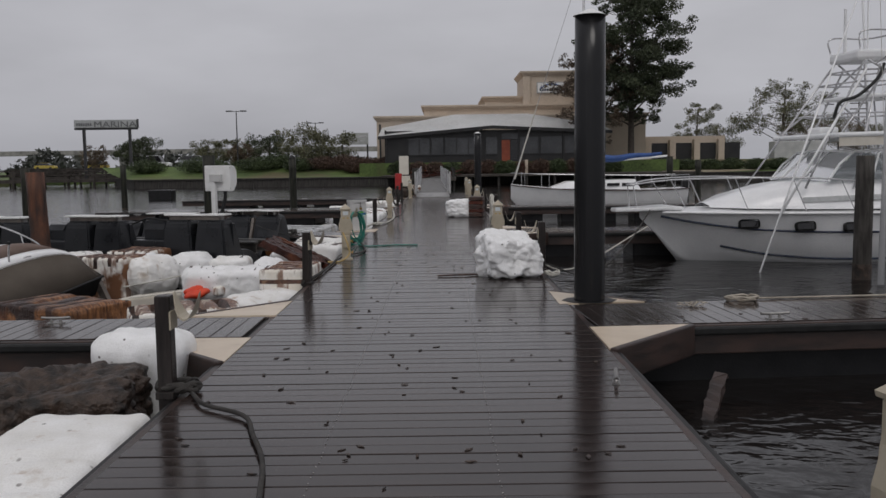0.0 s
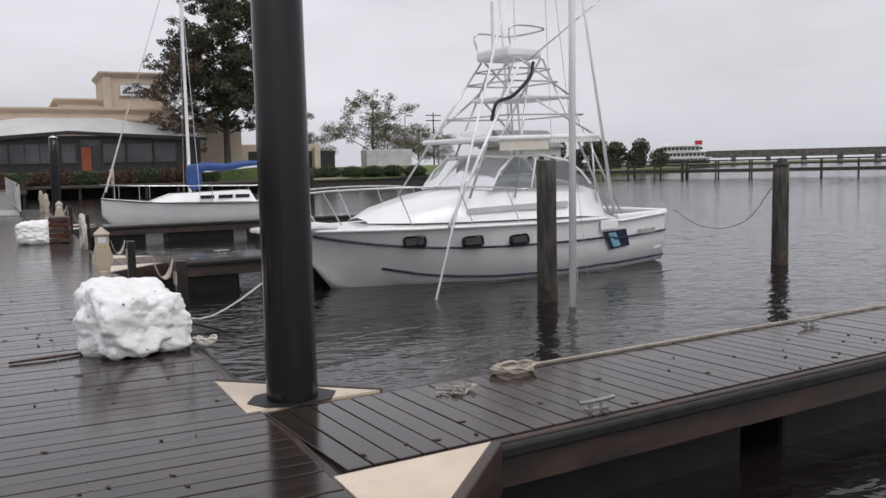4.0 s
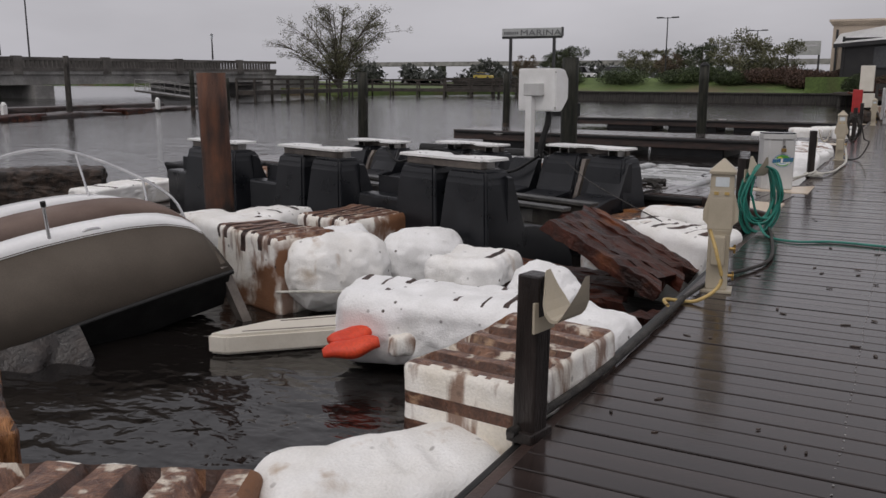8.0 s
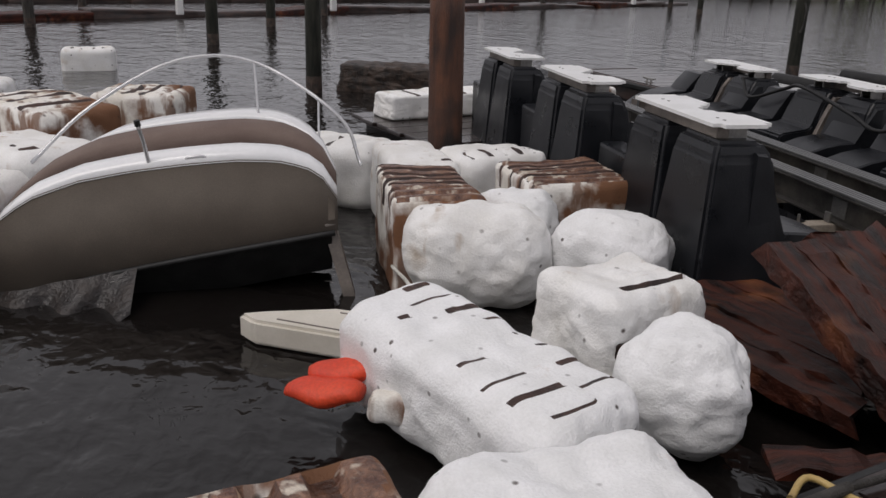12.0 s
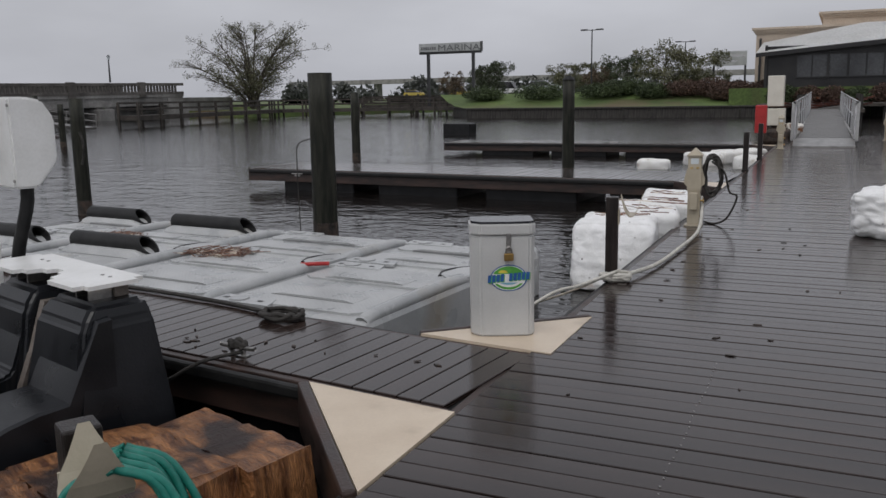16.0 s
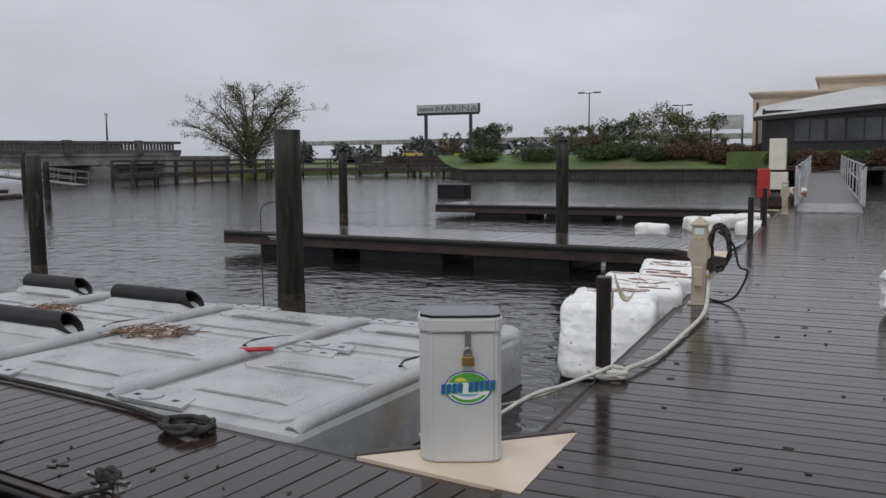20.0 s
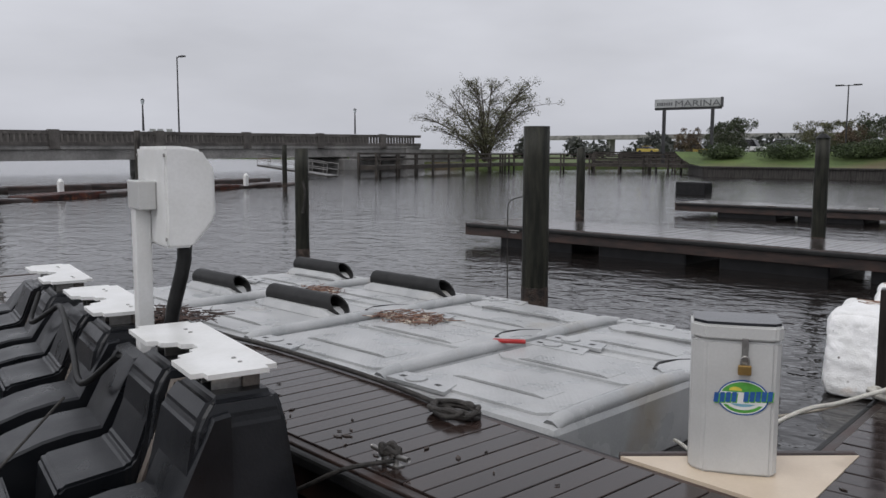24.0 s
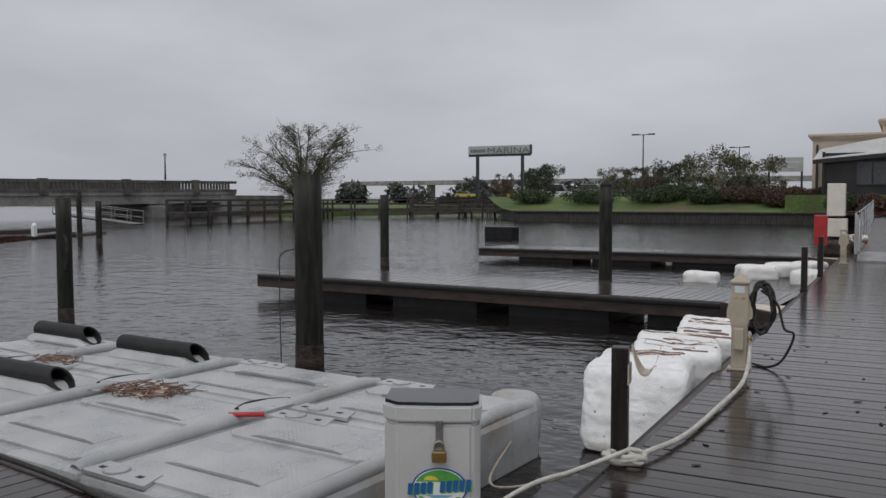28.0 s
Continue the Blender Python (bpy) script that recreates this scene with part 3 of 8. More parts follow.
while y < DOCK_END - 1.5:
    part("float_tub", boxed(-1.42, 1.42, y, y + 1.9, -0.8, -0.262, bevel=0.04), FLOAT, main)
    y += 2.6
FIRST = -1.0
for i in range(300):
    yb = FIRST + PITCH * i
    if yb > DOCK_END:
        break
    ob = new("board", board_me)
    ob.parent = main
    ob.matrix_basis = pose(0.002 * math.sin(i * 7.1), yb, 0.0015 * math.sin(i * 3.7), 0, 0.05 * math.sin(i * 1.9), 0.05 * math.sin(i * 2.3))
bm = bmesh.new()
yb = FIRST - PITCH
while yb > -8:
    box(bm, -1.5, 1.5, yb - 0.0685, yb + 0.0685, -0.03, 0)
    yb -= PITCH
yb = FIRST + PITCH * 300
while yb < DOCK_END:
    box(bm, -1.5, 1.5, yb - 0.0685, yb + 0.0685, -0.03, 0)
    yb += PITCH
part("board_rows", bm, DECK, main, kind="stuff")
# screw heads in two rows
bm = bmesh.new()
for i in range(120):
    yb = FIRST + PITCH * i
    for x in (-0.45, 0.45):
        for dy in (-0.04, 0.04):
            bmesh.ops.create_cone(bm, cap_ends=True, segments=6, radius1=0.005, radius2=0.004, depth=0.003, matrix=Matrix.Translation((x + 0.006 * math.sin(i * 5), yb + dy, 0.0015)))
part("screw_heads", bm, ALU, main, kind="stuff")


def gusset(parent, x, y, sx, sy, leg=0.92, turn=0.0):
    """Cream corner plate with a dark timber edge; legs run along sx and sy."""
    tip = (x + sy * leg * math.sin(radians(turn)), y + sy * leg * math.cos(radians(turn)))
    inner = [(x, y), (x + sx * leg, y), tip]
    if sx * sy < 0:
        inner.reverse()
    part("gusset_plate", prism(bmesh.new(), inner, -0.025, 0.005), GUSSET, parent, "cream triangular corner sheet")
    a, b = Vector((x + sx * leg, y, 0)), Vector((*tip, 0))
    d = b - a
    ob = part("gusset_edge", boxed(0, d.length, -0.03, 0.03, -0.28, 0.012, bevel=0.015), FASCIA, parent)
    nrm = Vector((sx, sy, 0)).normalized() * 0.034
    ob.matrix_basis = pose(a.x + nrm.x, a.y + nrm.y, 0, 0, 0, math.degrees(math.atan2(d.y, d.x)))


def finger(name, label, at, side, length, width, turn, gussets=(True, True), leg=0.92, sink=0.0, first=1.95, gap=0.65):
    """A finger pier that leaves the main dock at its near corner `at`; side is -1 or 1 along x."""
    t = dock_thing(name, label, pose(at[0], at[1], -sink, 0, 0, turn))
    count = int(length / PITCH)
    me = bpy.data.meshes.new("board")
    bm = boxed(-0.0685, 0.0685, 0, width, -0.03, 0, bevel=0.004)
    bm.to_mesh(me), bm.free()
    me.materials.append(DECK_BROWN)
    for i in range(count):
        ob = new("board", me)
        ob.parent = t
        ob.matrix_basis = pose(side * (0.10 + PITCH * (i + 0.5)), 0, 0.0012 * math.sin(i * 2.7 + length), 0, 0, 0.1 * math.sin(i * 3.1))
    xa, xb = sorted((side * 0.065, side * (length + 0.1)))
    for y in (-0.03, width + 0.03):
        part("fascia", boxed(xa, xb, y - 0.028, y + 0.028, -0.28, -0.01, bevel=0.008), FASCIA, t)
        part("rub_rail", boxed(xa, xb, y - 0.028 + math.copysign(0.054, y), y + 0.028 + math.copysign(0.054, y), -0.1, -0.02, bevel=0.02), RUBBER, t)
    part("end_board", boxed(side * (length + 0.13) - 0.03, side * (length + 0.13) + 0.03, -0.06, width + 0.06, -0.28, -0.005, bevel=0.008), FASCIA, t)
    part("under_frame", boxed(*sorted((side * 0.1, side * (length + 0.09))), 0, width, -0.2, -0.05), FASCIA, t)
    x, tub = 0.25, first
    while x + 1.6 < length:
        part("float_tub", boxed(*sorted((side * x, side * min(x + tub, length))), 0.05, width - 0.05, -0.8, -0.205, bevel=0.04), FLOAT, t)
        x, tub = x + tub + gap, 2.6 - gap
    if gussets[0]:
        gusset(t, side * 0.004, -0.06, side, -1, leg, turn)
    if gussets[1]:
        gusset(t, side * 0.004, width + 0.06, side, 1, leg, turn)
    return t


FINGER = "finger pier with dark wet boards, cream corner plates and black floats"
finger("finger_pier", FINGER, (1.5, 4.38), 1, 11.0, 1.2, 4.3, first=2.83, gap=0.42)
finger("finger_pier", FINGER, (1.5, 15.35), 1, 4.6, 1.2, 0)
finger("finger_pier", FINGER, (1.5, 26.9), 1, 9.8, 1.2, 0)
finger("finger_pier", FINGER, (-1.5, 4.1), -1, 9.0, 1.0, 0)
finger("finger_pier", FINGER, (-1.5, 15.1), -1, 9.7, 0.97, -7.4)
finger("finger_pier", FINGER, (-1.62, 27.2), -1, 10.8, 1.95, -3.8, sink=0.06, gussets=(True, False))
finger("finger_pier", FINGER, (-1.62, 40.0), -1, 11.3, 1.95, -0.5, sink=0.12, gussets=(True, False))

# ---- piles ----
def pile(name, x, y, top, r, mat, label, lean=(0, 0), cap=None, n=20, group="mooring piles"):
    t = thing(name, label, "pile", pose(x, y, WZ - 1.2, 0, 0, 37 * (x + y)), group)
    bm = bmesh.new()
    h = top - (WZ - 1.2)
    rings = []
    for k in range(9):
        z = h * k / 8
        rings.append([(r * (1.03 - 0.06 * k / 8) * (1 + 0.03 * noise.noise(Vector((a, z * 0.7, x)))) * math.cos(a) + lean[0] * z / h, r * (1.03 - 0.06 * k / 8) * math.sin(a) + lean[1] * z / h, z) for a in [2 * math.pi * i / n for i in range(n)]])
    loft(bm, rings)
    part("shaft", bm, mat, t, smooth=False)
    lo = 1.2 - 0.15
    band = bmesh.new()
    rod(band, (lean[0] * lo / h, lean[1] * lo / h, lo), (lean[0] * (lo + 0.42) / h, lean[1] * (lo + 0.42) / h, lo + 0.42), r * 1.035, r * 1.03, n=n)
    part("tide_band", band, MUD, t, "dark wet band at the waterline")
    if cap:
        bm = bmesh.new()
        bmesh.ops.create_cone(bm, cap_ends=True, segments=n, radius1=r * 1.08, radius2=cap[0], depth=cap[1], matrix=Matrix.Translation((lean[0], lean[1], h + cap[1] / 2)))
        part("cap", bm, cap[2], t)
    for p in t.children:
        if p.name.startswith("shaft"):
            for f in p.data.polygons:
                f.use_smooth = len(f.vertices) == 4
    return t


pile("mooring_pile", 1.76, 5.83, 3.02, 0.165, PILE_BLACK, "tall black sleeved mooring pile beside the dock", cap=(0.03, 0.07, WHITE), n=28)
solo("pile_hoop", prism(bmesh.new(), [(1.76 + 0.3 * math.cos(a), 5.83 + 0.23 * math.sin(a)) for a in [2 * math.pi * i / 8 for i in range(8)]], 0.0055, 0.011), RUBBER, "black pile opening cut in a cream corner sheet", "pile hoop")
pile("mooring_pile", -6.75, 22.1, 1.88, 0.18, PILE_GREEN, "dark treated timber mooring pile standing in water")
pile("mooring_pile", -12.7, 23.1, 1.6, 0.13, PILE_GREEN, "dark timber pile with a rope loop")
pile("mooring_pile", -6.72, 11.38, 1.46, 0.155, PILE_RUST, "rusty brown weathered mooring pile", lean=(0.1, 0.0))
pile("mooring_pile", -13.6, 12.7, 1.27, 0.13, PILE_GREEN, "grey-green timber pile wrapped with wire")
pile("mooring_pile", -6.05, 32.2, 1.88, 0.15, PILE_GREEN, "dark timber mooring pile by a finger pier", cap=(0.05, 0.1, RUBBER))
pile("mooring_pile", -14.64, 36.4, 1.7, 0.14, PILE_GREEN, "dark timber mooring pile standing in water")
pile("mooring_pile", 7.31, 11.15, 1.55, 0.15, PILE_GREY, "grey timber mooring pile beside a sport fishing boat")
pile("mooring_pile", 13.5, 12.32, 1.38, 0.155, PILE_GREY, "grey timber mooring pile with a dark conical cap", cap=(0.02, 0.14, RUBBER))
pile("mooring_pile", 9.9, 33.5, 1.75, 0.14, PILE_GREEN, "dark timber mooring pile behind a sailboat")
pile("mooring_pile", 12.6, 38.5, 1.6, 0.14, PILE_GREEN, "dark timber mooring pile behind a sailboat")
pile("mooring_pile", 1.85, 38.0, 3.0, 0.17, PILE_BLACK, "tall black sleeved pile near the dock end", cap=(0.03, 0.07, WHITE))
for x, y, top in ((-27.6, 16.5, 1.0), (-33, 20.4, 2.2), (-29.4, 23.4, 1.2), (-36, 27.1, 2.5), (-39.4, 35.4, 2.6), (-34, 41.5, 1.5), (-28, 9.5, 2.2), (-22, 13.2, 1.4), (-37, 12.0, 2.5), (-41, 46, 2.0)):
    pile("mooring_pile", x, y, top, 0.15, PILE_GREY if top > 2 else PILE_GREEN, "weathered timber pile out in the river", n=12)

# ---- power pedestals ----
def pedestal(at, turn):
    t = thing("power_pedestal", "beige plastic dock power pedestal with a pyramid top", "power pedestal", pose(at[0], at[1], 0, 0, 0, turn) @ Matrix.Diagonal((0.72, 0.72, 0.97, 1)), "dock power pedestals")
    part("base_plate", boxed(-0.14, 0.14, -0.12, 0.12, 0.0, 0.02, bevel=0.004), PEDESTAL, t)
    bm = bmesh.new()
    loft(bm, [[(sx * w, sy * d, z) for sx, sy in ((-1, -1), (1, -1), (1, 1), (-1, 1))] for w, d, z in ((0.095, 0.085, 0.02), (0.095, 0.085, 0.40), (0.11, 0.1, 0.44), (0.11, 0.1, 0.66), (0.103, 0.096, 0.70), (0.103, 0.096, 0.82))])
    bmesh.ops.bevel(bm, geom=bm.edges[:], offset=0.008, segments=2, affect="EDGES")
    part("housing", bm, PEDESTAL, t)
    bm = bmesh.new()
    loft(bm, [[(sx * w, sy * w, z) for sx, sy in ((-1, -1), (1, -1), (1, 1), (-1, 1))] for w, z in ((0.115, 0.82), (0.119, 0.838), (0.006, 0.92))])
    part("roof", bm, PEDESTAL, t)
    for s in (-1, 1):
        part("light_lens", boxed(*sorted((s * 0.1, s * 0.106)), -0.06, 0.06, 0.735, 0.80), LENS, t, "milky light lens")
        part("light_lens", boxed(-0.06, 0.06, *sorted((s * 0.093, s * 0.099)), 0.735, 0.80), LENS, t, "milky light lens")
        bm = bmesh.new()
        loft(bm, [[(x, y, z) for x, y in ((s * 0.095, -0.07), (s * o, -0.07), (s * o, 0.07), (s * 0.095, 0.07))] for o, z in ((0.11, 0.47), (0.155, 0.50), (0.155, 0.56), (0.112, 0.68))])
        bmesh.ops.recalc_face_normals(bm, faces=bm.faces)
        part("outlet_cover", bm, PEDESTAL, t)
        part("breaker", boxed(s * 0.045 - 0.02, s * 0.045 + 0.02, -0.112, -0.1, 0.68, 0.70), YELLOW, t)
    part("meter_box", boxed(-0.06, 0.06, -0.15, -0.085, 0.20, 0.40, bevel=0.01), PEDESTAL, t)
    for k, z in enumerate((0.12, 0.30)):
        bm = rod(bmesh.new(), (0.09, -0.05 + 0.06 * k, z), (0.15, -0.05 + 0.06 * k, z), 0.012)
        rod(bm, (0.14, -0.05 + 0.06 * k, z - 0.03), (0.14, -0.05 + 0.06 * k, z + 0.03), 0.01)
        part("tap", bm, BRASS, t, "small brass tap")
    return t


pedestal((1.54, -0.97), 9)
pedestal((-1.38, 10.33), 8)
pedestal((1.1, 11.0), -4)
pedestal((-1.38, 21.5), 4)
pedestal((1.22, 22.9), -6)
pedestal((1.3, 33.5), 0)
pedestal((-1.35, 36.0), 0)
pedestal((1.35, 40.5), 0)

# ---- dock posts with hose hangers ----
def dock_post(x, y, top, hanger=True, turn=0, lean=0.0):
    t = thing("dock_post", "dark wet square post bolted to the dock edge", "post", pose(x, y, 0, 0, 0, turn), "dock posts")
    bm = boxed(-0.05, 0.05, -0.05, 0.05, -0.5, top, bevel=0.008)
    for v in bm.verts:
        v.co.x += lean * v.co.z
    part("shaft", bm, POST, t)
    if hanger:
        bm = bmesh.new()
        rings = []
        for k in range(15):
            a = math.pi * k / 14
            e = abs(math.cos(a))
            w = 0.085 - 0.07 * max(0.0, e - 0.55) / 0.45
            z = top - 0.15 + 0.17 * e ** 2.2
            d = 0.065 + 0.17 * (0.5 - 0.5 * math.cos(a))
            rings.append([(d, -w, z - 0.008), (d, w, z - 0.008), (d + 0.006, w, z + 0.004), (d + 0.006, -w, z + 0.004)])
        loft(bm, rings)
        part("hose_hanger", bm, PEDESTAL, t, "cream plastic saddle hose hanger")
        part("hanger_plate", boxed(0.05, 0.06, -0.07, 0.07, top - 0.22, top - 0.1), PEDESTAL, t)
    part("bracket", boxed(-0.06, 0.06, -0.075, 0.075, -0.02, 0.03, bevel=0.005), POST, t)
    return t


dock_post(-1.64, 2.2, 0.66, turn=0)
dock_post(-1.56, 7.5, 0.66, turn=-12, lean=0.02)
dock_post(1.56, 8.6, 0.68, turn=180)
dock_post(-1.66, 12.98, 0.68, turn=-30)
dock_post(-1.56, 18.35, 0.68, turn=10)
dock_post(1.55, 19.25, 0.7, turn=180)
dock_post(1.55, 24.6, 0.7, turn=180)
dock_post(-1.55, 29.0, 0.75, hanger=False)
dock_post(-1.55, 32.2, 0.8, hanger=False)
dock_post(1.55, 12.2, 0.62, hanger=True, turn=180)

# ---- foam float blocks and drifted wood ----
bright = (FOAM_SNOW, SLOT, STAIN)
old = (FOAM_OLD, SLOT, STAIN)
foam("foam_block", (1.06, 7.98, 0.27), (0.74, 0.7, 0.58), 14, 3, bright, rounding=0.1, rough=0.075, cuts=64, coarse=1.5, crag=0.028, label="rough bright white foam block sitting on the wet dock")
foam("foam_block", (0.76, 21.4, 0.25), (1.0, 0.7, 0.5), -8, 5, bright, rounding=0.14, rough=0.03, cuts=36, crag=0.05, label="rough white foam block with brown wood side on the dock")
t = thing("timber_stack", "short brown strapped planks against a foam block", "planks", pose(1.14, 21.3, 0.02, 0, 0, -8), "")
for k in range(5):
    part("plank", boxed(-0.2, 0.2, -0.33, 0.33, k * 0.115, k * 0.115 + 0.1, bevel=0.012), ROTWOOD if k % 2 else SLOT, t)
# beside the left edge
foam("foam_block", (-1.86, 8.05, -0.14), (1.02, 0.6, 0.64), 85, 7, (FOAM_OLD, GROOVE, STAIN), flank=False, rounding=0.04, rough=0.012, cuts=44, brown_top=True, slots=[(-0.8 + 0.34 * k, -0.62 + 0.34 * k, -0.93, 0.93) for k in range(5)], slot_depth=0.045, label="foam float block with rust-brown ribbed top")
foam("foam_block", (-2.05, 7.17, -0.34), (1.0, 0.56, 0.55), 54, 9, (FOAM, SLOT, STAIN), rounding=0.16, rough=0.03, cuts=22, slots=[(0.1, 0.17, -0.6, 0.3), (0.35, 0.42, -0.7, 0.1)], label="worn white foam block against the dock edge")
foam("foam_block", (-4.3, 6.6, -0.34), (1.4, 0.85, 0.6), 150, 11, (ORANGEWOOD, SLOT, ORANGEWOOD), rounding=0.04, rough=0.02, cuts=26, brown_top=True, slots=[(-0.95 + 0.42 * k, -0.85 + 0.42 * k, -1, 1) for k in range(5)], slot_depth=0.05, label="foam float block with torn orange-brown ribbed top")
foam("foam_block", (-2.98, 9.46, -0.26), (1.5, 0.64, 0.52), 8, 13, bright, rounding=0.14, rough=0.028, cuts=80, slots=[(s0, s0 + 0.038, a, b) for s0, a, b in ((-0.84, 0.15, 0.6), (-0.64, -0.1, 0.95), (-0.42, 0.2, 0.92), (-0.22, 0.45, 0.9), (0.0, 0.55, 0.86), (0.22, 0.6, 0.86), (0.46, 0.35, 0.9), (0.7, 0.1, 0.8), (-0.5, -0.5, -0.3), (0.16, -0.7, -0.2), (0.42, -0.85, -0.05), (0.64, -0.8, 0.0), (0.84, -0.6, 0.1))], slot_depth=0.008, label="long white foam float with short dark slots")
foam("foam_block", (-4.52, 10.38, -0.23), (0.92, 0.56, 0.62), 63, 15, (FOAM, SLOT, STAIN), rounding=0.27, rough=0.032, cuts=40, crag=0.012, label="rounded white foam lump drifted among blocks")
foam("foam_block", (-5.2, 10.38, -0.24), (1.02, 0.6, 0.7), -18, 17, old, rounding=0.06, rough=0.015, cuts=44, brown_top=True, slots=[(-0.95 + 0.27 * k, -0.84 + 0.27 * k, -1, 1) for k in range(8)], slot_depth=0.05, label="foam float block with rust-brown ribbed top")
foam("foam_block", (-5.1, 11.46, -0.23), (0.82, 0.78, 0.68), -12, 19, old, rounding=0.07, rough=0.016, cuts=44, brown_top=True, slots=[(-0.95 + 0.25 * k, -0.86 + 0.25 * k, -1, 1) for k in range(8)], slot_depth=0.05, label="foam float block with rust-brown ribbed top")
foam("foam_block", (-6.1, 11.48, -0.24), (0.5, 0.9, 0.62), 4, 21, (FOAM, SLOT, STAIN), rounding=0.11, rough=0.025, cuts=30, slots=[(0.1, 0.8, -0.75 + 0.36 * k, -0.67 + 0.36 * k) for k in range(5)], slot_depth=0.02, label="white foam float block with dark edge slots")
foam("foam_block", (-6.15, 10.75, -0.24), (1.0, 0.52, 0.66), -14, 23, (FOAM, SLOT, STAIN), rounding=0.08, rough=0.02, cuts=26, slots=slots_across(5, 0.03, 0.45, 0.98, 3), label="white foam float block with brown stains")
foam("foam_block", (-4.14, 11.16, -0.24), (0.78, 0.56, 0.6), 30, 25, bright, rounding=0.24, rough=0.032, cuts=40, crag=0.014, label="rounded white foam lump drifted among blocks")
foam("foam_block", (-3.28, 10.5, -0.23), (0.62, 0.7, 0.58), 4, 27, (FOAM, SLOT, STAIN), rounding=0.09, rough=0.028, cuts=50, crag=0.012, slots=[(0.5, 0.68, -0.5, 0.85)], side=((-0.85, 0.9, -0.05, 0.22), (-0.8, -0.2, -0.75, -0.5)), slot_depth=0.03, label="broken white foam block with dark slots in its side")
foam("foam_block", (-4.83, 10.9, -0.24), (0.5, 0.46, 0.6), 25, 28, bright, rounding=0.16, rough=0.04, cuts=26, crag=0.02, label="small rounded white foam lump among blocks")
foam("foam_block", (-2.6, 10.36, -0.25), (0.58, 0.64, 0.58), 30, 29, bright, rounding=0.27, rough=0.035, cuts=40, crag=0.014, label="rounded white foam lump near the dock")
foam("foam_block", (-1.96, 9.2, -0.27), (0.95, 0.6, 0.6), 78, 31, bright, rounding=0.22, rough=0.035, cuts=40, crag=0.018, label="pitted white foam lump against the dock edge")
foam("foam_block", (-2.11, 12.27, -0.24), (1.0, 0.66, 0.7), -20, 33, (FOAM, SLOT, STAIN), rounding=0.1, rough=0.02, cuts=34, slots=[(-0.82 + 0.31 * k, -0.72 + 0.31 * k, -0.82 + 0.1 * (k % 2), 0.75 - 0.12 * (k % 3)) for k in range(6)], slot_depth=0.018, tilt=(0, 2), label="white foam float block with long dark slots")
foam("foam_block", (-2.22, 13.2, -0.22), (0.98, 0.6, 0.7), 12, 35, (FOAM, SLOT, STAIN), rounding=0.13, rough=0.035, cuts=30, tilt=(-6, 3), label="smooth white foam block beside the dock")
foam("foam_block", (-2.82, 12.35, -0.3), (0.4, 0.4, 0.6), 20, 36, bright, rounding=0.14, rough=0.03, cuts=12, label="broken white foam lump in the water")
foam("foam_block", (-2.78, 6.28, -0.36), (1.2, 0.75, 0.6), 24, 12, (FOAM_OLD, SLOT, STAIN), rounding=0.05, rough=0.015, cuts=26, brown_top=True, slots=[(-0.98 + 0.4 * k, -0.84 + 0.4 * k, -1, 1) for k in range(5)], slot_depth=0.09, label="foam float block with rust-brown ribbed top")
# left cluster beyond the covered boat
foam("foam_block", (-7.6, 8.05, -0.2), (1.1, 0.75, 0.6), 25, 37, rounding=0.12, rough=0.025, cuts=24, slots=slots_across(5, 0.05, -0.95, -0.3, 4), label="white foam float block with dark slots")
foam("foam_block", (-6.65, 7.45, -0.25), (0.9, 0.7, 0.66), 50, 39, rounding=0.12, rough=0.025, cuts=24, slots=slots_across(5, 0.05, -0.95, 0.6, 5), label="white foam float block with dark slots")
foam("foam_block", (-5.85, 6.95, -0.25), (1.0, 0.65, 0.66), 110, 41, (FOAM, SLOT, STAIN), rounding=0.12, rough=0.03, cuts=24, slots=slots_across(6, 0.04, -0.9, 0.2, 6), label="white foam float block with dark slots")
foam("foam_block", (-8.8, 8.3, -0.12), (1.3, 0.8, 0.7), 20, 43, old, rounding=0.08, rough=0.02, cuts=24, slots=slots_across(6, 0.05, -0.95, 0.9, 7), label="stained foam float block with dark slots")
foam("foam_block", (-8.2, 7.5, -0.3), (1.1, 0.8, 0.6), 30, 45, rounding=0.12, rough=0.02, cuts=18, label="white foam float block drifting in water")
foam("foam_block", (-7.4, 7.1, -0.3), (1.0, 0.7, 0.6), -20, 47, rounding=0.14, rough=0.02, cuts=18, label="white foam float block drifting in water")
foam("foam_block", (-9.5, 9.3, -0.2), (0.9, 0.8, 0.8), 60, 49, old, rounding=0.09, rough=0.02, cuts=24, slots=slots_across(4, 0.06, -0.9, 0.9, 8), label="stained foam float block with dark slots")
foam("foam_block", (-7.3, 10.6, -0.3), (0.9, 0.7, 0.6), 40, 51, rounding=0.14, rough=0.02, cuts=20, slots=slots_across(3, 0.05, -0.9, 0.3, 9), label="white foam float block with dark slots")
foam("foam_block", (-17.6, 9.75, -0.44), (0.95, 0.6, 0.6), 80, 53, rounding=0.1, rough=0.02, cuts=16, slots=slots_across(4, 0.05, -0.9, 0.4, 10), label="white foam float block drifting far out")
foam("foam_block", (-13.5, 7.75, -0.42), (1.0, 0.7, 0.55), 70, 55, rounding=0.12, rough=0.02, cuts=14, label="white foam float block drifting out in the water")
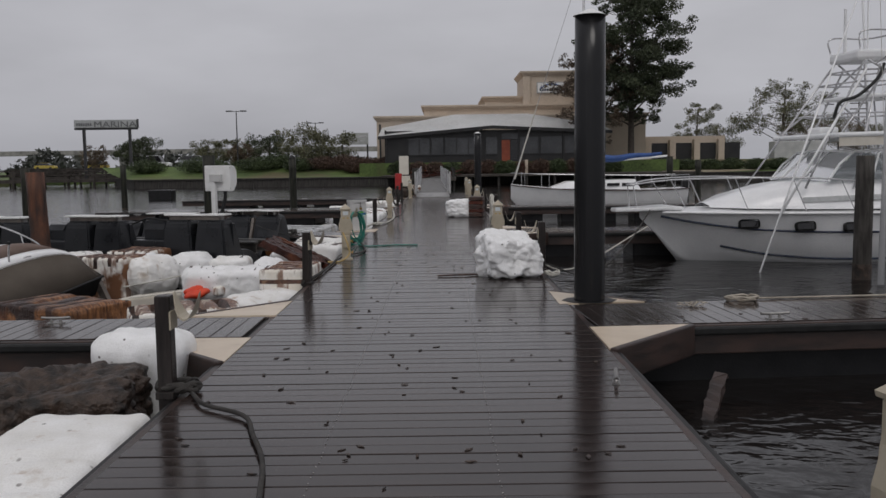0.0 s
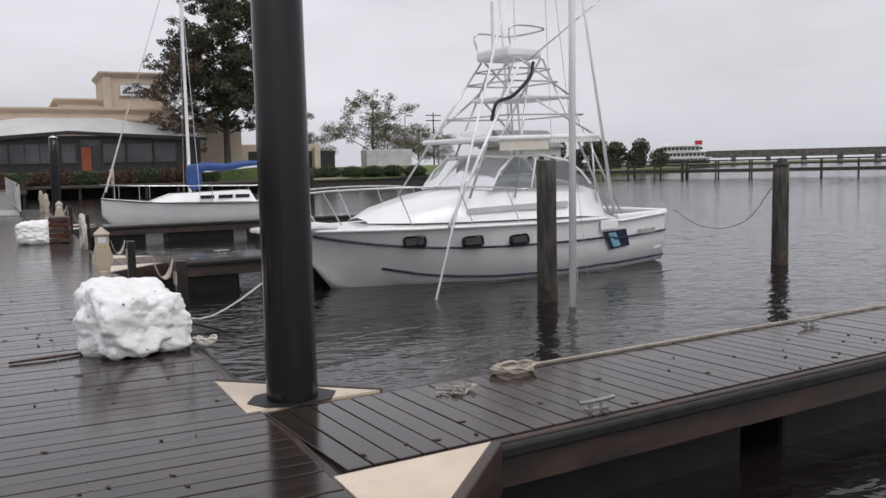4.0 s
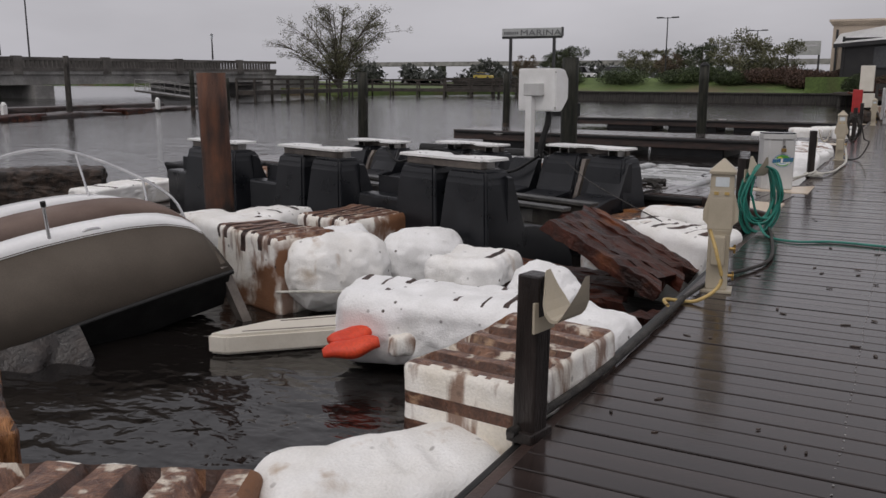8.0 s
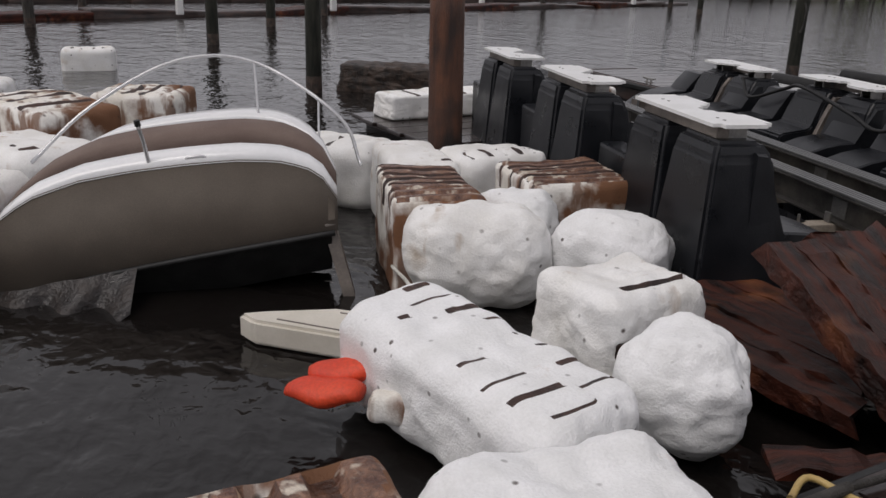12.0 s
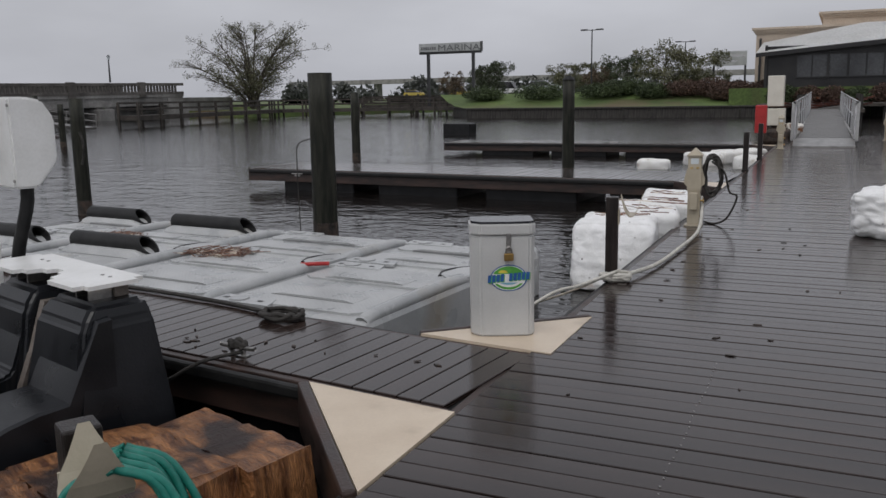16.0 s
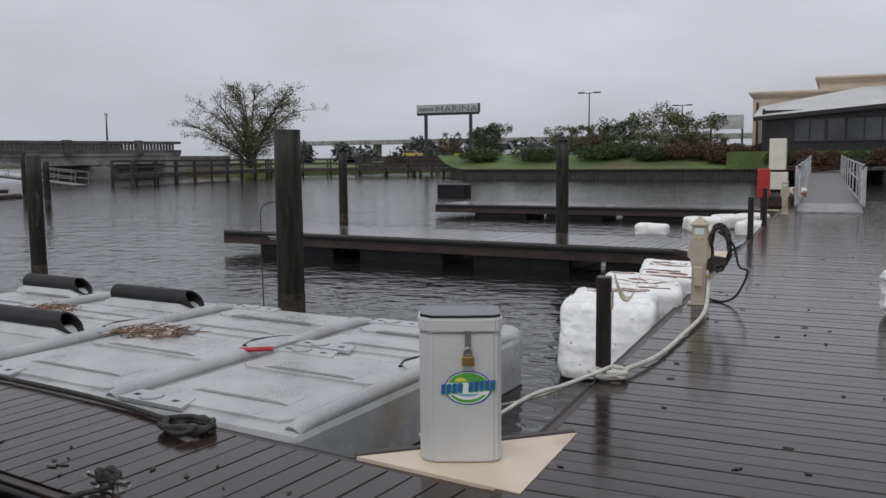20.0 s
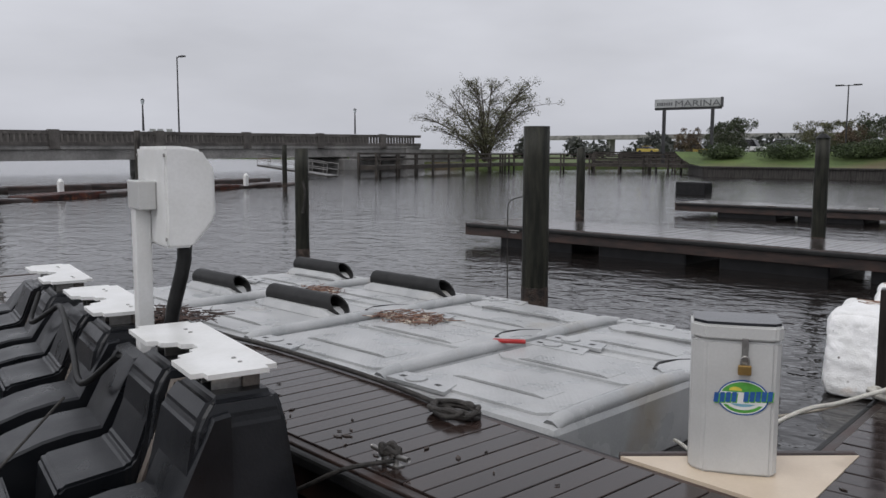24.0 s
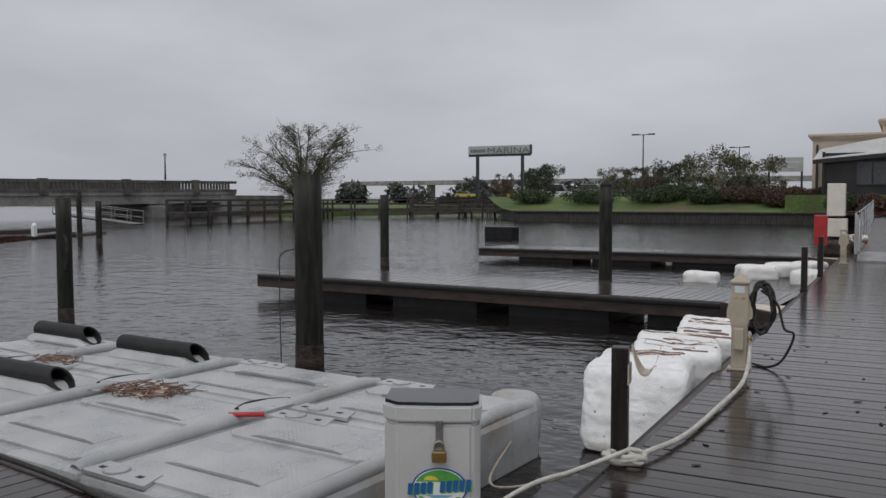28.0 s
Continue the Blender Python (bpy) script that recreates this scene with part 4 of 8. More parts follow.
# behind the lift
foam("foam_block", (-9.15, 14.45, -0.25), (0.8, 1.3, 0.64), 14, 57, old, rounding=0.07, rough=0.018, cuts=26, slots=[(0.5, 0.95, -0.85 + 0.36 * k, -0.72 + 0.36 * k) for k in range(5)], label="foam float block with brown ribbed end behind a boat lift")
foam("foam_block", (-10.2, 13.15, -0.235), (0.56, 1.6, 0.31), 2, 59, (FOAM, SLOT, STAIN), rounding=0.04, rough=0.02, cuts=50, crag=0.02, slots=[(-0.9, 1.0, -0.86 + 0.3 * k, -0.8 + 0.3 * k) for k in range(6)], slot_depth=0.05, label="long yellowed foam float with notched top edge")
for at, size, turn, mats, lab in (((-13.25, 14.1, -0.48), (1.9, 0.8, 0.75), 44, (MUD, MUD, MUD), "dark weed-covered float in the open water"), ((-10.4, 15.2, -0.3), (1.4, 0.9, 0.7), 0, (FLOAT, MUD, MUD), "black float tub drifted behind the lift")):
    foam("debris_float", at, size, turn, 61 + turn, mats, rounding=0.05, rough=0.03, cuts=40, coarse=3, crag=0.04 if mats[0] is MUD else 0.0, label=lab, group="")
panel = thing("deck_panel", "loose wet grey deck panel awash before a foam float", "deck panel", pose(-9.2, 13.0, -0.4, 0, 0.5, 2))
for k in range(6):
    part("board", boxed(-1.45 + 0.365 * k, -1.095 + 0.365 * k, -0.85 - 0.04 * (k % 2), 0.8 + 0.05 * (k % 3), -0.05, 0, bevel=0.012), DECK, panel)
for y in (-0.6, 0.55):
    part("joist", boxed(-1.43, 0.72, y - 0.04, y + 0.04, -0.2, -0.05, bevel=0.006), FASCIA, panel)
# near left
foam("foam_block", (-2.03, 1.12, -0.33), (1.85, 0.8, 0.56), 92, 71, rounding=0.09, rough=0.022, cuts=30, mats=(FOAM, SLOT, STAIN), slots=[(-0.5, -0.48, -1, 1), (-0.05, -0.03, -1, 1), (0.42, 0.44, -1, 1)], slot_depth=0.02, label="flat yellowed white foam slab beside the dock")
foam("foam_block", (-2.2, 3.42, -0.22), (0.66, 0.6, 0.8), -8, 73, bright, rounding=0.16, rough=0.03, cuts=22, label="white foam block standing by the dock edge")
foam("debris_float", (-2.75, 2.5, -0.3), (1.5, 1.0, 0.66), 10, 75, (MUD, MUD, MUD), rounding=0.07, rough=0.05, cuts=64, coarse=3, crag=0.05, label="float covered in black mud and weed", group="")
foam("debris_float", (-4.6, 5.6, -0.45), (2.1, 0.35, 0.36), 3, 77, (ORANGEWOOD, SLOT, STAIN), rounding=0.04, rough=0.03, cuts=14, label="torn rust-brown timber floating by a finger pier", group="")
# along the far left edge
ribbed = (FOAM_SNOW, STAIN, STAIN)
foam("foam_block", (-2.1, 20.78, -0.2), (1.0, 0.86, 0.74), 97, 81, ribbed, rounding=0.12, rough=0.022, cuts=64, crag=0.012, taper=0.22, slots=[(0.42, 0.5, -0.3, 0.62), (0.56, 0.66, -0.75, 0.5), (0.72, 0.8, -0.8, 0.7), (0.86, 0.91, -0.6, 0.2)], slot_depth=0.012, label="white foam block with few brown ribs against the dock")
foam("foam_block", (-2.02, 21.78, -0.18), (0.92, 0.8, 0.7), 101, 83, ribbed, rounding=0.07, rough=0.02, cuts=64, crag=0.012, slots=[(-0.82, -0.7, -0.7, 0.1), (-0.5, -0.42, -0.4, 0.8), (-0.3, -0.2, -0.9, 0.75), (-0.06, 0.04, -0.85, 0.9), (0.2, 0.28, -0.9, 0.4), (0.42, 0.54, -0.8, 0.85), (0.7, 0.8, -0.9, 0.9)], slot_depth=0.016, tilt=(3, -3), label="white foam block with rust-brown ribs across its top")
foam("foam_block", (-1.95, 22.98, -0.16), (1.4, 0.66, 0.66), 98, 85, ribbed, rounding=0.07, rough=0.022, cuts=64, crag=0.014, slots=[(-0.92 + 0.21 * k, -0.82 + 0.21 * k, -0.9 + 0.25 * (k % 3), 0.9 - 0.2 * (k % 2)) for k in range(9)], slot_depth=0.016, tilt=(2, -2), label="long white foam block with rust-brown ribs by the dock")
for k, (x, y, sx, sy) in enumerate(((-4.6, 35.7, 0.95, 0.6), (-3.5, 37.2, 1.1, 0.8), (-2.8, 38.2, 1.2, 0.8), (-2.3, 39.3, 1.2, 0.8), (-2.1, 36.2, 1.0, 0.7))):
    foam("foam_block", (x, y, -0.5 if k == 0 else -0.4), (sx * 0.9, sy, 0.42), 20 * k, 91 + k, rounding=0.12, rough=0.025, cuts=14, label="white foam float block beside the dock")
foam("foam_block", (-1.3, 41.2, 0.25), (0.55, 0.5, 0.5), 20, 99, (FOAM_OLD, SLOT, STAIN), rounding=0.1, rough=0.03, cuts=12, label="stained foam lump by the gangway foot")


def slab(name, at, size, turn, tilt, mat, label, seed, planks=5):
    """A torn piece of timber decking: planks with ragged ends."""
    t = thing(name, label, "wood debris", pose(at[0], at[1], at[2], tilt[0], tilt[1], turn))
    rnd = random.Random(seed)
    w = size[1] / planks
    for k in range(planks):
        a, b = -size[0] / 2 - rnd.uniform(0, 0.08), size[0] / 2 + rnd.uniform(0, 0.1)
        bm = bmesh.new()
        box(bm, a, b, -size[1] / 2 + k * w + 0.004, -size[1] / 2 + (k + 1) * w - 0.004, -size[2] / 2, size[2] / 2 + rnd.uniform(-0.012, 0.012))
        bmesh.ops.subdivide_edges(bm, edges=[e for e in bm.edges if abs(e.verts[0].co.x - e.verts[1].co.x) > 0.3], cuts=14)
        for v in bm.verts:
            v.co += Vector((rnd.uniform(-0.07, 0.05) if abs(v.co.x) > size[0] / 2 - 0.02 else 0, rnd.uniform(-0.009, 0.009), rnd.uniform(-0.016, 0.012)))
        part("plank", bm, mat, t)
    return t


slab("timber_raft", (-2.38, 11.45, 0.0), (0.98, 0.98, 0.12), -9, (-2, 24), ROTWOOD, "dark wet rotten timber raft tilted up on foam", 1, 6)
slab("timber_raft", (-2.95, 11.3, -0.32), (1.2, 1.0, 0.12), 10, (0, 4), ROTWOOD, "dark wet rotten timber raft awash", 2, 5)
slab("timber_raft", (-2.63, 14.02, -0.17), (0.95, 1.3, 0.24), -23, (2, -5), ORANGEWOOD, "torn orange-brown timber raft with splintered end", 3, 4)
slab("timber_raft", (-1.8, 10.7, -0.32), (0.9, 0.2, 0.05), 60, (0, 4), ROTWOOD, "dark broken plank by the dock", 4, 1)
slab("broken_plank", (2.33, 3.4, -0.5), (0.75, 0.12, 0.05), 62, (0, -26), FASCIA, "broken plank sticking out of the dark water", 5, 1)

# ---- boat lift ----
LIFT = "floating boat lift with black plastic tanks and white top plates"
lift = thing("boat_lift", LIFT, "boat lift", pose(-3.6, 13.15, 0, 0, 0, -17))


def upright(parent, u, v, s, top, half):
    """A black float tank that flares towards the water; s = +1 or -1 towards the rails."""
    bm = bmesh.new()
    loft(bm, [[(u - h, v + s * a, z), (u + h, v + s * a, z), (u + h, v + s * b, z), (u - h, v + s * b, z)] for h, a, b, z in ((half * 1.42, -0.3, 0.34, -0.75), (half * 1.2, -0.25, 0.3, -0.1), (half * 0.98, -0.2, 0.2, top - 0.2), (half * 0.86, -0.17, 0.12, top - 0.1))])
    bmesh.ops.bevel(bm, geom=bm.edges[:], offset=0.03, segments=3, affect="EDGES")
    return part("tank", bm, TANK, parent)


def ridge(parent, u, v, s, half, back, reach):
    """An arched foot that sweeps from the tank down to the rails, with a raised heel of height `back`."""
    bm = bmesh.new()
    prof = [(0.06, back), (0.13, back - 0.01), (0.24, back * 0.3 + 0.06), (0.31, 0.045)] + [(0.31 + 0.77 * reach * math.sin(a), 0.045 - 0.5 * (1 - math.cos(a))) for a in [math.radians(11 * k) for k in range(1, 9)]]
    loft(bm, [[(u - half * 1.05, v + s * d, -0.75), (u + half * 1.05, v + s * d, -0.75), (u + half, v + s * d, z - 0.012), (u + half - 0.02, v + s * d, z), (u - half + 0.02, v + s * d, z), (u - half, v + s * d, z - 0.012)] for d, z in prof])
    foot = part("foot", bm, TANK, parent, smooth=True)
    foot.data.set_sharp_from_angle(angle=radians(28))


def seat(parent, u, v, s, top, half, reach):
    """A raked back with a flat step below it, and a low block before the rails."""
    bm = bmesh.new()
    prof = [(0.0, top - 0.12), (0.1, top - 0.13), (0.2, 0.32), (0.3, 0.07), (0.33, 0.045), (0.62, 0.005), (0.65, -0.02), (0.68, -0.3), (0.7, -0.75)]
    loft(bm, [[(u - half * k, v + s * d, -0.75), (u + half * k, v + s * d, -0.75), (u + half * k, v + s * d, z), (u - half * k, v + s * d, z)] for k, (d, z) in zip((0.8, 0.82, 0.9, 0.97, 1, 1, 1, 1, 1), prof)])
    bmesh.ops.bevel(bm, geom=[e for e in bm.edges if max(e.verts[0].co.z, e.verts[1].co.z) > -0.7], offset=0.016, segments=2, affect="EDGES")
    part("foot", bm, TANK, parent)
    bm = loft(bmesh.new(), [[(u - half * 0.78, v + s * d, -0.75), (u + half * 0.78, v + s * d, -0.75), (u + half * 0.78, v + s * d, z), (u - half * 0.78, v + s * d, z)] for d, z in ((0.8, -0.4), (0.82, -0.045), (1.04 * reach, -0.15), (1.08 * reach, -0.19), (1.1 * reach, -0.6))])
    bmesh.ops.bevel(bm, geom=[e for e in bm.edges if max(e.verts[0].co.z, e.verts[1].co.z) > -0.5], offset=0.014, segments=2, affect="EDGES")
    part("stub_block", bm, TANK, parent)
    for e in (-1, 1):
        bm = loft(bmesh.new(), [[(u + e * (half + 0.03) - 0.028, v + s * a, z), (u + e * (half + 0.03) + 0.028, v + s * a, z), (u + e * (half + 0.03) + 0.028, v + s * (a + 0.1), z), (u + e * (half + 0.03) - 0.028, v + s * (a + 0.1), z)] for a, z in ((0.22, -0.1), (0.1, 0.2), (0.02, top - 0.16))])
        part("rib", bm, TANK_EDGE if e > 0 else TANK, parent, "scuffed grey web between tanks" if e > 0 else "")


def top_plate(parent, u, v, s, z):
    """White sheet with a rounded notch, spanning two tanks."""
    h, w = 0.6, 0.19
    o = [(u - h, v - s * w), (u + h, v - s * w), (u + h, v + s * w), (u + 0.2, v + s * w), (u + 0.12, v + s * 0.01), (u - 0.08, v + s * 0.01), (u - 0.14, v + s * w), (u - h, v + s * w)]
    if s > 0:
        o.reverse()
    bm = prism(bmesh.new(), o, z - 0.022, z)
    bmesh.ops.bevel(bm, geom=[e for e in bm.edges if abs(e.verts[0].co.z - e.verts[1].co.z) > 0.01], offset=0.055, segments=4, affect="EDGES")
    plate = part("top_plate", bm, WHITE, parent, "white plastic top plate")
    for du in (-0.34, 0.4):
        part("bracket", boxed(u + du - 0.09, u + du + 0.09, v - 0.09, v + 0.09, z - 0.035, z - 0.024, bevel=0.004), ALU, parent, "small metal bracket")
        for k in (-0.07, 0.07):
            part("bracket_leg", boxed(u + du + k - 0.008, u + du + k + 0.008, v - 0.08, v + 0.08, z - 0.13, z - 0.036), ALU, parent)
            bm = rod(bmesh.new(), (u + du + k * 0.6, v - s * 0.06, z - 0.002), (u + du + k * 0.6, v - s * 0.06, z + 0.004), 0.011, n=8)
            part("bolt", bm, ALU, plate)
    part("top_beam", boxed(u - 0.5, u + 0.5, *sorted((v - s * 0.05, v - s * 0.13)), z - 0.1, z - 0.036, bevel=0.006), TANK_EDGE, parent, "dull grey bar under the plate")


for v, s, u0, pitch, z0, drop, reach in ((-1.47, 1, -0.14, 2.13, 0.69, 0.035, 1.0), (1.53, -1, -0.685, 2.03, 0.595, 0.065, 1.02)):
    for i in range(3):
        u, z = u0 - pitch * i, z0 - drop * i
        top_plate(lift, u, v, s, z)
        upright(lift, u + 0.36, v, s, z, 0.27)
        upright(lift, u - 0.3, v, s, z, 0.26)
        seat(lift, u - 0.3, v, s, z, 0.27, reach)
        ridge(lift, u + 0.42, v, s, 0.24, z - 0.16, reach)
        ridge(lift, u - 0.94, v, s, 0.22, 0.4 - drop * i, reach)
        part("side_web", boxed(u - 1.3, u - 0.6, *sorted((v - s * 0.12, v + s * 0.1)), -0.7, 0.22 - drop * i, bevel=0.03), TANK, lift)
for k in range(6):
    wide = k % 2 == 0
    beam = part("cross_beam", boxed(-0.28 - 0.93 * k, -0.16 - 0.93 * k, -0.66 if wide else -0.45, 0.72 if wide else 0.5, -0.24, -0.135, bevel=0.005), BEAM, lift, "beige cross beam")
    for v in (-0.55, 0.62) if wide else ():
        part("bolt", rod(bmesh.new(), (-0.22 - 0.93 * k, v, -0.14), (-0.22 - 0.93 * k, v, -0.07), 0.011, n=6), ALU, beam)
for v in (-0.23, 0.26):
    rail = part("rail", boxed(-4.75, 0.3, v - 0.007, v + 0.007, -0.12, 0.06), RAIL, lift, "metal lift rail web")
    for z in (0.06, -0.133):
        part("flange", boxed(-4.75, 0.3, v - 0.075, v + 0.075, z, z + 0.014, bevel=0.003), RAIL, rail)
    for k in range(4):
        part("runner", boxed(-4.75, 0.31, v - 0.075 + 0.038 * k, v - 0.042 + 0.038 * k, 0.0745, 0.1, bevel=0.006), RUNNER, rail)
    for k in range(6):
        part("clamp", boxed(-0.25 - 0.93 * k, -0.19 - 0.93 * k, v - 0.1, v - 0.077, -0.134, -0.06, bevel=0.004), ALU, rail)
        part("plate", boxed(-0.3 - 0.93 * k, -0.14 - 0.93 * k, v - 0.014, v - 0.008, -0.1, 0.03), ALU, rail)
bm = pipe(bmesh.new(), [(-4.3, 1.32, 0.36), (-3.9, 1.2, 0.2), (-3.4, 1.28, 0.36), (-3.1, 1.3, 0.42), (-2.2, 1.22, 0.3), (-1.7, 1.18, 0.22), (-1.3, 1.3, 0.45)], 0.02)
part("air_hose", bm, RUBBER, lift, smooth=True)

# control box on its post
ctl = thing("lift_control_box", "white control box on a pale post beside the lift", "control box", pose(-4.73, 15.14, 0, 0, 0, 72))
part("post", boxed(-0.09, -0.002, -0.05, 0.05, -0.7, 1.36, bevel=0.006), WHITE, ctl)
prof = [(0.0, 1.0), (0.14, 1.0), (0.25, 1.13), (0.27, 1.17), (0.27, 1.42), (0.2, 1.53), (0.1, 1.55), (0.0, 1.55)]
bm = bmesh.new()
loft(bm, [[(x, y, z) for x, z in prof] for y in (-0.38, 0.26)])
bmesh.ops.bevel(bm, geom=bm.edges[:], offset=0.014, segments=2, affect="EDGES")
hood = part("hood", bm, WHITE, ctl)
part("latch", boxed(-0.1, -0.002, -0.19, 0.08, 1.2, 1.36, bevel=0.008), BIN, hood)
for y, z in ((-0.38, 1.05), (0.24, 1.05), (-0.38, 1.5), (0.24, 1.5)):
    part("screw", rod(bmesh.new(), (-0.006, y, z), (0.002, y, z), 0.01, n=8), ALU, hood)
bm = pipe(bmesh.new(), [(0.16, -0.15, 1.02), (0.14, -0.15, 0.85), (0.08, -0.1, 0.55), (0.05, -0.06, 0.1), (0.05, -0.06, -0.3)], 0.042)
part("cable", bm, RUBBER, ctl, smooth=True)

# ---- grey drive-on pontoon ----
pont = thing("drive_on_pontoon", "pale grey plastic drive-on pontoon with dark roller tubes", "pontoon", pose(-2.6, 18.3, -0.09, 0, 0, -5))
for i in range(4):
    x1 = -1.775 * i - (0.2 if i == 0 else 0.0)
    x0 = max(-6.9, -1.775 * i - 1.765)
    w = x1 - x0
    for j, (y0, y1) in enumerate(((-1.66, 0.15), (0.16, 1.52))):
        mod = part("module", boxed(x0, x1, y0, y1, -0.5, -0.014, bevel=0.05), GREY_PLAST, pont)
        ym, d = (y0 + y1) / 2, y1 - y0
        # raised treaded fields with a smooth trough between them
        for k, (a, b) in enumerate(((0.07, 0.42), (0.6, 0.93))):
            ya, yb = y0 + d * a, y0 + d * b
            part("tread_field", prism(bmesh.new(), [(x0 + 0.1, ya + 0.08), (x0 + 0.2, ya), (x1 - 0.24, ya), (x1 - 0.17, ya + 0.08), (x1 - 0.17, yb - 0.1), (x1 - 0.3, yb), (x0 + 0.12, yb)], -0.02, 0.006), GREY_TREAD, mod, "pale grey plastic with small raised treads")
            yc = ya + (yb - ya) * (0.62 if k == 0 else 0.28)
            bm = loft(bmesh.new(), [[(xx, yc - 0.11, z), (xx, yc + 0.11, z), (xx, yc + 0.11, -0.01), (xx, yc - 0.11, -0.01)] for xx, z in ((x0 + 0.34, 0.008), (x0 + 0.44, 0.022), (x1 - 0.5, 0.022), (x1 - 0.4, 0.008))])
            part("wedge", bm, GREY_TREAD, mod)
            part("seam", boxed(x0 + 0.34, x1 - 0.4, yc - 0.128, yc - 0.112, -0.01, 0.0085), GREY_DARK, mod)
        bm = pipe(bmesh.new(), [(x1 - 0.075, y0 + 0.06, -0.045), (x1 - 0.075, y0 + 0.22, -0.01), (x1 - 0.075, ym, 0.0), (x1 - 0.075, y1 - 0.3, -0.004), (x1 - 0.075, y1 - 0.06, -0.045)], 0.062, n=10)
        part("edge_roll", bm, GREY_PLAST, mod, smooth=True)
        for s, yy in ((-1, y0 + 0.12), (1, y1 - 0.12)):
            plate = part("corner_plate", prism(bmesh.new(), [(x0 + 0.03, yy - 0.1), (x0 + 0.62, yy - 0.1), (x0 + 0.54, yy + 0.1), (x0 + 0.03, yy + 0.1)], -0.012, 0.014), GREY_PLAST, mod)
            bm = bmesh.new()
            bmesh.ops.create_cone(bm, cap_ends=True, segments=20, radius1=0.085, radius2=0.082, depth=0.006, matrix=Matrix.Translation((x0 + 0.24, yy, 0.0165)))
            part("hatch", bm, GREY_DARK, plate)
            bm = bmesh.new()
            bmesh.ops.create_cone(bm, cap_ends=True, segments=20, radius1=0.078, radius2=0.074, depth=0.01, matrix=Matrix.Translation((x0 + 0.24, yy, 0.0175)))
            part("hatch_lid", bm, GREY_PLAST, plate)
            for k in range(2):
                part("slot", boxed(x0 + 0.08 + 0.36 * k, x0 + 0.13 + 0.36 * k, yy - 0.02, yy + 0.015, 0.0135, 0.016), RUBBER, plate)
    # connector between the two rows and its dark notch
    part("connector", prism(bmesh.new(), [(x1 - 0.34, 0.0), (x1 - 0.2, -0.12), (x1 - 0.02, -0.05), (x1 - 0.02, 0.3), (x1 - 0.2, 0.42), (x1 - 0.3, 0.3)], -0.03, 0.02), GREY_PLAST, pont)
    bm = pipe(bmesh.new(), [(x1 - 0.3, -0.06, 0.0), (x1 - 0.36, 0.12, 0.004), (x1 - 0.31, 0.3, 0.004), (x1 - 0.2, 0.44, 0.0)], 0.022, n=6)
    part("notch", bm, RUBBER, pont, "dark notch between modules", smooth=True)
    part("sticker", boxed(x1 - 0.13, x1 - 0.05, -1.5, -1.34, 0.012, 0.016), YELLOW, pont, "small yellow sticker")
for x0, y0, ln in ((-4.98, -0.42, 1.15), (-5.0, 1.06, 1.2), (-6.6, -0.4, 0.95), (-6.75, 1.18, 1.0)):
    bm = bmesh.new()
    rings = []
    for xx in (0, ln):
        rings.append([(x0 + xx - (0.09 * math.sin(a) if xx else 0), y0 + 0.105 * math.cos(a), 0.105 + 0.1 * math.sin(a)) for a in [2 * math.pi * k / 24 for k in range(24)]])
    inner = [[(p[0] + d, y0 + (p[1] - y0) * 0.84, 0.105 + (p[2] - 0.105) * 0.84) for p in r] for r, d in ((rings[1], 0), (rings[1], -0.6))]
    loft(bm, [[(x0 + 0.001, y0 + (p[1] - y0) * 0.2, 0.105 + (p[2] - 0.105) * 0.2) for p in rings[0]]] + rings + inner, cap=False)
    tube = part("roller_tube", bm, RUBBER, pont, "dark open-ended roller tube")
    for f in tube.data.polygons:
        f.use_smooth = True
    tube.data.set_sharp_from_angle(angle=radians(40))
    part("tube_cradle", loft(bmesh.new(), [[(xx, y0 - hw, z0), (xx, y0 + hw, z0), (xx, y0 + hw * 0.75, z1), (xx, y0 - hw * 0.75, z1)] for xx, hw, z0, z1 in ((x0 - 0.06, 0.17, -0.01, 0.03), (x0 + 0.05, 0.18, -0.01, 0.07), (x0 + ln - 0.1, 0.18, -0.01, 0.07), (x0 + ln + 0.06, 0.16, -0.01, 0.02))]), GREY_PLAST, pont)
bm = pipe(bmesh.new(), [(0.0, 0.0, 0.03), (0.12, -0.03, 0.04), (0.26, 0.03, 0.03)], 0.02)
solo("red_strap", bm, RED_BOX, "red webbing strap lying on a grey pontoon", "strap", pose(-4.5, 18.15, -0.075, 0, 0, 25), smooth=True)
foam("corner_fender", (-2.98, 20.02, -0.32), (0.42, 0.3, 0.48), 0, 101, (GREY_PLAST, GREY_PLAST, GREY_PLAST), rounding=0.12, rough=0.01, cuts=10, label="grey plastic corner float of the pontoon", group="")


def litter_heap(name, at, r, count, mat, label, seed, flat=0.04):
    """A low heap of reeds and sticks."""
    rnd = random.Random(seed)
    bm = bmesh.new()
    for _ in range(count):
        a, d = rnd.uniform(0, 6.28), r * rnd.random() ** 0.7
        p = Vector((d * math.cos(a), d * 0.6 * math.sin(a), rnd.uniform(0.005, flat)))
        q = p + Vector((rnd.uniform(-1, 1), rnd.uniform(-1, 1), rnd.uniform(-0.1, 0.15))) * r * 0.35
        rod(bm, p, q, 0.006, 0.004, n=4)
    return solo(name, bm, mat, label, "debris", pose(*at), kind="stuff")


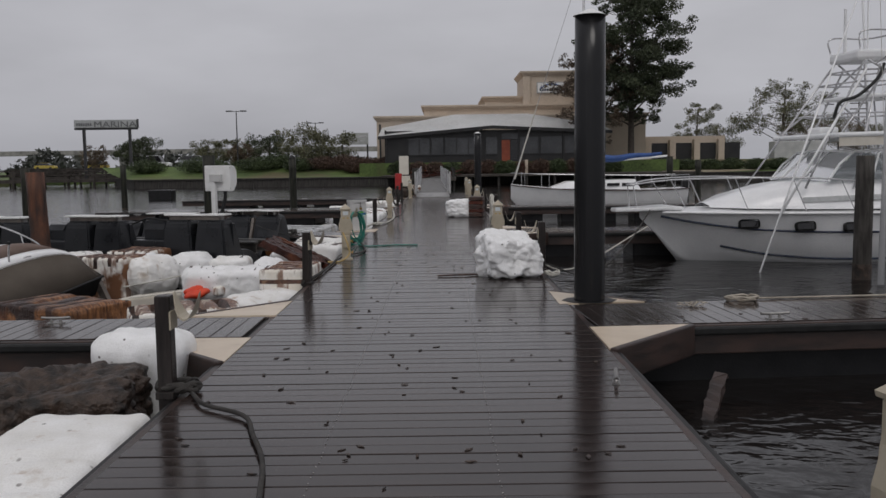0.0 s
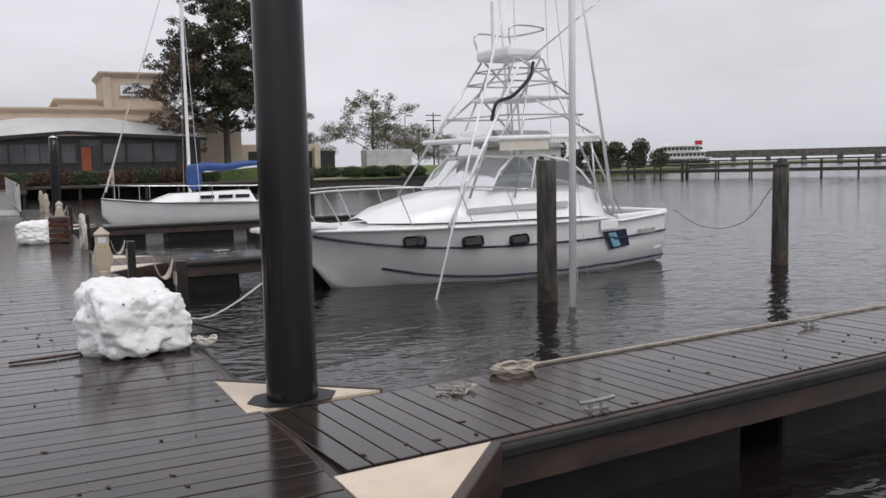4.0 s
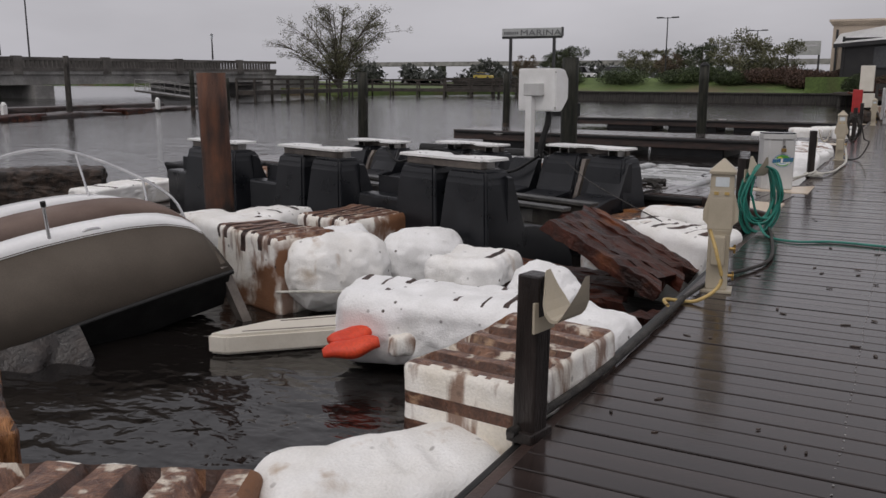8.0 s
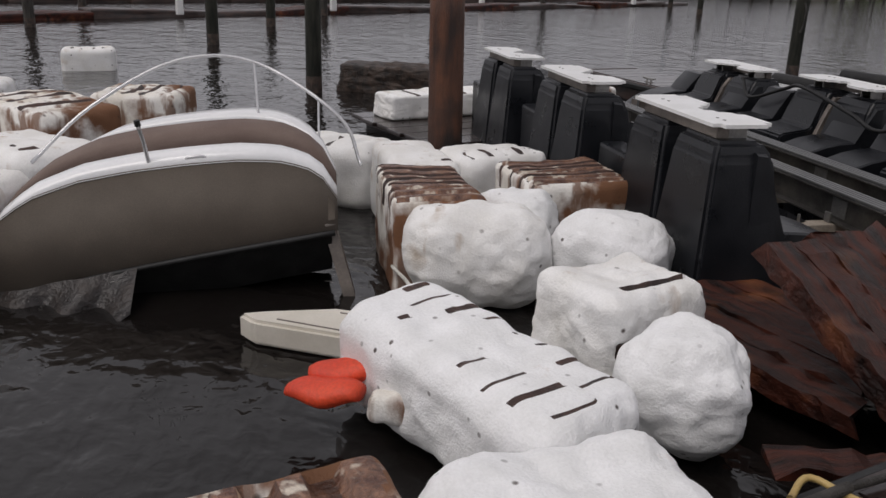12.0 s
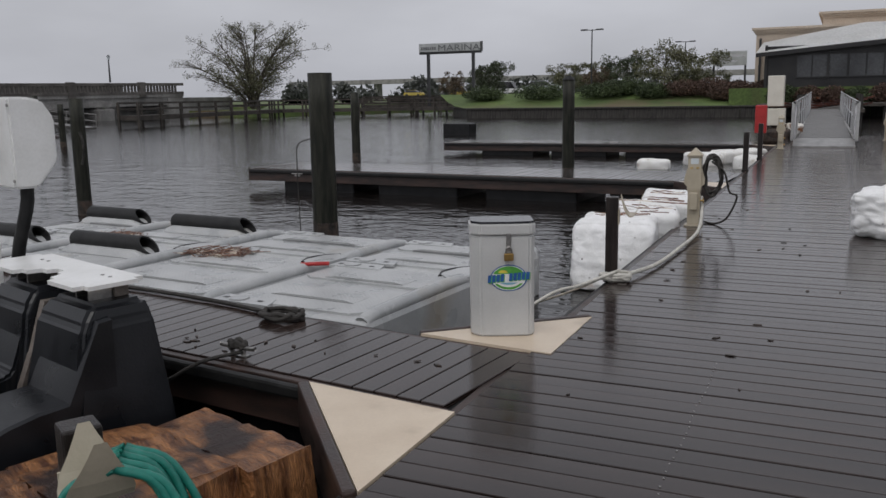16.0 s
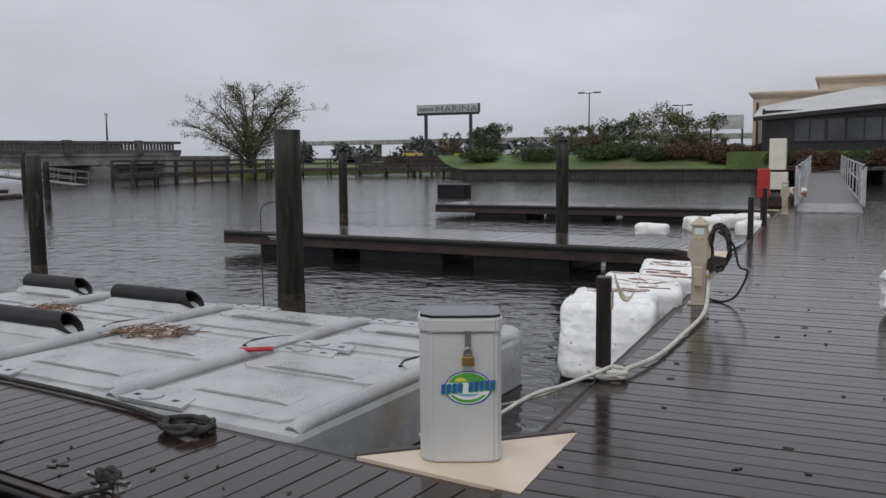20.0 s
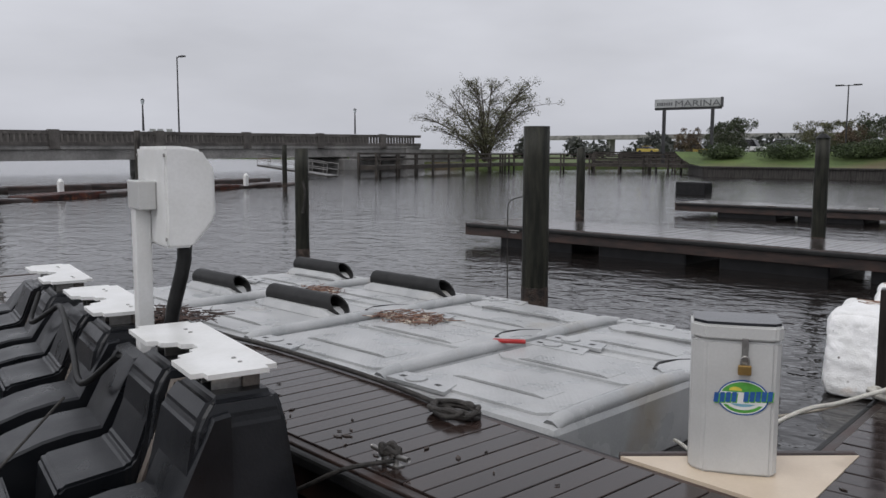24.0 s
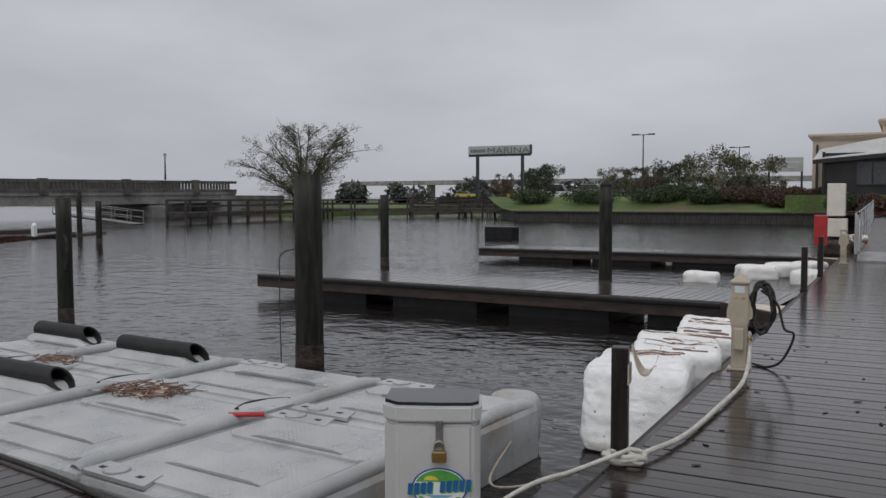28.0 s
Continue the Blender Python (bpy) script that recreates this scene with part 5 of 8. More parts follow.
litter_heap("reed_litter", (-5.75, 18.5, -0.083), 0.42, 190, STAIN, "brown reeds washed onto the grey pontoon", 1)
litter_heap("reed_litter", (-7.7, 19.1, -0.083), 0.35, 90, STAIN, "rust-brown reeds washed onto the grey pontoon", 2)
litter_heap("reed_litter", (-7.2, 16.85, 0.005), 0.5, 200, SLOT, "dark weed heaped on the finger pier", 3)
litter_heap("reed_litter", (2.75, 5.4, 0.005), 0.16, 40, ROPE, "frayed rope scraps on the finger pier", 4)
rnd = random.Random(5)
for area, count in (((-1.35, 1.35, -0.8, 12), 150), ((-1.35, 1.35, 12, 30), 90), ((1.7, 7, 4.5, 5.6), 30), ((-5, -1.7, 15.4, 16), 25)):
    bm = bmesh.new()
    for _ in range(count):
        x, y = rnd.uniform(area[0], area[1]), rnd.uniform(area[2], area[3])
        a, s = rnd.uniform(0, 6.28), rnd.uniform(0.012, 0.035)
        c, d = math.cos(a) * s, math.sin(a) * s
        prism(bm, [(x - c, y - d), (x + d * 0.4, y - c * 0.4), (x + c, y + d), (x - d * 0.4, y + c * 0.4)], 0.002, 0.007)
    solo("fallen_leaves", bm, MUD, "small dark wet leaves scattered on the boards", "leaves", kind="stuff")

# ---- grey litter bin with printed badge ----
bin_ = thing("dock_bin", "light grey angular bin with padlock and printed badge", "bin", pose(-1.84, 16.53, 0.006, 0, 0, 25) @ Matrix.Diagonal((1, 1, 0.945, 1)))
hexa = [(-0.2, -0.125), (-0.14, -0.185), (0.03, -0.192), (0.17, -0.185), (0.2, -0.15), (0.2, 0.08), (-0.2, 0.08)]
bm = prism(bmesh.new(), hexa, 0, 0.68)
bmesh.ops.bevel(bm, geom=bm.edges[:], offset=0.012, segments=2, affect="EDGES")
part("body", bm, BIN, bin_)
bm = prism(bmesh.new(), [(x * 1.03, y * 1.03) for x, y in hexa], 0.685, 0.76)
bmesh.ops.bevel(bm, geom=bm.edges[:], offset=0.01, segments=2, affect="EDGES")
lid = part("lid", bm, BIN, bin_)
part("panel", prism(bmesh.new(), [(x * 0.98, y * 0.98) for x, y in hexa], 0.7605, 0.775), BIN_TOP, lid, "dark panel on top")
part("hasp", boxed(0.02, 0.05, -0.202, -0.19, 0.58, 0.70, bevel=0.003), ALU, bin_)
lock = part("padlock", boxed(0.005, 0.065, -0.225, -0.2, 0.52, 0.57, bevel=0.006), BRASS, bin_, "brass padlock")
part("shackle", pipe(bmesh.new(), [(0.018, -0.212, 0.565), (0.02, -0.212, 0.6), (0.035, -0.212, 0.612), (0.05, -0.212, 0.6), (0.052, -0.212, 0.565)], 0.006), ALU, lock)


def badge(parent, cx, cz, y):
    """Printed oval with sun, hills and a slanting row of plain letter bars."""
    def flat(name, pts, d, mat):
        bm = bmesh.new()
        bm.faces.new([bm.verts.new((x, y - d, z)) for x, z in pts])
        bmesh.ops.recalc_face_normals(bm, faces=bm.faces)
        part(name, bm, mat, parent)

    def oval(rx, rz, a0=0.0, a1=2 * math.pi, n=28):
        return [(cx + rx * math.cos(a0 + (a1 - a0) * k / n), cz + rz * math.sin(a0 + (a1 - a0) * k / n)) for k in range(n + (1 if a1 - a0 < 6 else 0))]
    flat("badge", oval(0.115, 0.09), 0.002, BLUE_INK)
    flat("badge_field", oval(0.108, 0.083), 0.003, WHITE)
    flat("badge_hill", oval(0.104, 0.079, 0.35, math.pi - 0.35, 18), 0.0036, GREEN_INK)
    flat("badge_sun", [(cx - 0.035 + 0.03 * math.cos(a), cz + 0.034 + 0.02 * math.sin(a)) for a in [math.pi * k / 10 for k in range(11)]], 0.0042, YELLOW_INK)
    for k in range(3):
        flat("badge_stripe", oval(0.1 - 0.012 * k, 0.078 - 0.016 * k, math.pi + 0.5 + 0.12 * k, 2 * math.pi - 0.5 - 0.12 * k, 14), 0.0036 + 0.0004 * k, (GREEN_INK, WHITE, SKY_INK)[k])
    for k in range(10):
        if k == 4:
            continue
        x, z = cx - 0.132 + 0.0265 * k, cz - 0.03 + 0.0022 * k
        flat("badge_shadow", [(x + 0.005, z - 0.005), (x + 0.026, z - 0.004), (x + 0.03, z + 0.046), (x + 0.009, z + 0.045)], 0.0048, GREEN_INK)
        flat("badge_mark", [(x, z), (x + 0.021, z + 0.001), (x + 0.025, z + 0.051), (x + 0.004, z + 0.05)], 0.0055, BLUE_INK)


badge(bin_, 0.035, 0.40, -0.19)

# ---- cleats ----
def cleat(x, y, turn, z=0.0):
    t = thing("dock_cleat", "galvanised dock cleat on wet boards", "cleat", pose(x, y, z, 0, 0, turn), "dock cleats")
    part("horn", pipe(bmesh.new(), [(-0.14, 0, 0.055), (-0.06, 0, 0.05), (0.06, 0, 0.05), (0.14, 0, 0.055)], 0.014), ALU, t, smooth=True)
    for x in (-0.045, 0.045):
        part("leg", rod(bmesh.new(), (x, 0, 0), (x, 0, 0.05), 0.016, 0.013), ALU, t)
    part("foot", boxed(-0.08, 0.08, -0.025, 0.025, 0, 0.008), ALU, t)


for x, y, turn in ((3.3, 4.62, 4), (6.5, 5.75, 4), (8.6, 5.9, 4), (-3.1, 15.42, -7), (-6.0, 15.9, -7), (-9.6, 16.3, -7), (-8.6, 28.2, 0), (-5.2, 27.5, 0), (-10.8, 27.3, 0), (-7.0, 40.8, 0), (1.35, 2.35, 80), (-9.9, 40.2, 0), (3.6, 16.3, 0), (-3.6, 4.9, 0)):
    cleat(x, y, turn, -0.16 if x < -4 and y > 24 else 0.0)

# ---- ropes, hoses, cables ----
def line(name, pts, r, mat, label, cat="rope", n=7):
    return solo(name, pipe(bmesh.new(), pts, r, n=n), mat, label, cat, smooth=True)


def coil(name, at, r, turns, thick, mat, label, seed, upright=False, hang=0.0, cat="rope"):
    rnd = random.Random(seed)
    pts = []
    for k in range(turns * 10):
        a = 2 * math.pi * k / 10
        q = r * (1 + rnd.uniform(-0.16, 0.12))
        if upright:
            pts.append((rnd.uniform(-0.05, 0.05), q * 0.78 * math.sin(a), q * math.cos(a) * (1.0 + hang) + rnd.uniform(-0.02, 0.02)))
        else:
            pts.append((q * math.cos(a), q * 0.7 * math.sin(a), thick + 0.05 * rnd.random()))
    return solo(name, pipe(bmesh.new(), pts, thick, n=6, fine=3), mat, label, cat, pose(*at), smooth=True)


hose = thing("green_hose_coil", "green garden hose hung in long loops on a post", "garden hose", pose(-1.5, 12.96, 0.0, 0, 0, 34))
rnd = random.Random(21)
for k in range(11):
    w, lo, off = rnd.uniform(0.13, 0.2), rnd.uniform(-0.06, 0.16), rnd.uniform(-0.07, 0.07)
    sk = rnd.uniform(-0.05, 0.05)
    pts = [(0.0, off, 0.62), (w * 0.62, off + 0.01, 0.56), (w + sk * 0.5, off, 0.36), (w * 0.95 + sk, off * 0.6, lo + 0.17), (w * 0.5 + sk, off * 0.4, lo + 0.03), (sk, off * 0.3, lo), (-w * 0.55 + sk, off * 0.4, lo + 0.04), (-w * 0.95 + sk, off * 0.6, lo + 0.2), (-w + sk * 0.5, off, 0.38), (-w * 0.6, off - 0.01, 0.57), (0.0, off, 0.62)]
    part("loop", pipe(bmesh.new(), pts, 0.0115, n=7, fine=5), HOSE, hose, smooth=True)
line("green_hose_tail", [(-1.48, 12.8, 0.1), (-1.35, 12.55, 0.02), (-1.1, 12.45, 0.014), (-0.8, 12.6, 0.014), (-0.3, 12.55, 0.014)], 0.011, HOSE, "end of a green garden hose on the dock", "garden hose")
coil("rope_coil", (3.35, 5.66, 0.0), 0.16, 4, 0.012, ROPE, "tangled tan rope on a finger pier edge", 2)
line("mooring_rope", [(3.2, 5.72, 0.02), (4.0, 5.78, 0.015), (6.0, 5.92, 0.015), (8.5, 6.08, 0.015), (12.0, 6.3, 0.015)], 0.011, ROPE, "tan rope laid along the finger pier edge")
coil("rope_coil", (1.62, 7.95, 0.0), 0.09, 5, 0.013, ROPE_WHITE, "pale rope knot tied at the post foot", 3)
coil("rope_coil", (-1.5, 18.25, 0.0), 0.12, 5, 0.017, ROPE_WHITE, "pale rope wound round a post foot", 4)
line("mooring_rope", [(-1.42, 18.3, 0.05), (-1.3, 18.9, 0.03), (-1.25, 19.8, 0.03), (-1.22, 20.8, 0.06), (-1.3, 21.6, 0.25), (-1.34, 21.8, 0.3)], 0.018, ROPE_WHITE, "pale shore cable led along the dock edge")
line("mooring_rope", [(-1.46, 18.2, 0.1), (-1.7, 17.9, 0.02), (-1.85, 17.6, 0.0), (-2.3, 17.4, -0.3), (-2.75, 17.9, -0.45)], 0.014, ROPE_WHITE, "pale rope falling over the dock edge")
line("mooring_rope", [(-1.5, 18.2, 0.08), (-1.9, 18.0, -0.1), (-2.5, 18.5, -0.35), (-2.75, 19.5, -0.3)], 0.01, ROPE, "thin rope from post to pontoon")
coil("dark_rope_coil", (-1.19, 21.52, 0.58, 0, 0, 80), 0.125, 8, 0.013, ROPE_DARK, "dark cable coil hung on a pedestal", 5, True, 0.75, "cable")
line("dark_rope", [(-1.2, 21.5, 0.74), (-1.06, 21.5, 0.62), (-1.0, 21.52, 0.4), (-0.92, 21.55, 0.34), (-1.02, 21.6, 0.1), (-1.15, 21.65, 0.015), (-1.3, 21.75, 0.015)], 0.012, ROPE_DARK, "dark cable end falling from its coil", "cable")
coil("dark_rope_coil", (-3.35, 16.22, 0.0), 0.15, 4, 0.016, ROPE_DARK, "dark rope tangled on a cleat", 6)
line("dark_rope", [(-3.2, 16.2, 0.02), (-4.2, 16.45, 0.02), (-5.4, 16.6, 0.02), (-6.2, 16.6, 0.03)], 0.017, ROPE_DARK, "dark rope along the pontoon side")
coil("dark_rope_coil", (-3.1, 15.42, 0.03), 0.05, 5, 0.014, ROPE_DARK, "black line wound round a cleat", 7)
line("dark_rope", [(-3.05, 15.42, 0.03), (-3.2, 15.2, 0.01), (-3.5, 15.1, -0.15), (-3.7, 14.9, -0.1)], 0.012, ROPE_DARK, "black line from cleat to lift")
line("dark_rope", [(-1.45, 2.1, 0.03), (-1.3, 1.85, 0.025), (-1.0, 1.6, 0.025), (-0.86, 1.22, 0.025), (-0.72, 0.8, 0.025), (-0.63, 0.3, 0.025)], 0.014, ROPE_DARK, "black cable curling over the wet boards", "cable")
coil("dark_rope_coil", (-1.58, 2.25, 0.0), 0.13, 7, 0.02, ROPE_DARK, "thick dark rope wound round a post foot", 8)
line("dark_rope", [(-1.6, 7.4, 0.03), (-1.52, 8.2, 0.03), (-1.5, 9.2, 0.03), (-1.5, 9.9, 0.03)], 0.02, ROPE_DARK, "thick black cable along the dock edge", "cable")
line("dark_rope", [(-1.5, 9.9, 0.03), (-1.42, 10.6, 0.03), (-1.2, 11.4, 0.02), (-1.3, 12.4, 0.02), (-1.45, 13.2, 0.04)], 0.014, ROPE_DARK, "black cable along the dock edge", "cable")
line("yellow_cable", [(-1.4, 10.1, 0.45), (-1.33, 10.02, 0.3), (-1.3, 10.02, 0.12), (-1.42, 9.9, 0.02), (-1.6, 9.85, 0.02), (-1.55, 9.7, 0.02)], 0.012, YELLOW, "yellow shore power cable by a pedestal", "cable")
line("mooring_rope", [(1.35, 11.2, 0.25), (1.5, 11.1, 0.1), (1.62, 10.9, 0.0), (2.4, 11.5, -0.35), (4.0, 12.6, 0.3)], 0.012, ROPE_WHITE, "slack pale mooring line to a boat bow")
line("mooring_rope", [(1.6, 8.55, 0.1), (2.4, 9.6, -0.2), (3.4, 11.5, 0.1), (4.2, 13.3, 0.55)], 0.012, ROPE_DARK, "dark mooring line to a boat bow")
line("mooring_rope", [(13.5, 12.3, 1.25), (13.2, 12.9, 0.3), (12.8, 13.6, 0.15), (12.5, 14.2, 0.5)], 0.012, ROPE, "slack mooring line from pile to boat stern")
line("stick", [(0.1, 8.0, 0.015), (0.4, 8.03, 0.02), (0.72, 8.1, 0.015)], 0.012, SLOT, "dark stick lying on the dock", "stick")
coil("white_rope_coil", (1.47, 19.2, 0.3), 0.3, 8, 0.016, ROPE_WHITE, "white rope hung on a post in loops", 9, True, 0.3)
coil("blue_rope_coil", (1.35, 10.6, 0.0), 0.1, 5, 0.012, BLUE_CANVAS, "blue rope heap at a pedestal foot", 10)
line("cable_stay", [(-1.7, 11.9, 0.0), (-2.5, 12.6, 0.15), (-3.4, 13.6, 0.3), (-3.9, 14.2, 0.45)], 0.006, ROPE_DARK, "thin black wire from lift to dock", "wire")
line("wire_loop", [(-12.56, 23.0, 1.0), (-12.5, 23.0, 0.8), (-12.52, 23.0, 0.55), (-12.57, 23.0, 0.4)], 0.025, ROPE_DARK, "dark rope loop on a pile")
line("thin_rope", [(-6.9, 22.05, 0.95), (-7.1, 21.98, 0.86), (-7.12, 21.97, 0.6), (-7.12, 21.97, 0.2), (-7.1, 21.96, -0.6)], 0.008, ROPE_DARK, "thin line hanging from a pile arm")

# ---- covered runabout lying over on the foam ----
def covered_boat():
    t = thing("covered_boat", "capsized runabout under taupe canvas with a white gunwale", "boat", pose(-5.47, 8.62, -0.08, 0, 0, 69))
    L = 1.12
    def arch(s):
        """height and depth profile at s in -1..1 along the boat"""
        return max(0.0, 1 - abs(s) ** 2.6)
    side, band, cover, deck, rail = [], [], [], [], []
    for k in range(25):
        s = -1 + 2 * k / 24
        x = s * L
        a = max(0.12, 1 - abs(s) ** 4 * (0.55 if s > 0 else 0.75))
        zb = -0.46 + 0.21 * (s + 1)
        zt = float(np.interp(s, (-1, -0.9, -0.75, -0.5, -0.2, 0.1, 0.4, 0.65, 0.82, 0.93, 1), (-0.14, -0.01, 0.09, 0.185, 0.25, 0.295, 0.325, 0.325, 0.29, 0.22, 0.1)))
        y0 = 0.0
        def ring(y_a, z_a, y_b, z_b, th=0.03):
            return [(x, y_a, z_a), (x, y_b, z_b), (x, y_b + th, z_b - th * 0.4), (x, y_a + th, z_a - th * 0.4)]
        ya, yb = y0 - 0.03, y0 + 0.16 + 0.24 * a
        side.append(ring(ya, zb, yb, zt))
        band.append(ring(yb - 0.015, zt - 0.01, yb + 0.14 * (0.4 + a), zt + 0.075 * (0.25 + 0.75 * a)))
        yc, zc = yb + 0.14 * (0.4 + a), zt + 0.075 * (0.25 + 0.75 * a)
        cover.append(ring(yc, zc, yc + 0.42 * (0.15 + a), zc + 0.085 * a))
        yd, zd = yc + 0.42 * (0.15 + a), zc + 0.085 * a
        deck.append(ring(yd, zd - 0.01, yd + 0.75 * (0.1 + a), zd - 0.05))
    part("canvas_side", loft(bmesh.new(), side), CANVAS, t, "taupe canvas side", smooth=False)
    part("gunwale", loft(bmesh.new(), band), WHITE_PAINT, t, "white gunwale band")
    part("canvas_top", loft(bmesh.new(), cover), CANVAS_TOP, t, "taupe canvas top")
    dk = part("foredeck", loft(bmesh.new(), deck), WHITE_PAINT, t, "white foredeck")
    for c in t.children:
        for f in c.data.polygons:
            f.use_smooth = True
    # underside of the hull; its black colour stands in for the shade there
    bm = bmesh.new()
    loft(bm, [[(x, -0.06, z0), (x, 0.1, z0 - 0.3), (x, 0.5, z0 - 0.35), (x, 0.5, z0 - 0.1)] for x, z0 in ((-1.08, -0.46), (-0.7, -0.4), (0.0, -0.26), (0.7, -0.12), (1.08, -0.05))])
    part("hull_bottom", bm, RUBBER, t, "hull underside with its shadow painted in black")
    bm = pipe(bmesh.new(), [(-1.1, -0.07, -0.46), (-0.85, -0.06, -0.43), (-0.6, -0.06, -0.38)], 0.012)
    part("rub_strip", bm, WHITE_PAINT, t, smooth=True)
    bm = pipe(bmesh.new(), [(-0.6, -0.06, -0.38), (-0.3, -0.06, -0.31), (0.2, -0.06, -0.21), (1.1, -0.06, -0.05)], 0.02)
    part("hem", bm, RUBBER, t, "dark hem of the canvas", smooth=True)
    bm = pipe(bmesh.new(), [(-0.12, 0.48, 0.27), (-0.14, 0.46, 0.42), (-0.16, 0.42, 0.54)], 0.014)
    pole = part("light_pole", bm, STEEL_LIGHT, t, smooth=True)
    part("pole_tip", rod(bmesh.new(), (-0.16, 0.42, 0.54), (-0.165, 0.415, 0.58), 0.02), RUBBER, pole)
    part("pole_foot", rod(bmesh.new(), (-0.12, 0.48, 0.22), (-0.12, 0.48, 0.27), 0.025), WHITE_PAINT, pole)
    bm = pipe(bmesh.new(), [(0.12, 0.48, 0.27), (0.13, 0.46, 0.32), (0.24, 0.46, 0.33), (0.26, 0.48, 0.28)], 0.01)
    part("grab_handle", bm, STEEL_LIGHT, t, smooth=True)
    bm = pipe(bmesh.new(), [(-1.1, 1.2, 0.12), (-0.7, 1.45, 0.5), (-0.1, 1.7, 0.82), (0.5, 1.7, 0.82), (1.15, 1.35, 0.46), (1.32, 1.2, 0.1)], 0.014)
    rails = part("bow_rail", bm, STEEL_LIGHT, t, "bent stainless bow rail", smooth=True)
    for a, b in (((0.5, 1.7, 0.82), (0.55, 1.4, 0.2)), ((1.0, 1.45, 0.56), (1.0, 1.3, 0.1))):
        part("stanchion", rod(bmesh.new(), a, b, 0.01), STEEL_LIGHT, rails)
    bm = bmesh.new()
    box(bm, 0.05, 0.2, 1.2, 1.35, 0.26, 0.34, bevel=0.02), box(bm, 0.1, 0.18, 1.24, 1.32, 0.34, 0.4, bevel=0.01)
    part("deck_fitting", bm, ALU, t)
    bm = bmesh.new()
    loft(bm, [[(1.02, 0.02, -0.02), (1.1, 0.02, -0.02), (1.1, 0.2, -0.02), (1.02, 0.2, -0.02)], [(1.16, -0.12, -0.52), (1.24, -0.12, -0.52), (1.24, -0.02, -0.52), (1.16, -0.02, -0.52)]])
    part("ladder", bm, TANK_EDGE, t, "grey folding ladder")
    # torn cover trailing in the water
    bm = bmesh.new()
    rows = []
    rnd = random.Random(4)
    for i in range(29):
        row = []
        for j in range(12):
            u, v = i / 28, j / 11
            row.append((-1.08 + 0.95 * u, -0.08 - 0.3 * v + 0.07 * math.sin(u * 16 + v * 3) * (0.3 + v), -0.43 + 0.17 * u - 0.34 * v * (1 - 0.35 * u) + 0.03 * math.sin(u * 9 + v * 5) * v))
        rows.append(row)
    loft(bm, rows, close=False)
    part("torn_cover", bm, TORN, t, "black torn cover trailing in the water", smooth=True)
    return t


covered_boat()
cush = thing("boat_cushion", "cream padded board floating in dark water", "cushion", pose(-4.06, 9.52, -0.47, 0, 0, 46))
bm = prism(bmesh.new(), [(-0.85, -0.06), (-0.72, -0.14), (0.7, -0.2), (0.75, 0.2), (-0.35, 0.19), (-0.72, 0.02)], -0.07, 0.08)
bmesh.ops.bevel(bm, geom=bm.edges[:], offset=0.02, segments=2, affect="EDGES")
part("pad", bm, CREAM, cush)
part("seam", pipe(bmesh.new(), [(-0.6, -0.08, 0.08), (0.0, -0.12, 0.081), (0.6, -0.13, 0.081), (0.62, 0.1, 0.081), (-0.3, 0.12, 0.081)], 0.006), TANK_EDGE, cush)
line("white_pole", [(-4.85, 9.95, -0.35), (-4.1, 9.7, -0.2), (-3.4, 9.25, -0.02)], 0.012, ROPE_WHITE, "thin white pole lying across foam", "pole")
jug = thing("plastic_jug", "dirty white plastic jug wedged between foam and boat", "jug", pose(-6.28, 7.55, -0.42, 8, -6, 20))
part("body", loft(bmesh.new(), [[(r * math.cos(q), r * math.sin(q), z) for q in [2 * math.pi * i / 18 for i in range(18)]] for r, z in ((0.1, 0.0), (0.125, 0.03), (0.13, 0.2), (0.12, 0.3), (0.07, 0.36), (0.045, 0.38))]), FOAM_OLD, jug, smooth=True)
part("neck", rod(bmesh.new(), (0, 0, 0.38), (0, 0, 0.42), 0.04, 0.038, n=14), FOAM_OLD, jug)
part("handle", pipe(bmesh.new(), [(0.1, 0, 0.31), (0.09, 0, 0.4), (0.03, 0, 0.4)], 0.014), FOAM_OLD, jug, smooth=True)
vest = thing("life_vest", "orange-red life vest floating by white foam", "life vest", pose(-3.34, 9.03, -0.33, 0, 0, 40))
for k, (x, y, a) in enumerate(((-0.1, -0.05, 2), (-0.06, 0.12, 22))):
    rings = []
    for j in range(13):
        f = j / 12
        w = 0.1 * math.sin(math.pi * min(1.0, 0.1 + f * 0.76)) ** 0.7
        rings.append([(-0.2 + 0.37 * f, w * math.cos(q), 0.62 * w * math.sin(q) + 0.01 * math.sin(f * 9 + k)) for q in [2 * math.pi * i / 14 for i in range(14)]])
    ob = part("panel", loft(bmesh.new(), rings), RED, vest, smooth=True)
    ob.matrix_basis = pose(x, y, 0.04 * k + 0.01, 0, -8, a)
ob = part("collar", lump((0.24, 0.14, 0.18), 7, rounding=0.06, rough=0.02, cuts=8), FOAM_OLD, vest, "dirty yellow foam collar", smooth=True)
ob.matrix_basis = pose(0.22, -0.06, 0.02, 0, 0, 20)

# ---- sport fishing boat ----
def hull_rings(stations, n=9):
    """Hull sections: stations of (x, half beam at sheer, sheer z, chine half beam, chine z, keel z)."""
    rings = []
    for x, b, zs, c, zc, zk in stations:
        port = [(x, -b, zs), (x, -b * 0.6 - c * 0.4, zs * 0.55 + zc * 0.45), (x, -c, zc), (x, -c * 0.4, zk * 0.7 + zc * 0.3)]
        star = [(px, -py, pz) for px, py, pz in reversed(port)]
        rings.append(port + [(x, 0, zk)] + star)
    return rings


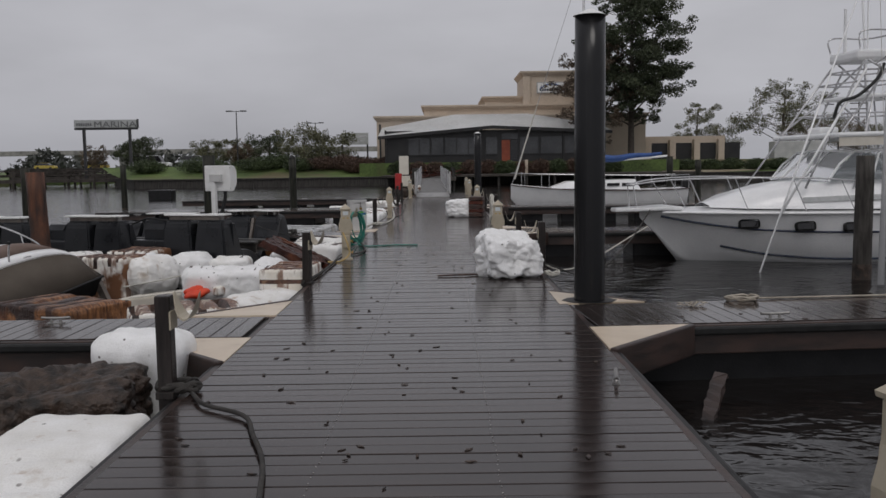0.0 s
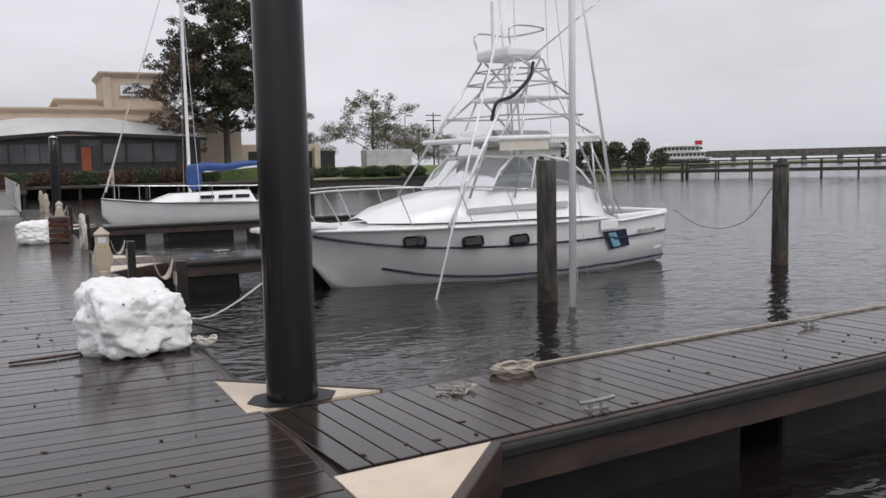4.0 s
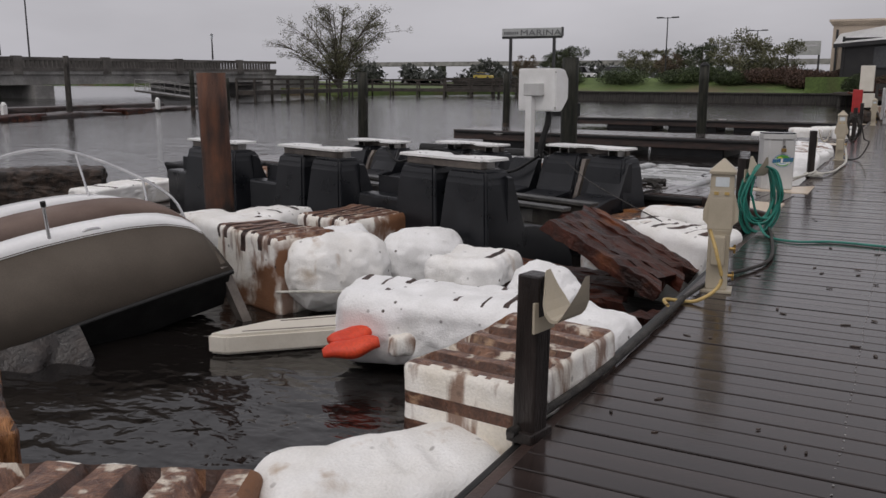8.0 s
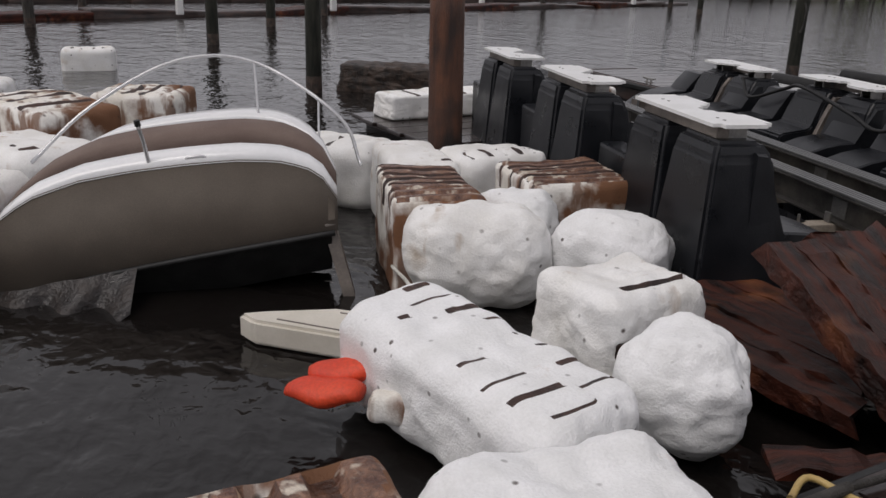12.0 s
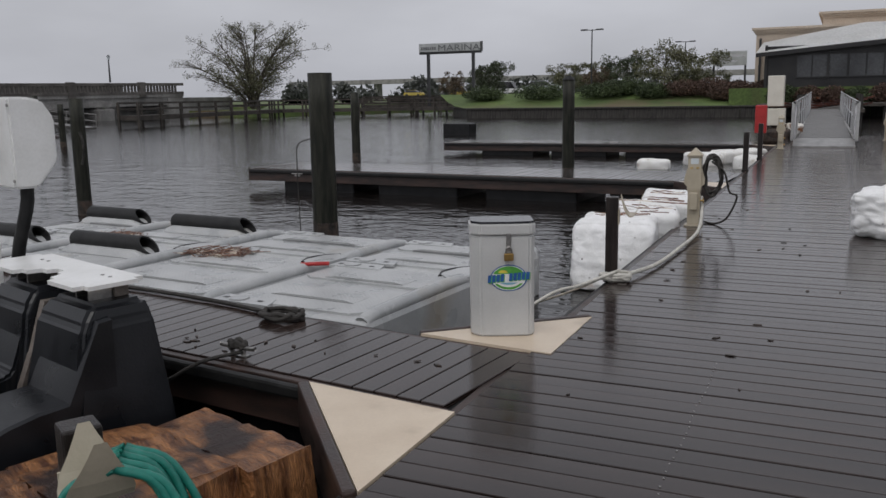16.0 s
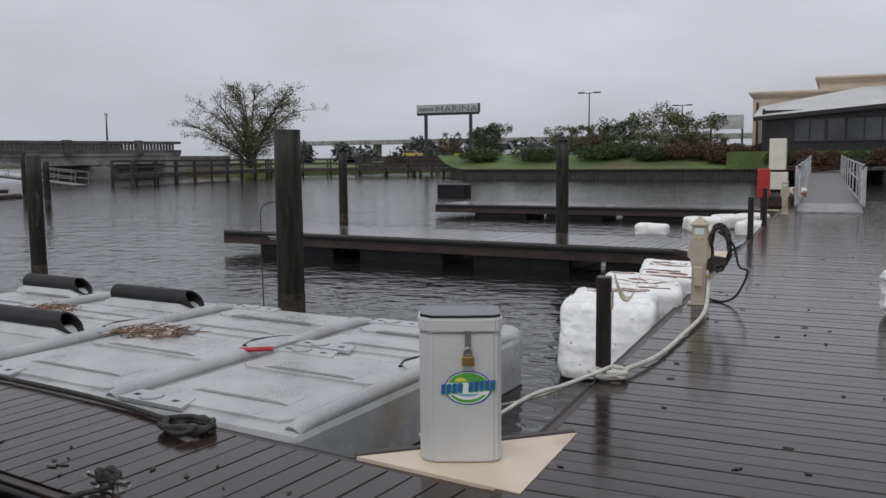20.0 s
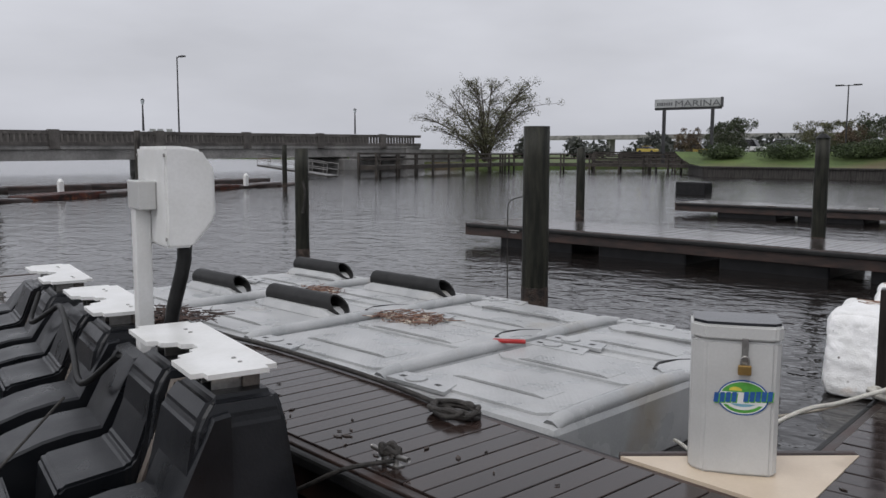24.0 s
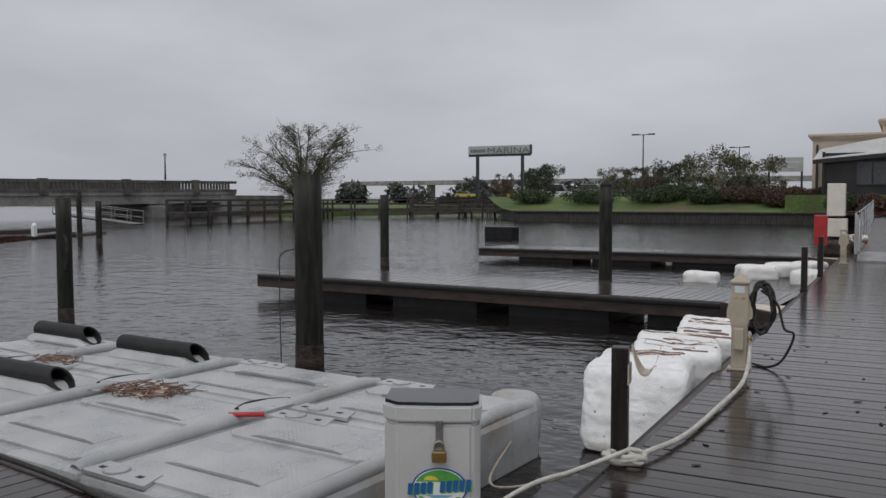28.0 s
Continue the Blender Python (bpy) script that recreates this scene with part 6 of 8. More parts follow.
def sport_boat():
    t = thing("sport_fishing_boat", "white sport fishing boat with tall tuna tower", "boat", pose(5.12, 14.4, -0.06, 0, -1.3, 9.5) @ Matrix.Diagonal((0.95, 1, 1, 1)))
    st = [(-0.95, 0.02, 0.58, 0.01, 0.5, 0.44), (-0.6, 0.36, 0.57, 0.07, 0.3, 0.1), (-0.1, 0.74, 0.56, 0.2, 0.02, -0.5), (0.6, 1.08, 0.54, 0.5, -0.25, -0.8), (1.5, 1.34, 0.51, 0.88, -0.45, -0.9), (2.8, 1.52, 0.47, 1.22, -0.58, -0.95), (4.4, 1.58, 0.42, 1.38, -0.62, -0.95), (5.5, 1.55, 0.40, 1.4, -0.62, -0.95), (5.75, 1.55, 0.33, 1.4, -0.62, -0.95), (7.3, 1.46, 0.38, 1.35, -0.6, -0.9)]
    bm = loft(bmesh.new(), hull_rings(st), close=False)
    last = hull_rings(st)[-1]
    bm.faces.new([bm.verts.new(p) for p in last])
    bmesh.ops.recalc_face_normals(bm, faces=bm.faces)
    hull = part("hull", bm, HULL_STAIN, t)
    for f in hull.data.polygons:
        f.use_smooth = len(f.vertices) == 4
    rings = hull_rings(st)
    deck_pts = [[r[0], (r[0][0], 0, r[0][2] + 0.06), r[-1]] for r in rings[:8]]
    part("foredeck", loft(bmesh.new(), deck_pts, close=False), WHITE_PAINT, t, smooth=True)
    for s in (-1, 1):
        pts = [(x, s * (b + 0.015), zs - 0.02) for x, b, zs, *_ in st[1:]]
        part("rub_rail", pipe(bmesh.new(), pts, 0.028, fine=3), WHITE_PAINT, t, smooth=True)
        pts = [(x, s * (b * 0.80 + c * 0.2 + 0.008), zs * 0.62 + zc * 0.38) for x, b, zs, c, zc, zk in st[1:]]
        part("stripe", pipe(bmesh.new(), pts, 0.022, fine=3), NAVY, t, "dark blue side stripe", smooth=True)
        pts = [(x, s * (c + 0.012 + (b - c) * 0.12), zc * 0.9 + zs * 0.1) for x, b, zs, c, zc, zk in st[3:]]
        part("boot_stripe", pipe(bmesh.new(), pts, 0.022, fine=3), NAVY, t, smooth=True)
    # portholes on the near side
    for x in (0.95, 2.05, 3.05):
        i = max(k for k in range(len(st) - 1) if st[k][0] <= x)
        f = (x - st[i][0]) / (st[i + 1][0] - st[i][0])
        b, zs, c, zc = [st[i][k] * (1 - f) + st[i + 1][k] * f for k in (1, 2, 3, 4)]
        yy, zz = -(b * 0.88 + c * 0.12) - 0.012, zs * 0.72 + zc * 0.28
        slope = math.degrees(math.atan2(-(st[i + 1][1] - st[i][1]), st[i + 1][0] - st[i][0])) * 0.8
        ring = part("porthole", boxed(-0.21, 0.21, -0.022, 0.022, -0.095, 0.095, bevel=0.06), RUBBER, t, "black porthole frame")
        ring.matrix_basis = pose(x, yy, zz, -12, 0, slope)
        part("pane", boxed(-0.17, 0.17, -0.03, -0.019, -0.06, 0.06, bevel=0.004), DARKGLASS, ring)
    # cabin trunk
    bm = loft(bmesh.new(), [[(x, -w, z0), (x, -w * 0.84, z1), (x, 0, z1 + 0.05), (x, w * 0.84, z1), (x, w, z0)] for x, w, z0, z1 in ((0.5, 0.35, 0.6, 0.64), (1.2, 0.85, 0.57, 0.8), (2.2, 1.1, 0.53, 0.98), (3.2, 1.22, 0.5, 1.08), (4.9, 1.3, 0.45, 1.08), (5.6, 1.32, 0.4, 0.9), (5.75, 1.32, 0.4, 0.45))], close=False)
    part("cabin_trunk", bm, WHITE_PAINT, t, smooth=True)
    for s in (-1, 1):
        part("trunk_stripe", loft(bmesh.new(), [[(x, s * w, z), (x, s * (w - 0.03), z + 0.1)] for x, w, z in ((2.2, 1.075, 0.66), (3.2, 1.2, 0.67), (4.6, 1.28, 0.66))], close=False), SIGN_FACE, t)
    # windshield
    ws = part("windshield", loft(bmesh.new(), [[(2.75, -1.05, 1.06), (2.55, 0, 1.12), (2.75, 1.05, 1.06)], [(3.4, -0.98, 1.62), (3.25, 0, 1.66), (3.4, 0.98, 1.62)]], close=False), GLASS, t, "raked smoked windshield")
    for s in (-1, 1):
        part("side_window", loft(bmesh.new(), [[(2.8, s * 1.06, 1.06), (5.2, s * 1.24, 1.06)], [(3.42, s * 0.99, 1.62), (4.7, s * 1.14, 1.5)]], close=False), GLASS, ws)
        part("window_frame", pipe(bmesh.new(), [(2.78, s * 1.07, 1.06), (3.42, s * 1.0, 1.64), (4.7, s * 1.15, 1.52), (5.25, s * 1.25, 1.06)], 0.025, fine=2), WHITE_PAINT, ws)
        part("window_frame", rod(bmesh.new(), (3.75, s * 1.12, 1.06), (3.95, s * 1.06, 1.6), 0.02), WHITE_PAINT, ws)
    part("window_frame", pipe(bmesh.new(), [(3.4, -0.98, 1.63), (3.25, 0, 1.67), (3.4, 0.98, 1.63)], 0.025), WHITE_PAINT, ws)
    for y in (-0.4, 0.4):
        part("window_frame", rod(bmesh.new(), (2.6, y, 1.1), (3.28, y * 0.9, 1.65), 0.02), WHITE_PAINT, ws)
    # hardtop with valance
    ht = part("hardtop", boxed(2.9, 5.6, -1.2, 1.2, 1.92, 2.02, bevel=0.04), WHITE_PAINT, t, "white hardtop")
    part("valance", boxed(2.95, 4.2, -1.17, -1.15, 1.75, 1.925), CREAM, ht)
    for s in (-1, 1):
        for k in range(14):
            part("scallop", boxed(4.2 + 0.1 * k, 4.29 + 0.1 * k, s * 1.2 - 0.01, s * 1.2 + 0.01, 1.86, 1.925, bevel=0.004), WHITE, ht)
    part("radar", boxed(3.15, 3.6, -0.25, 0.25, 2.02, 2.16, bevel=0.05), WHITE_PAINT, ht, "white radar dome")
    # tower of bent tube
    tower = part("tower_deck", boxed(3.9, 5.3, -0.75, 0.75, 2.72, 2.8, bevel=0.03), WHITE_PAINT, t, "white tower platform")
    crow = part("crows_nest", boxed(3.85, 4.75, -0.5, 0.5, 3.5, 3.72, bevel=0.06), WHITE_PAINT, t, "white upper control station")
    part("nest_rail", pipe(bmesh.new(), [(3.9, -0.5, 3.72), (3.9, -0.5, 4.05), (4.3, -0.55, 4.1), (4.8, -0.5, 4.05), (4.8, 0.5, 4.05), (3.9, 0.5, 4.05), (3.9, 0.5, 3.72)], 0.018), STEEL_LIGHT, crow, smooth=True)
    tube = [((2.2, s * 1.15, 0.95), (4.0, s * 0.5, 3.5)) for s in (-1, 1)] + [((5.65, s * 1.35, 0.5), (4.75, s * 0.5, 3.5)) for s in (-1, 1)] + [((3.3, s * 1.15, 0.9), (4.3, s * 0.6, 3.4)) for s in (-1, 1)] + [((6.0, s * 1.4, 0.4), (5.2, s * 0.75, 2.75)) for s in (-1, 1)] + [((3.9, s * 0.75, 2.75), (4.7, s * 0.5, 3.5)) for s in (-1, 1)] + [((5.3, s * 0.75, 2.75), (4.1, s * 0.5, 3.5)) for s in (-1, 1)] + [((3.0, s * 1.15, 2.0), (3.9, s * 0.75, 2.75)) for s in (-1, 1)] + [((5.5, s * 1.15, 2.0), (4.2, s * 0.7, 2.75)) for s in (-1, 1)] + [((5.5, s * 1.2, 0.45), (5.4, s * 1.15, 1.95)) for s in (-1, 1)]
    for a, b in tube:
        part("tower_tube", rod(bmesh.new(), a, b, 0.022, n=8), STEEL_LIGHT, tower, smooth=True)
    for z, x0, x1, w in ((3.05, 3.75, 5.0, 0.65), (2.4, 3.4, 5.4, 0.95), (3.3, 3.9, 4.9, 0.55)):
        part("tower_hoop", pipe(bmesh.new(), [(x0, -w, z), (x1, -w, z), (x1 + 0.1, 0, z), (x1, w, z), (x0, w, z), (x0 - 0.1, 0, z), (x0, -w, z)], 0.018, fine=3), STEEL_LIGHT, tower, smooth=True)
    part("bent_pipe", pipe(bmesh.new(), [(3.0, -0.9, 2.3), (3.15, -0.9, 2.62), (3.6, -0.85, 2.75), (4.1, -0.8, 3.1), (4.4, -0.6, 3.4)], 0.035), RUBBER, tower, smooth=True)
    # outriggers and aerials
    part("outrigger", rod(bmesh.new(), (0.35, -2.35, -0.75), (3.5, -0.9, 4.6), 0.022, 0.018), WHITE_PAINT, t, smooth=True)
    part("outrigger", rod(bmesh.new(), (1.5, -1.4, 0.5), (3.9, -0.7, 3.3), 0.025), WHITE_PAINT, t, smooth=True)
    part("outrigger", rod(bmesh.new(), (5.7, -1.45, 0.45), (4.9, -1.0, 7.2), 0.035, 0.02), WHITE_PAINT, t, smooth=True)
    part("outrigger", rod(bmesh.new(), (5.7, 1.45, 0.45), (5.2, 1.4, 7.5), 0.035, 0.02), WHITE_PAINT, t, smooth=True)
    part("outrigger", rod(bmesh.new(), (4.2, -0.6, 3.4), (7.4, -1.2, 5.6), 0.015, 0.012), STEEL_LIGHT, t, smooth=True)
    part("aerial", rod(bmesh.new(), (4.3, -0.2, 3.7), (4.3, -0.2, 6.0), 0.018, 0.01), WHITE_PAINT, t)
    part("aerial", rod(bmesh.new(), (3.9, 0.0, 3.7), (3.9, 0.0, 4.6), 0.04, 0.03), WHITE_PAINT, t)
    for a, b in (((2.4, -2.95, 5.5), (3.3, -2.2, -0.6)), ((2.4, -2.95, 6.0), (4.1, -2.2, -0.6)), ((5.0, -1.0, 6.5), (3.6, -2.4, -0.6))):
        part("rigging_line", rod(bmesh.new(), a, b, 0.005, n=5), ROPE_WHITE, t)
    # pulpit and bow rail
    bm = prism(bmesh.new(), [(-1.55, -0.16), (-1.4, -0.24), (-0.2, -0.55), (-0.2, 0.55), (-1.4, 0.24), (-1.55, 0.16)], 0.585, 0.66)
    bmesh.ops.bevel(bm, geom=bm.edges[:], offset=0.02, segments=2, affect="EDGES")
    part("bow_pulpit", bm, WHITE_PAINT, t)
    for s in (-1, 1):
        pts = [(-1.2, s * 0.1, 1.12), (-0.4, s * 0.5, 1.2), (0.9, s * 1.1, 1.2), (2.2, s * 1.4, 1.15), (3.3, s * 1.5, 1.05)]
        rail = part("bow_rail", pipe(bmesh.new(), pts, 0.016), STEEL_LIGHT, t, smooth=True)
        for a, b in (((-1.1, s * 0.2, 0.66), (-1.15, s * 0.15, 1.12)), ((-0.1, s * 0.45, 0.62), (-0.45, s * 0.48, 1.19)), ((1.0, s * 1.0, 0.57), (0.7, s * 1.02, 1.2)), ((2.1, s * 1.34, 0.52), (1.8, s * 1.32, 1.17)), ((3.1, s * 1.48, 0.48), (2.8, s * 1.46, 1.1))):
            part("stanchion", rod(bmesh.new(), a, b, 0.013, n=6), STEEL_LIGHT, rail)
    # cockpit
    part("cockpit_sole", boxed(5.76, 7.2, -1.4, 1.4, -0.35, -0.3), WHITE_PAINT, t)
    for s in (-1, 1):
        part("coaming", boxed(5.8, 7.3, *sorted((s * 1.3, s * 1.47)), 0.3, 0.42, bevel=0.03), WHITE_PAINT, t)
    part("transom_cap", boxed(7.15, 7.38, -1.45, 1.45, 0.34, 0.44, bevel=0.03), WHITE_PAINT, t)
    part("side_vent", boxed(5.15, 5.65, -1.60, -1.575, 0.16, 0.36, bevel=0.02), WHITE_PAINT, t)
    bm = bmesh.new()
    bm.faces.new([bm.verts.new(p) for p in ((5.25, -1.548, 0.12), (5.95, -1.538, 0.14), (6.1, -1.498, -0.2), (5.5, -1.508, -0.24))])
    part("side_panel", bm, NAVY, t, "blue side panel")
    bm = bmesh.new()
    bm.faces.new([bm.verts.new(p) for p in ((5.4, -1.553, 0.09), (5.62, -1.552, 0.1), (5.82, -1.512, -0.18), (5.6, -1.514, -0.2))])
    part("side_panel", bm, SKY_INK, t)
    for k in range(8):
        part("name_mark", boxed(6.35 + 0.07 * k, 6.4 + 0.07 * k, -1.52, -1.505, 0.0, 0.1 - 0.01 * (k % 3)), SIGN_FACE, t)
    for k in range(3):
        part("fishing_chair", boxed(6.0 + 0.15 * k, 6.1 + 0.15 * k, -0.4, 0.4, -0.3, 0.6 + 0.1 * k, bevel=0.02), ROTWOOD, t)
    return t


sport_boat()

pole = thing("mooring_pole", "tall white pole standing in the water beside a boat", "pole", pose(7.3, 10.5, 0))
part("shaft", rod(bmesh.new(), (0, 0, -1.6), (0.1, 0.05, 8.4), 0.055, 0.04, n=12), WHITE_PAINT, pole, smooth=True)
part("cap", rod(bmesh.new(), (0.1, 0.05, 8.4), (0.1, 0.05, 8.46), 0.05, 0.045), STEEL_LIGHT, pole)

# ---- sailboat ----
sail = thing("sailboat", "small white sailboat with blue sail cover", "boat", pose(2.9, 31.2, 0, 0, 0, 3))
st = [(0.0, 0.03, 0.66, 0.02, 0.3, 0.1), (0.5, 0.45, 0.60, 0.2, -0.1, -0.5), (1.6, 0.95, 0.50, 0.6, -0.4, -0.9), (3.4, 1.25, 0.42, 0.9, -0.5, -1.0), (5.4, 1.15, 0.40, 0.85, -0.45, -0.8), (7.0, 0.85, 0.44, 0.6, -0.3, -0.55)]
bm = loft(bmesh.new(), hull_rings(st), close=False)
bm.faces.new([bm.verts.new(p) for p in hull_rings(st)[-1]])
bmesh.ops.recalc_face_normals(bm, faces=bm.faces)
part("hull", bm, HULL_STAIN, sail, smooth=True)
part("deck", loft(bmesh.new(), [[r[0], (r[0][0], 0, r[0][2] + 0.05), r[-1]] for r in hull_rings(st)], close=False), WHITE_PAINT, sail, smooth=True)
for s in (-1, 1):
    part("toe_rail", pipe(bmesh.new(), [(x, s * b, zs + 0.01) for x, b, zs, *_ in st], 0.02, fine=3), SLOT, sail)
bm = loft(bmesh.new(), [[(x, -w, z0), (x, -w * 0.8, z1), (x, w * 0.8, z1), (x, w, z0)] for x, w, z0, z1 in ((1.6, 0.3, 0.52, 0.56), (2.3, 0.6, 0.5, 0.78), (4.9, 0.75, 0.44, 0.84), (5.1, 0.75, 0.42, 0.5))], close=False)
house = part("coach_roof", bm, WHITE_PAINT, sail)
for x in (3.1, 3.75, 4.35):
    part("window", boxed(x, x + 0.5, -0.72, -0.69, 0.58, 0.70), DARKGLASS, house)
part("mast", rod(bmesh.new(), (2.95, 0, 0.7), (2.95, 0, 9.6), 0.06, 0.05, n=12), WHITE_PAINT, sail)
part("boom", rod(bmesh.new(), (3.0, 0, 1.5), (6.4, 0.1, 1.75), 0.045), WHITE_PAINT, sail)
bm = pipe(bmesh.new(), [(-1.5, 0, -0.12), (-1.1, 0.03, 0.05), (-0.4, -0.03, -0.03), (0.4, 0.03, 0.02), (1.1, 0, 0.0), (1.6, 0.02, 0.03)], 0.12, n=10, radii=(0.2, 0.06))
ob = part("sail_cover", bm, BLUE_CANVAS, sail, "furled blue sail cover", smooth=True)
ob.matrix_basis = pose(4.6, 0.05, 1.72, 0, -4, 2)
ob = part("sail_cover", lump((0.5, 0.4, 0.9), 6, rounding=0.18, rough=0.04, cuts=8), BLUE_CANVAS, sail, smooth=True)
ob.matrix_basis = pose(3.1, 0, 1.35)
part("forestay", rod(bmesh.new(), (0.05, 0, 0.7), (2.95, 0, 9.5), 0.012, n=5), STEEL_LIGHT, sail)
part("furled_jib", rod(bmesh.new(), (0.15, 0, 0.9), (1.1, 0, 3.9), 0.035, 0.02, n=8), ROPE_WHITE, sail)
for s in (-1, 1):
    part("shroud", rod(bmesh.new(), (3.0, s * 1.2, 0.45), (2.95, 0, 8.6), 0.01, n=5), STEEL_LIGHT, sail)
    rail = part("pulpit_rail", pipe(bmesh.new(), [(0.0, 0, 1.15), (0.5, s * 0.5, 1.12), (1.4, s * 0.95, 1.08), (5.6, s * 1.15, 0.98), (7.0, s * 0.85, 1.0)], 0.013), STEEL_LIGHT, sail)
    for x, y, z in ((0.5, 0.45, 0.6), (1.4, 0.9, 0.52), (3.4, 1.22, 0.43), (5.4, 1.12, 0.42), (7.0, 0.84, 0.45)):
        part("stanchion", rod(bmesh.new(), (x, s * y, z), (x, s * (y + 0.02), z + 0.57), 0.011, n=6), STEEL_LIGHT, rail)
part("rudder_motor", boxed(7.0, 7.25, -0.15, 0.15, -0.4, 0.75, bevel=0.05), RUBBER, sail)

# ---- dock end: gangway, cabinet, far pedestals ----
gang = thing("gangway", "grey aluminium gangway with side rails up to the shore", "gangway", pose(-0.33, 37.75, 0.0, 0, 0, 1.0) @ Matrix.Diagonal((0.82, 1.2, 1, 1)), kind="structure")
GL = 22.0
slope = 0.3 / GL
for k in range(74):
    y = 0.3 * k
    part("tread", boxed(-0.85, 0.85, y + 0.01, y + 0.28, 0.16 + y * slope, 0.2 + y * slope), TREAD, gang)
part("apron", loft(bmesh.new(), [[(-0.95, -0.9, 0.0), (0.95, -0.9, 0.0), (0.95, -0.9, 0.04), (-0.95, -0.9, 0.04)], [(-0.95, 0, 0.0), (0.95, 0, 0.0), (0.95, 0, 0.2), (-0.95, 0, 0.2)]]), ALU, gang)
for s in (-1, 1):
    bm = bmesh.new()
    box(bm, *sorted((s * 0.86, s * 0.94)), 0, GL, 0.05, 0.28)
    part("side_beam", bm, ALU, gang)
    part("hand_rail", pipe(bmesh.new(), [(s * 0.92, -0.1, 0.2), (s * 0.92, -0.05, 1.12), (s * 0.92, 0.3, 1.22), (s * 0.92, GL, 1.4)], 0.035, fine=3), STEEL_LIGHT, gang)
    part("hand_rail", rod(bmesh.new(), (s * 0.92, 0, 0.75), (s * 0.92, GL, 1.0), 0.025), STEEL_LIGHT, gang)
    for k in range(9):
        y = 0.1 + k * 2.7
        part("rail_post", rod(bmesh.new(), (s * 0.92, y, 0.1), (s * 0.92, y, 1.22 + y * 0.012), 0.03, n=8), STEEL_LIGHT, gang)
    part("gate_panel", boxed(*sorted((s * 0.9, s * 1.06)), 0.0, 1.5, 0.12, 1.2, bevel=0.02), SIDING, gang, "white side panel at the gangway foot")
for s, x in ((-1, -1.84),):
    cab = thing("utility_cabinet", "white utility cabinet on a dark base by the gangway", "cabinet", pose(x, 40.9, 0))
    part("upper_box", boxed(-0.24, 0.24, -0.25, 0.25, 1.05, 2.0, bevel=0.02), CREAM, cab)
    part("lower_box", boxed(-0.3, 0.3, -0.27, 0.27, 0.45, 0.98, bevel=0.02), CREAM, cab)
    part("stand", boxed(-0.08, 0.08, -0.08, 0.08, -0.3, 1.05), SLOT, cab)
    ob = part("debris_base", lump((0.9, 0.7, 0.6), 4, rounding=0.15, rough=0.05, cuts=10), MUD, cab, smooth=True)
    ob.matrix_basis = pose(0, 0, 0.05)
ext = thing("fire_extinguisher_box", "red fire extinguisher box on a post", "fire box", pose(-1.9, 36.5, 0))
part("post", boxed(-0.06, 0.06, -0.06, 0.06, -0.4, 0.95), POST, ext)
part("cabinet", boxed(-0.15, 0.15, -0.14, 0.1, 0.4, 1.15, bevel=0.02), RED_BOX, ext)
wharf = thing("timber_wharf", "timber landing at the shore end of the gangway", "wharf", kind="structure")
part("deck", boxed(-6, 26, 82, 90, 0.35, 0.55), BOARDWALK, wharf)
for k in range(12):
    part("pile", rod(bmesh.new(), (-5.5 + 2.8 * k, 82.3, -2), (-5.5 + 2.8 * k, 82.3, 0.4), 0.14), BULKHEAD, wharf)
part("deck", boxed(-2.4, 1.2, 64, 82, 0.3, 0.5), BOARDWALK, wharf)
for k in range(7):
    for x in (-2.2, 1.0):
        part("pile", rod(bmesh.new(), (x, 64.3 + 2.8 * k, -2), (x, 64.3 + 2.8 * k, 1.3), 0.1), BULKHEAD, wharf)
for k in range(9):
    slab("debris_plank", (-2.6 + 0.45 * k, 66.5 + 0.5 * k, 0.62 + 0.12 * (k % 4)), (2.6, 0.24, 0.1), 30 * k, (6, 4), ROTWOOD, "loose brown planks washed up on the wharf", 20 + k, 1)

# ---- restaurant building ----
BY, BZ = 98.0, 1.7
b = thing("waterfront_building", "low beige stucco building with white awning and tower", "building", kind="structure")
def cornice(parent, x0, x1, y0, y1, z):
    for k, (o, h0, h1) in enumerate(((0.12, -0.55, -0.38), (0.25, -0.38, -0.2), (0.38, -0.2, 0.0))):
        part("cornice", boxed(x0 - o, x1 + o, y0 - o, y1 + o, z + h0, z + h1), STUCCO, parent)
for x0, x1, y0, y1, top in ((-7.6, 24, BY, BY + 20, 7.35), (-2.0, 17, BY + 1.2, BY + 18, 8.6), (5.3, 12, BY + 3, BY + 14, 9.7), (9.8, 16.4, BY + 1.8, BY + 10, 12.5)):
    part("wall", boxed(x0, x1, y0, y1, 0.3, top - 0.06), STUCCO, b)
    cornice(b, x0, x1, y0, y1, top)
for x in (10.2, 16.0):
    part("pilaster", boxed(x - 0.4, x + 0.4, BY + 1.55, BY + 1.8, 8.6, 11.9), STUCCO, b)
sg = part("sign_board", boxed(11.4, 14.9, BY + 1.62, BY + 1.78, 9.9, 11.2), SIGN_FACE, b, "pale sign with a blue arch")
part("sign_panel", boxed(11.5, 14.8, BY + 1.6, BY + 1.62, 10.0, 11.1), WHITE, sg)
part("sign_arch", pipe(bmesh.new(), [(11.8, BY + 1.57, 10.45), (12.5, BY + 1.57, 10.85), (13.2, BY + 1.57, 10.95), (13.9, BY + 1.57, 10.85), (14.5, BY + 1.57, 10.45)], 0.06), BLUE_INK, sg)
for k in range(10):
    part("sign_bar", boxed(11.75 + 0.28 * k, 11.95 + 0.28 * k, BY + 1.57, BY + 1.6, 10.15, 10.42), NAVY, sg)
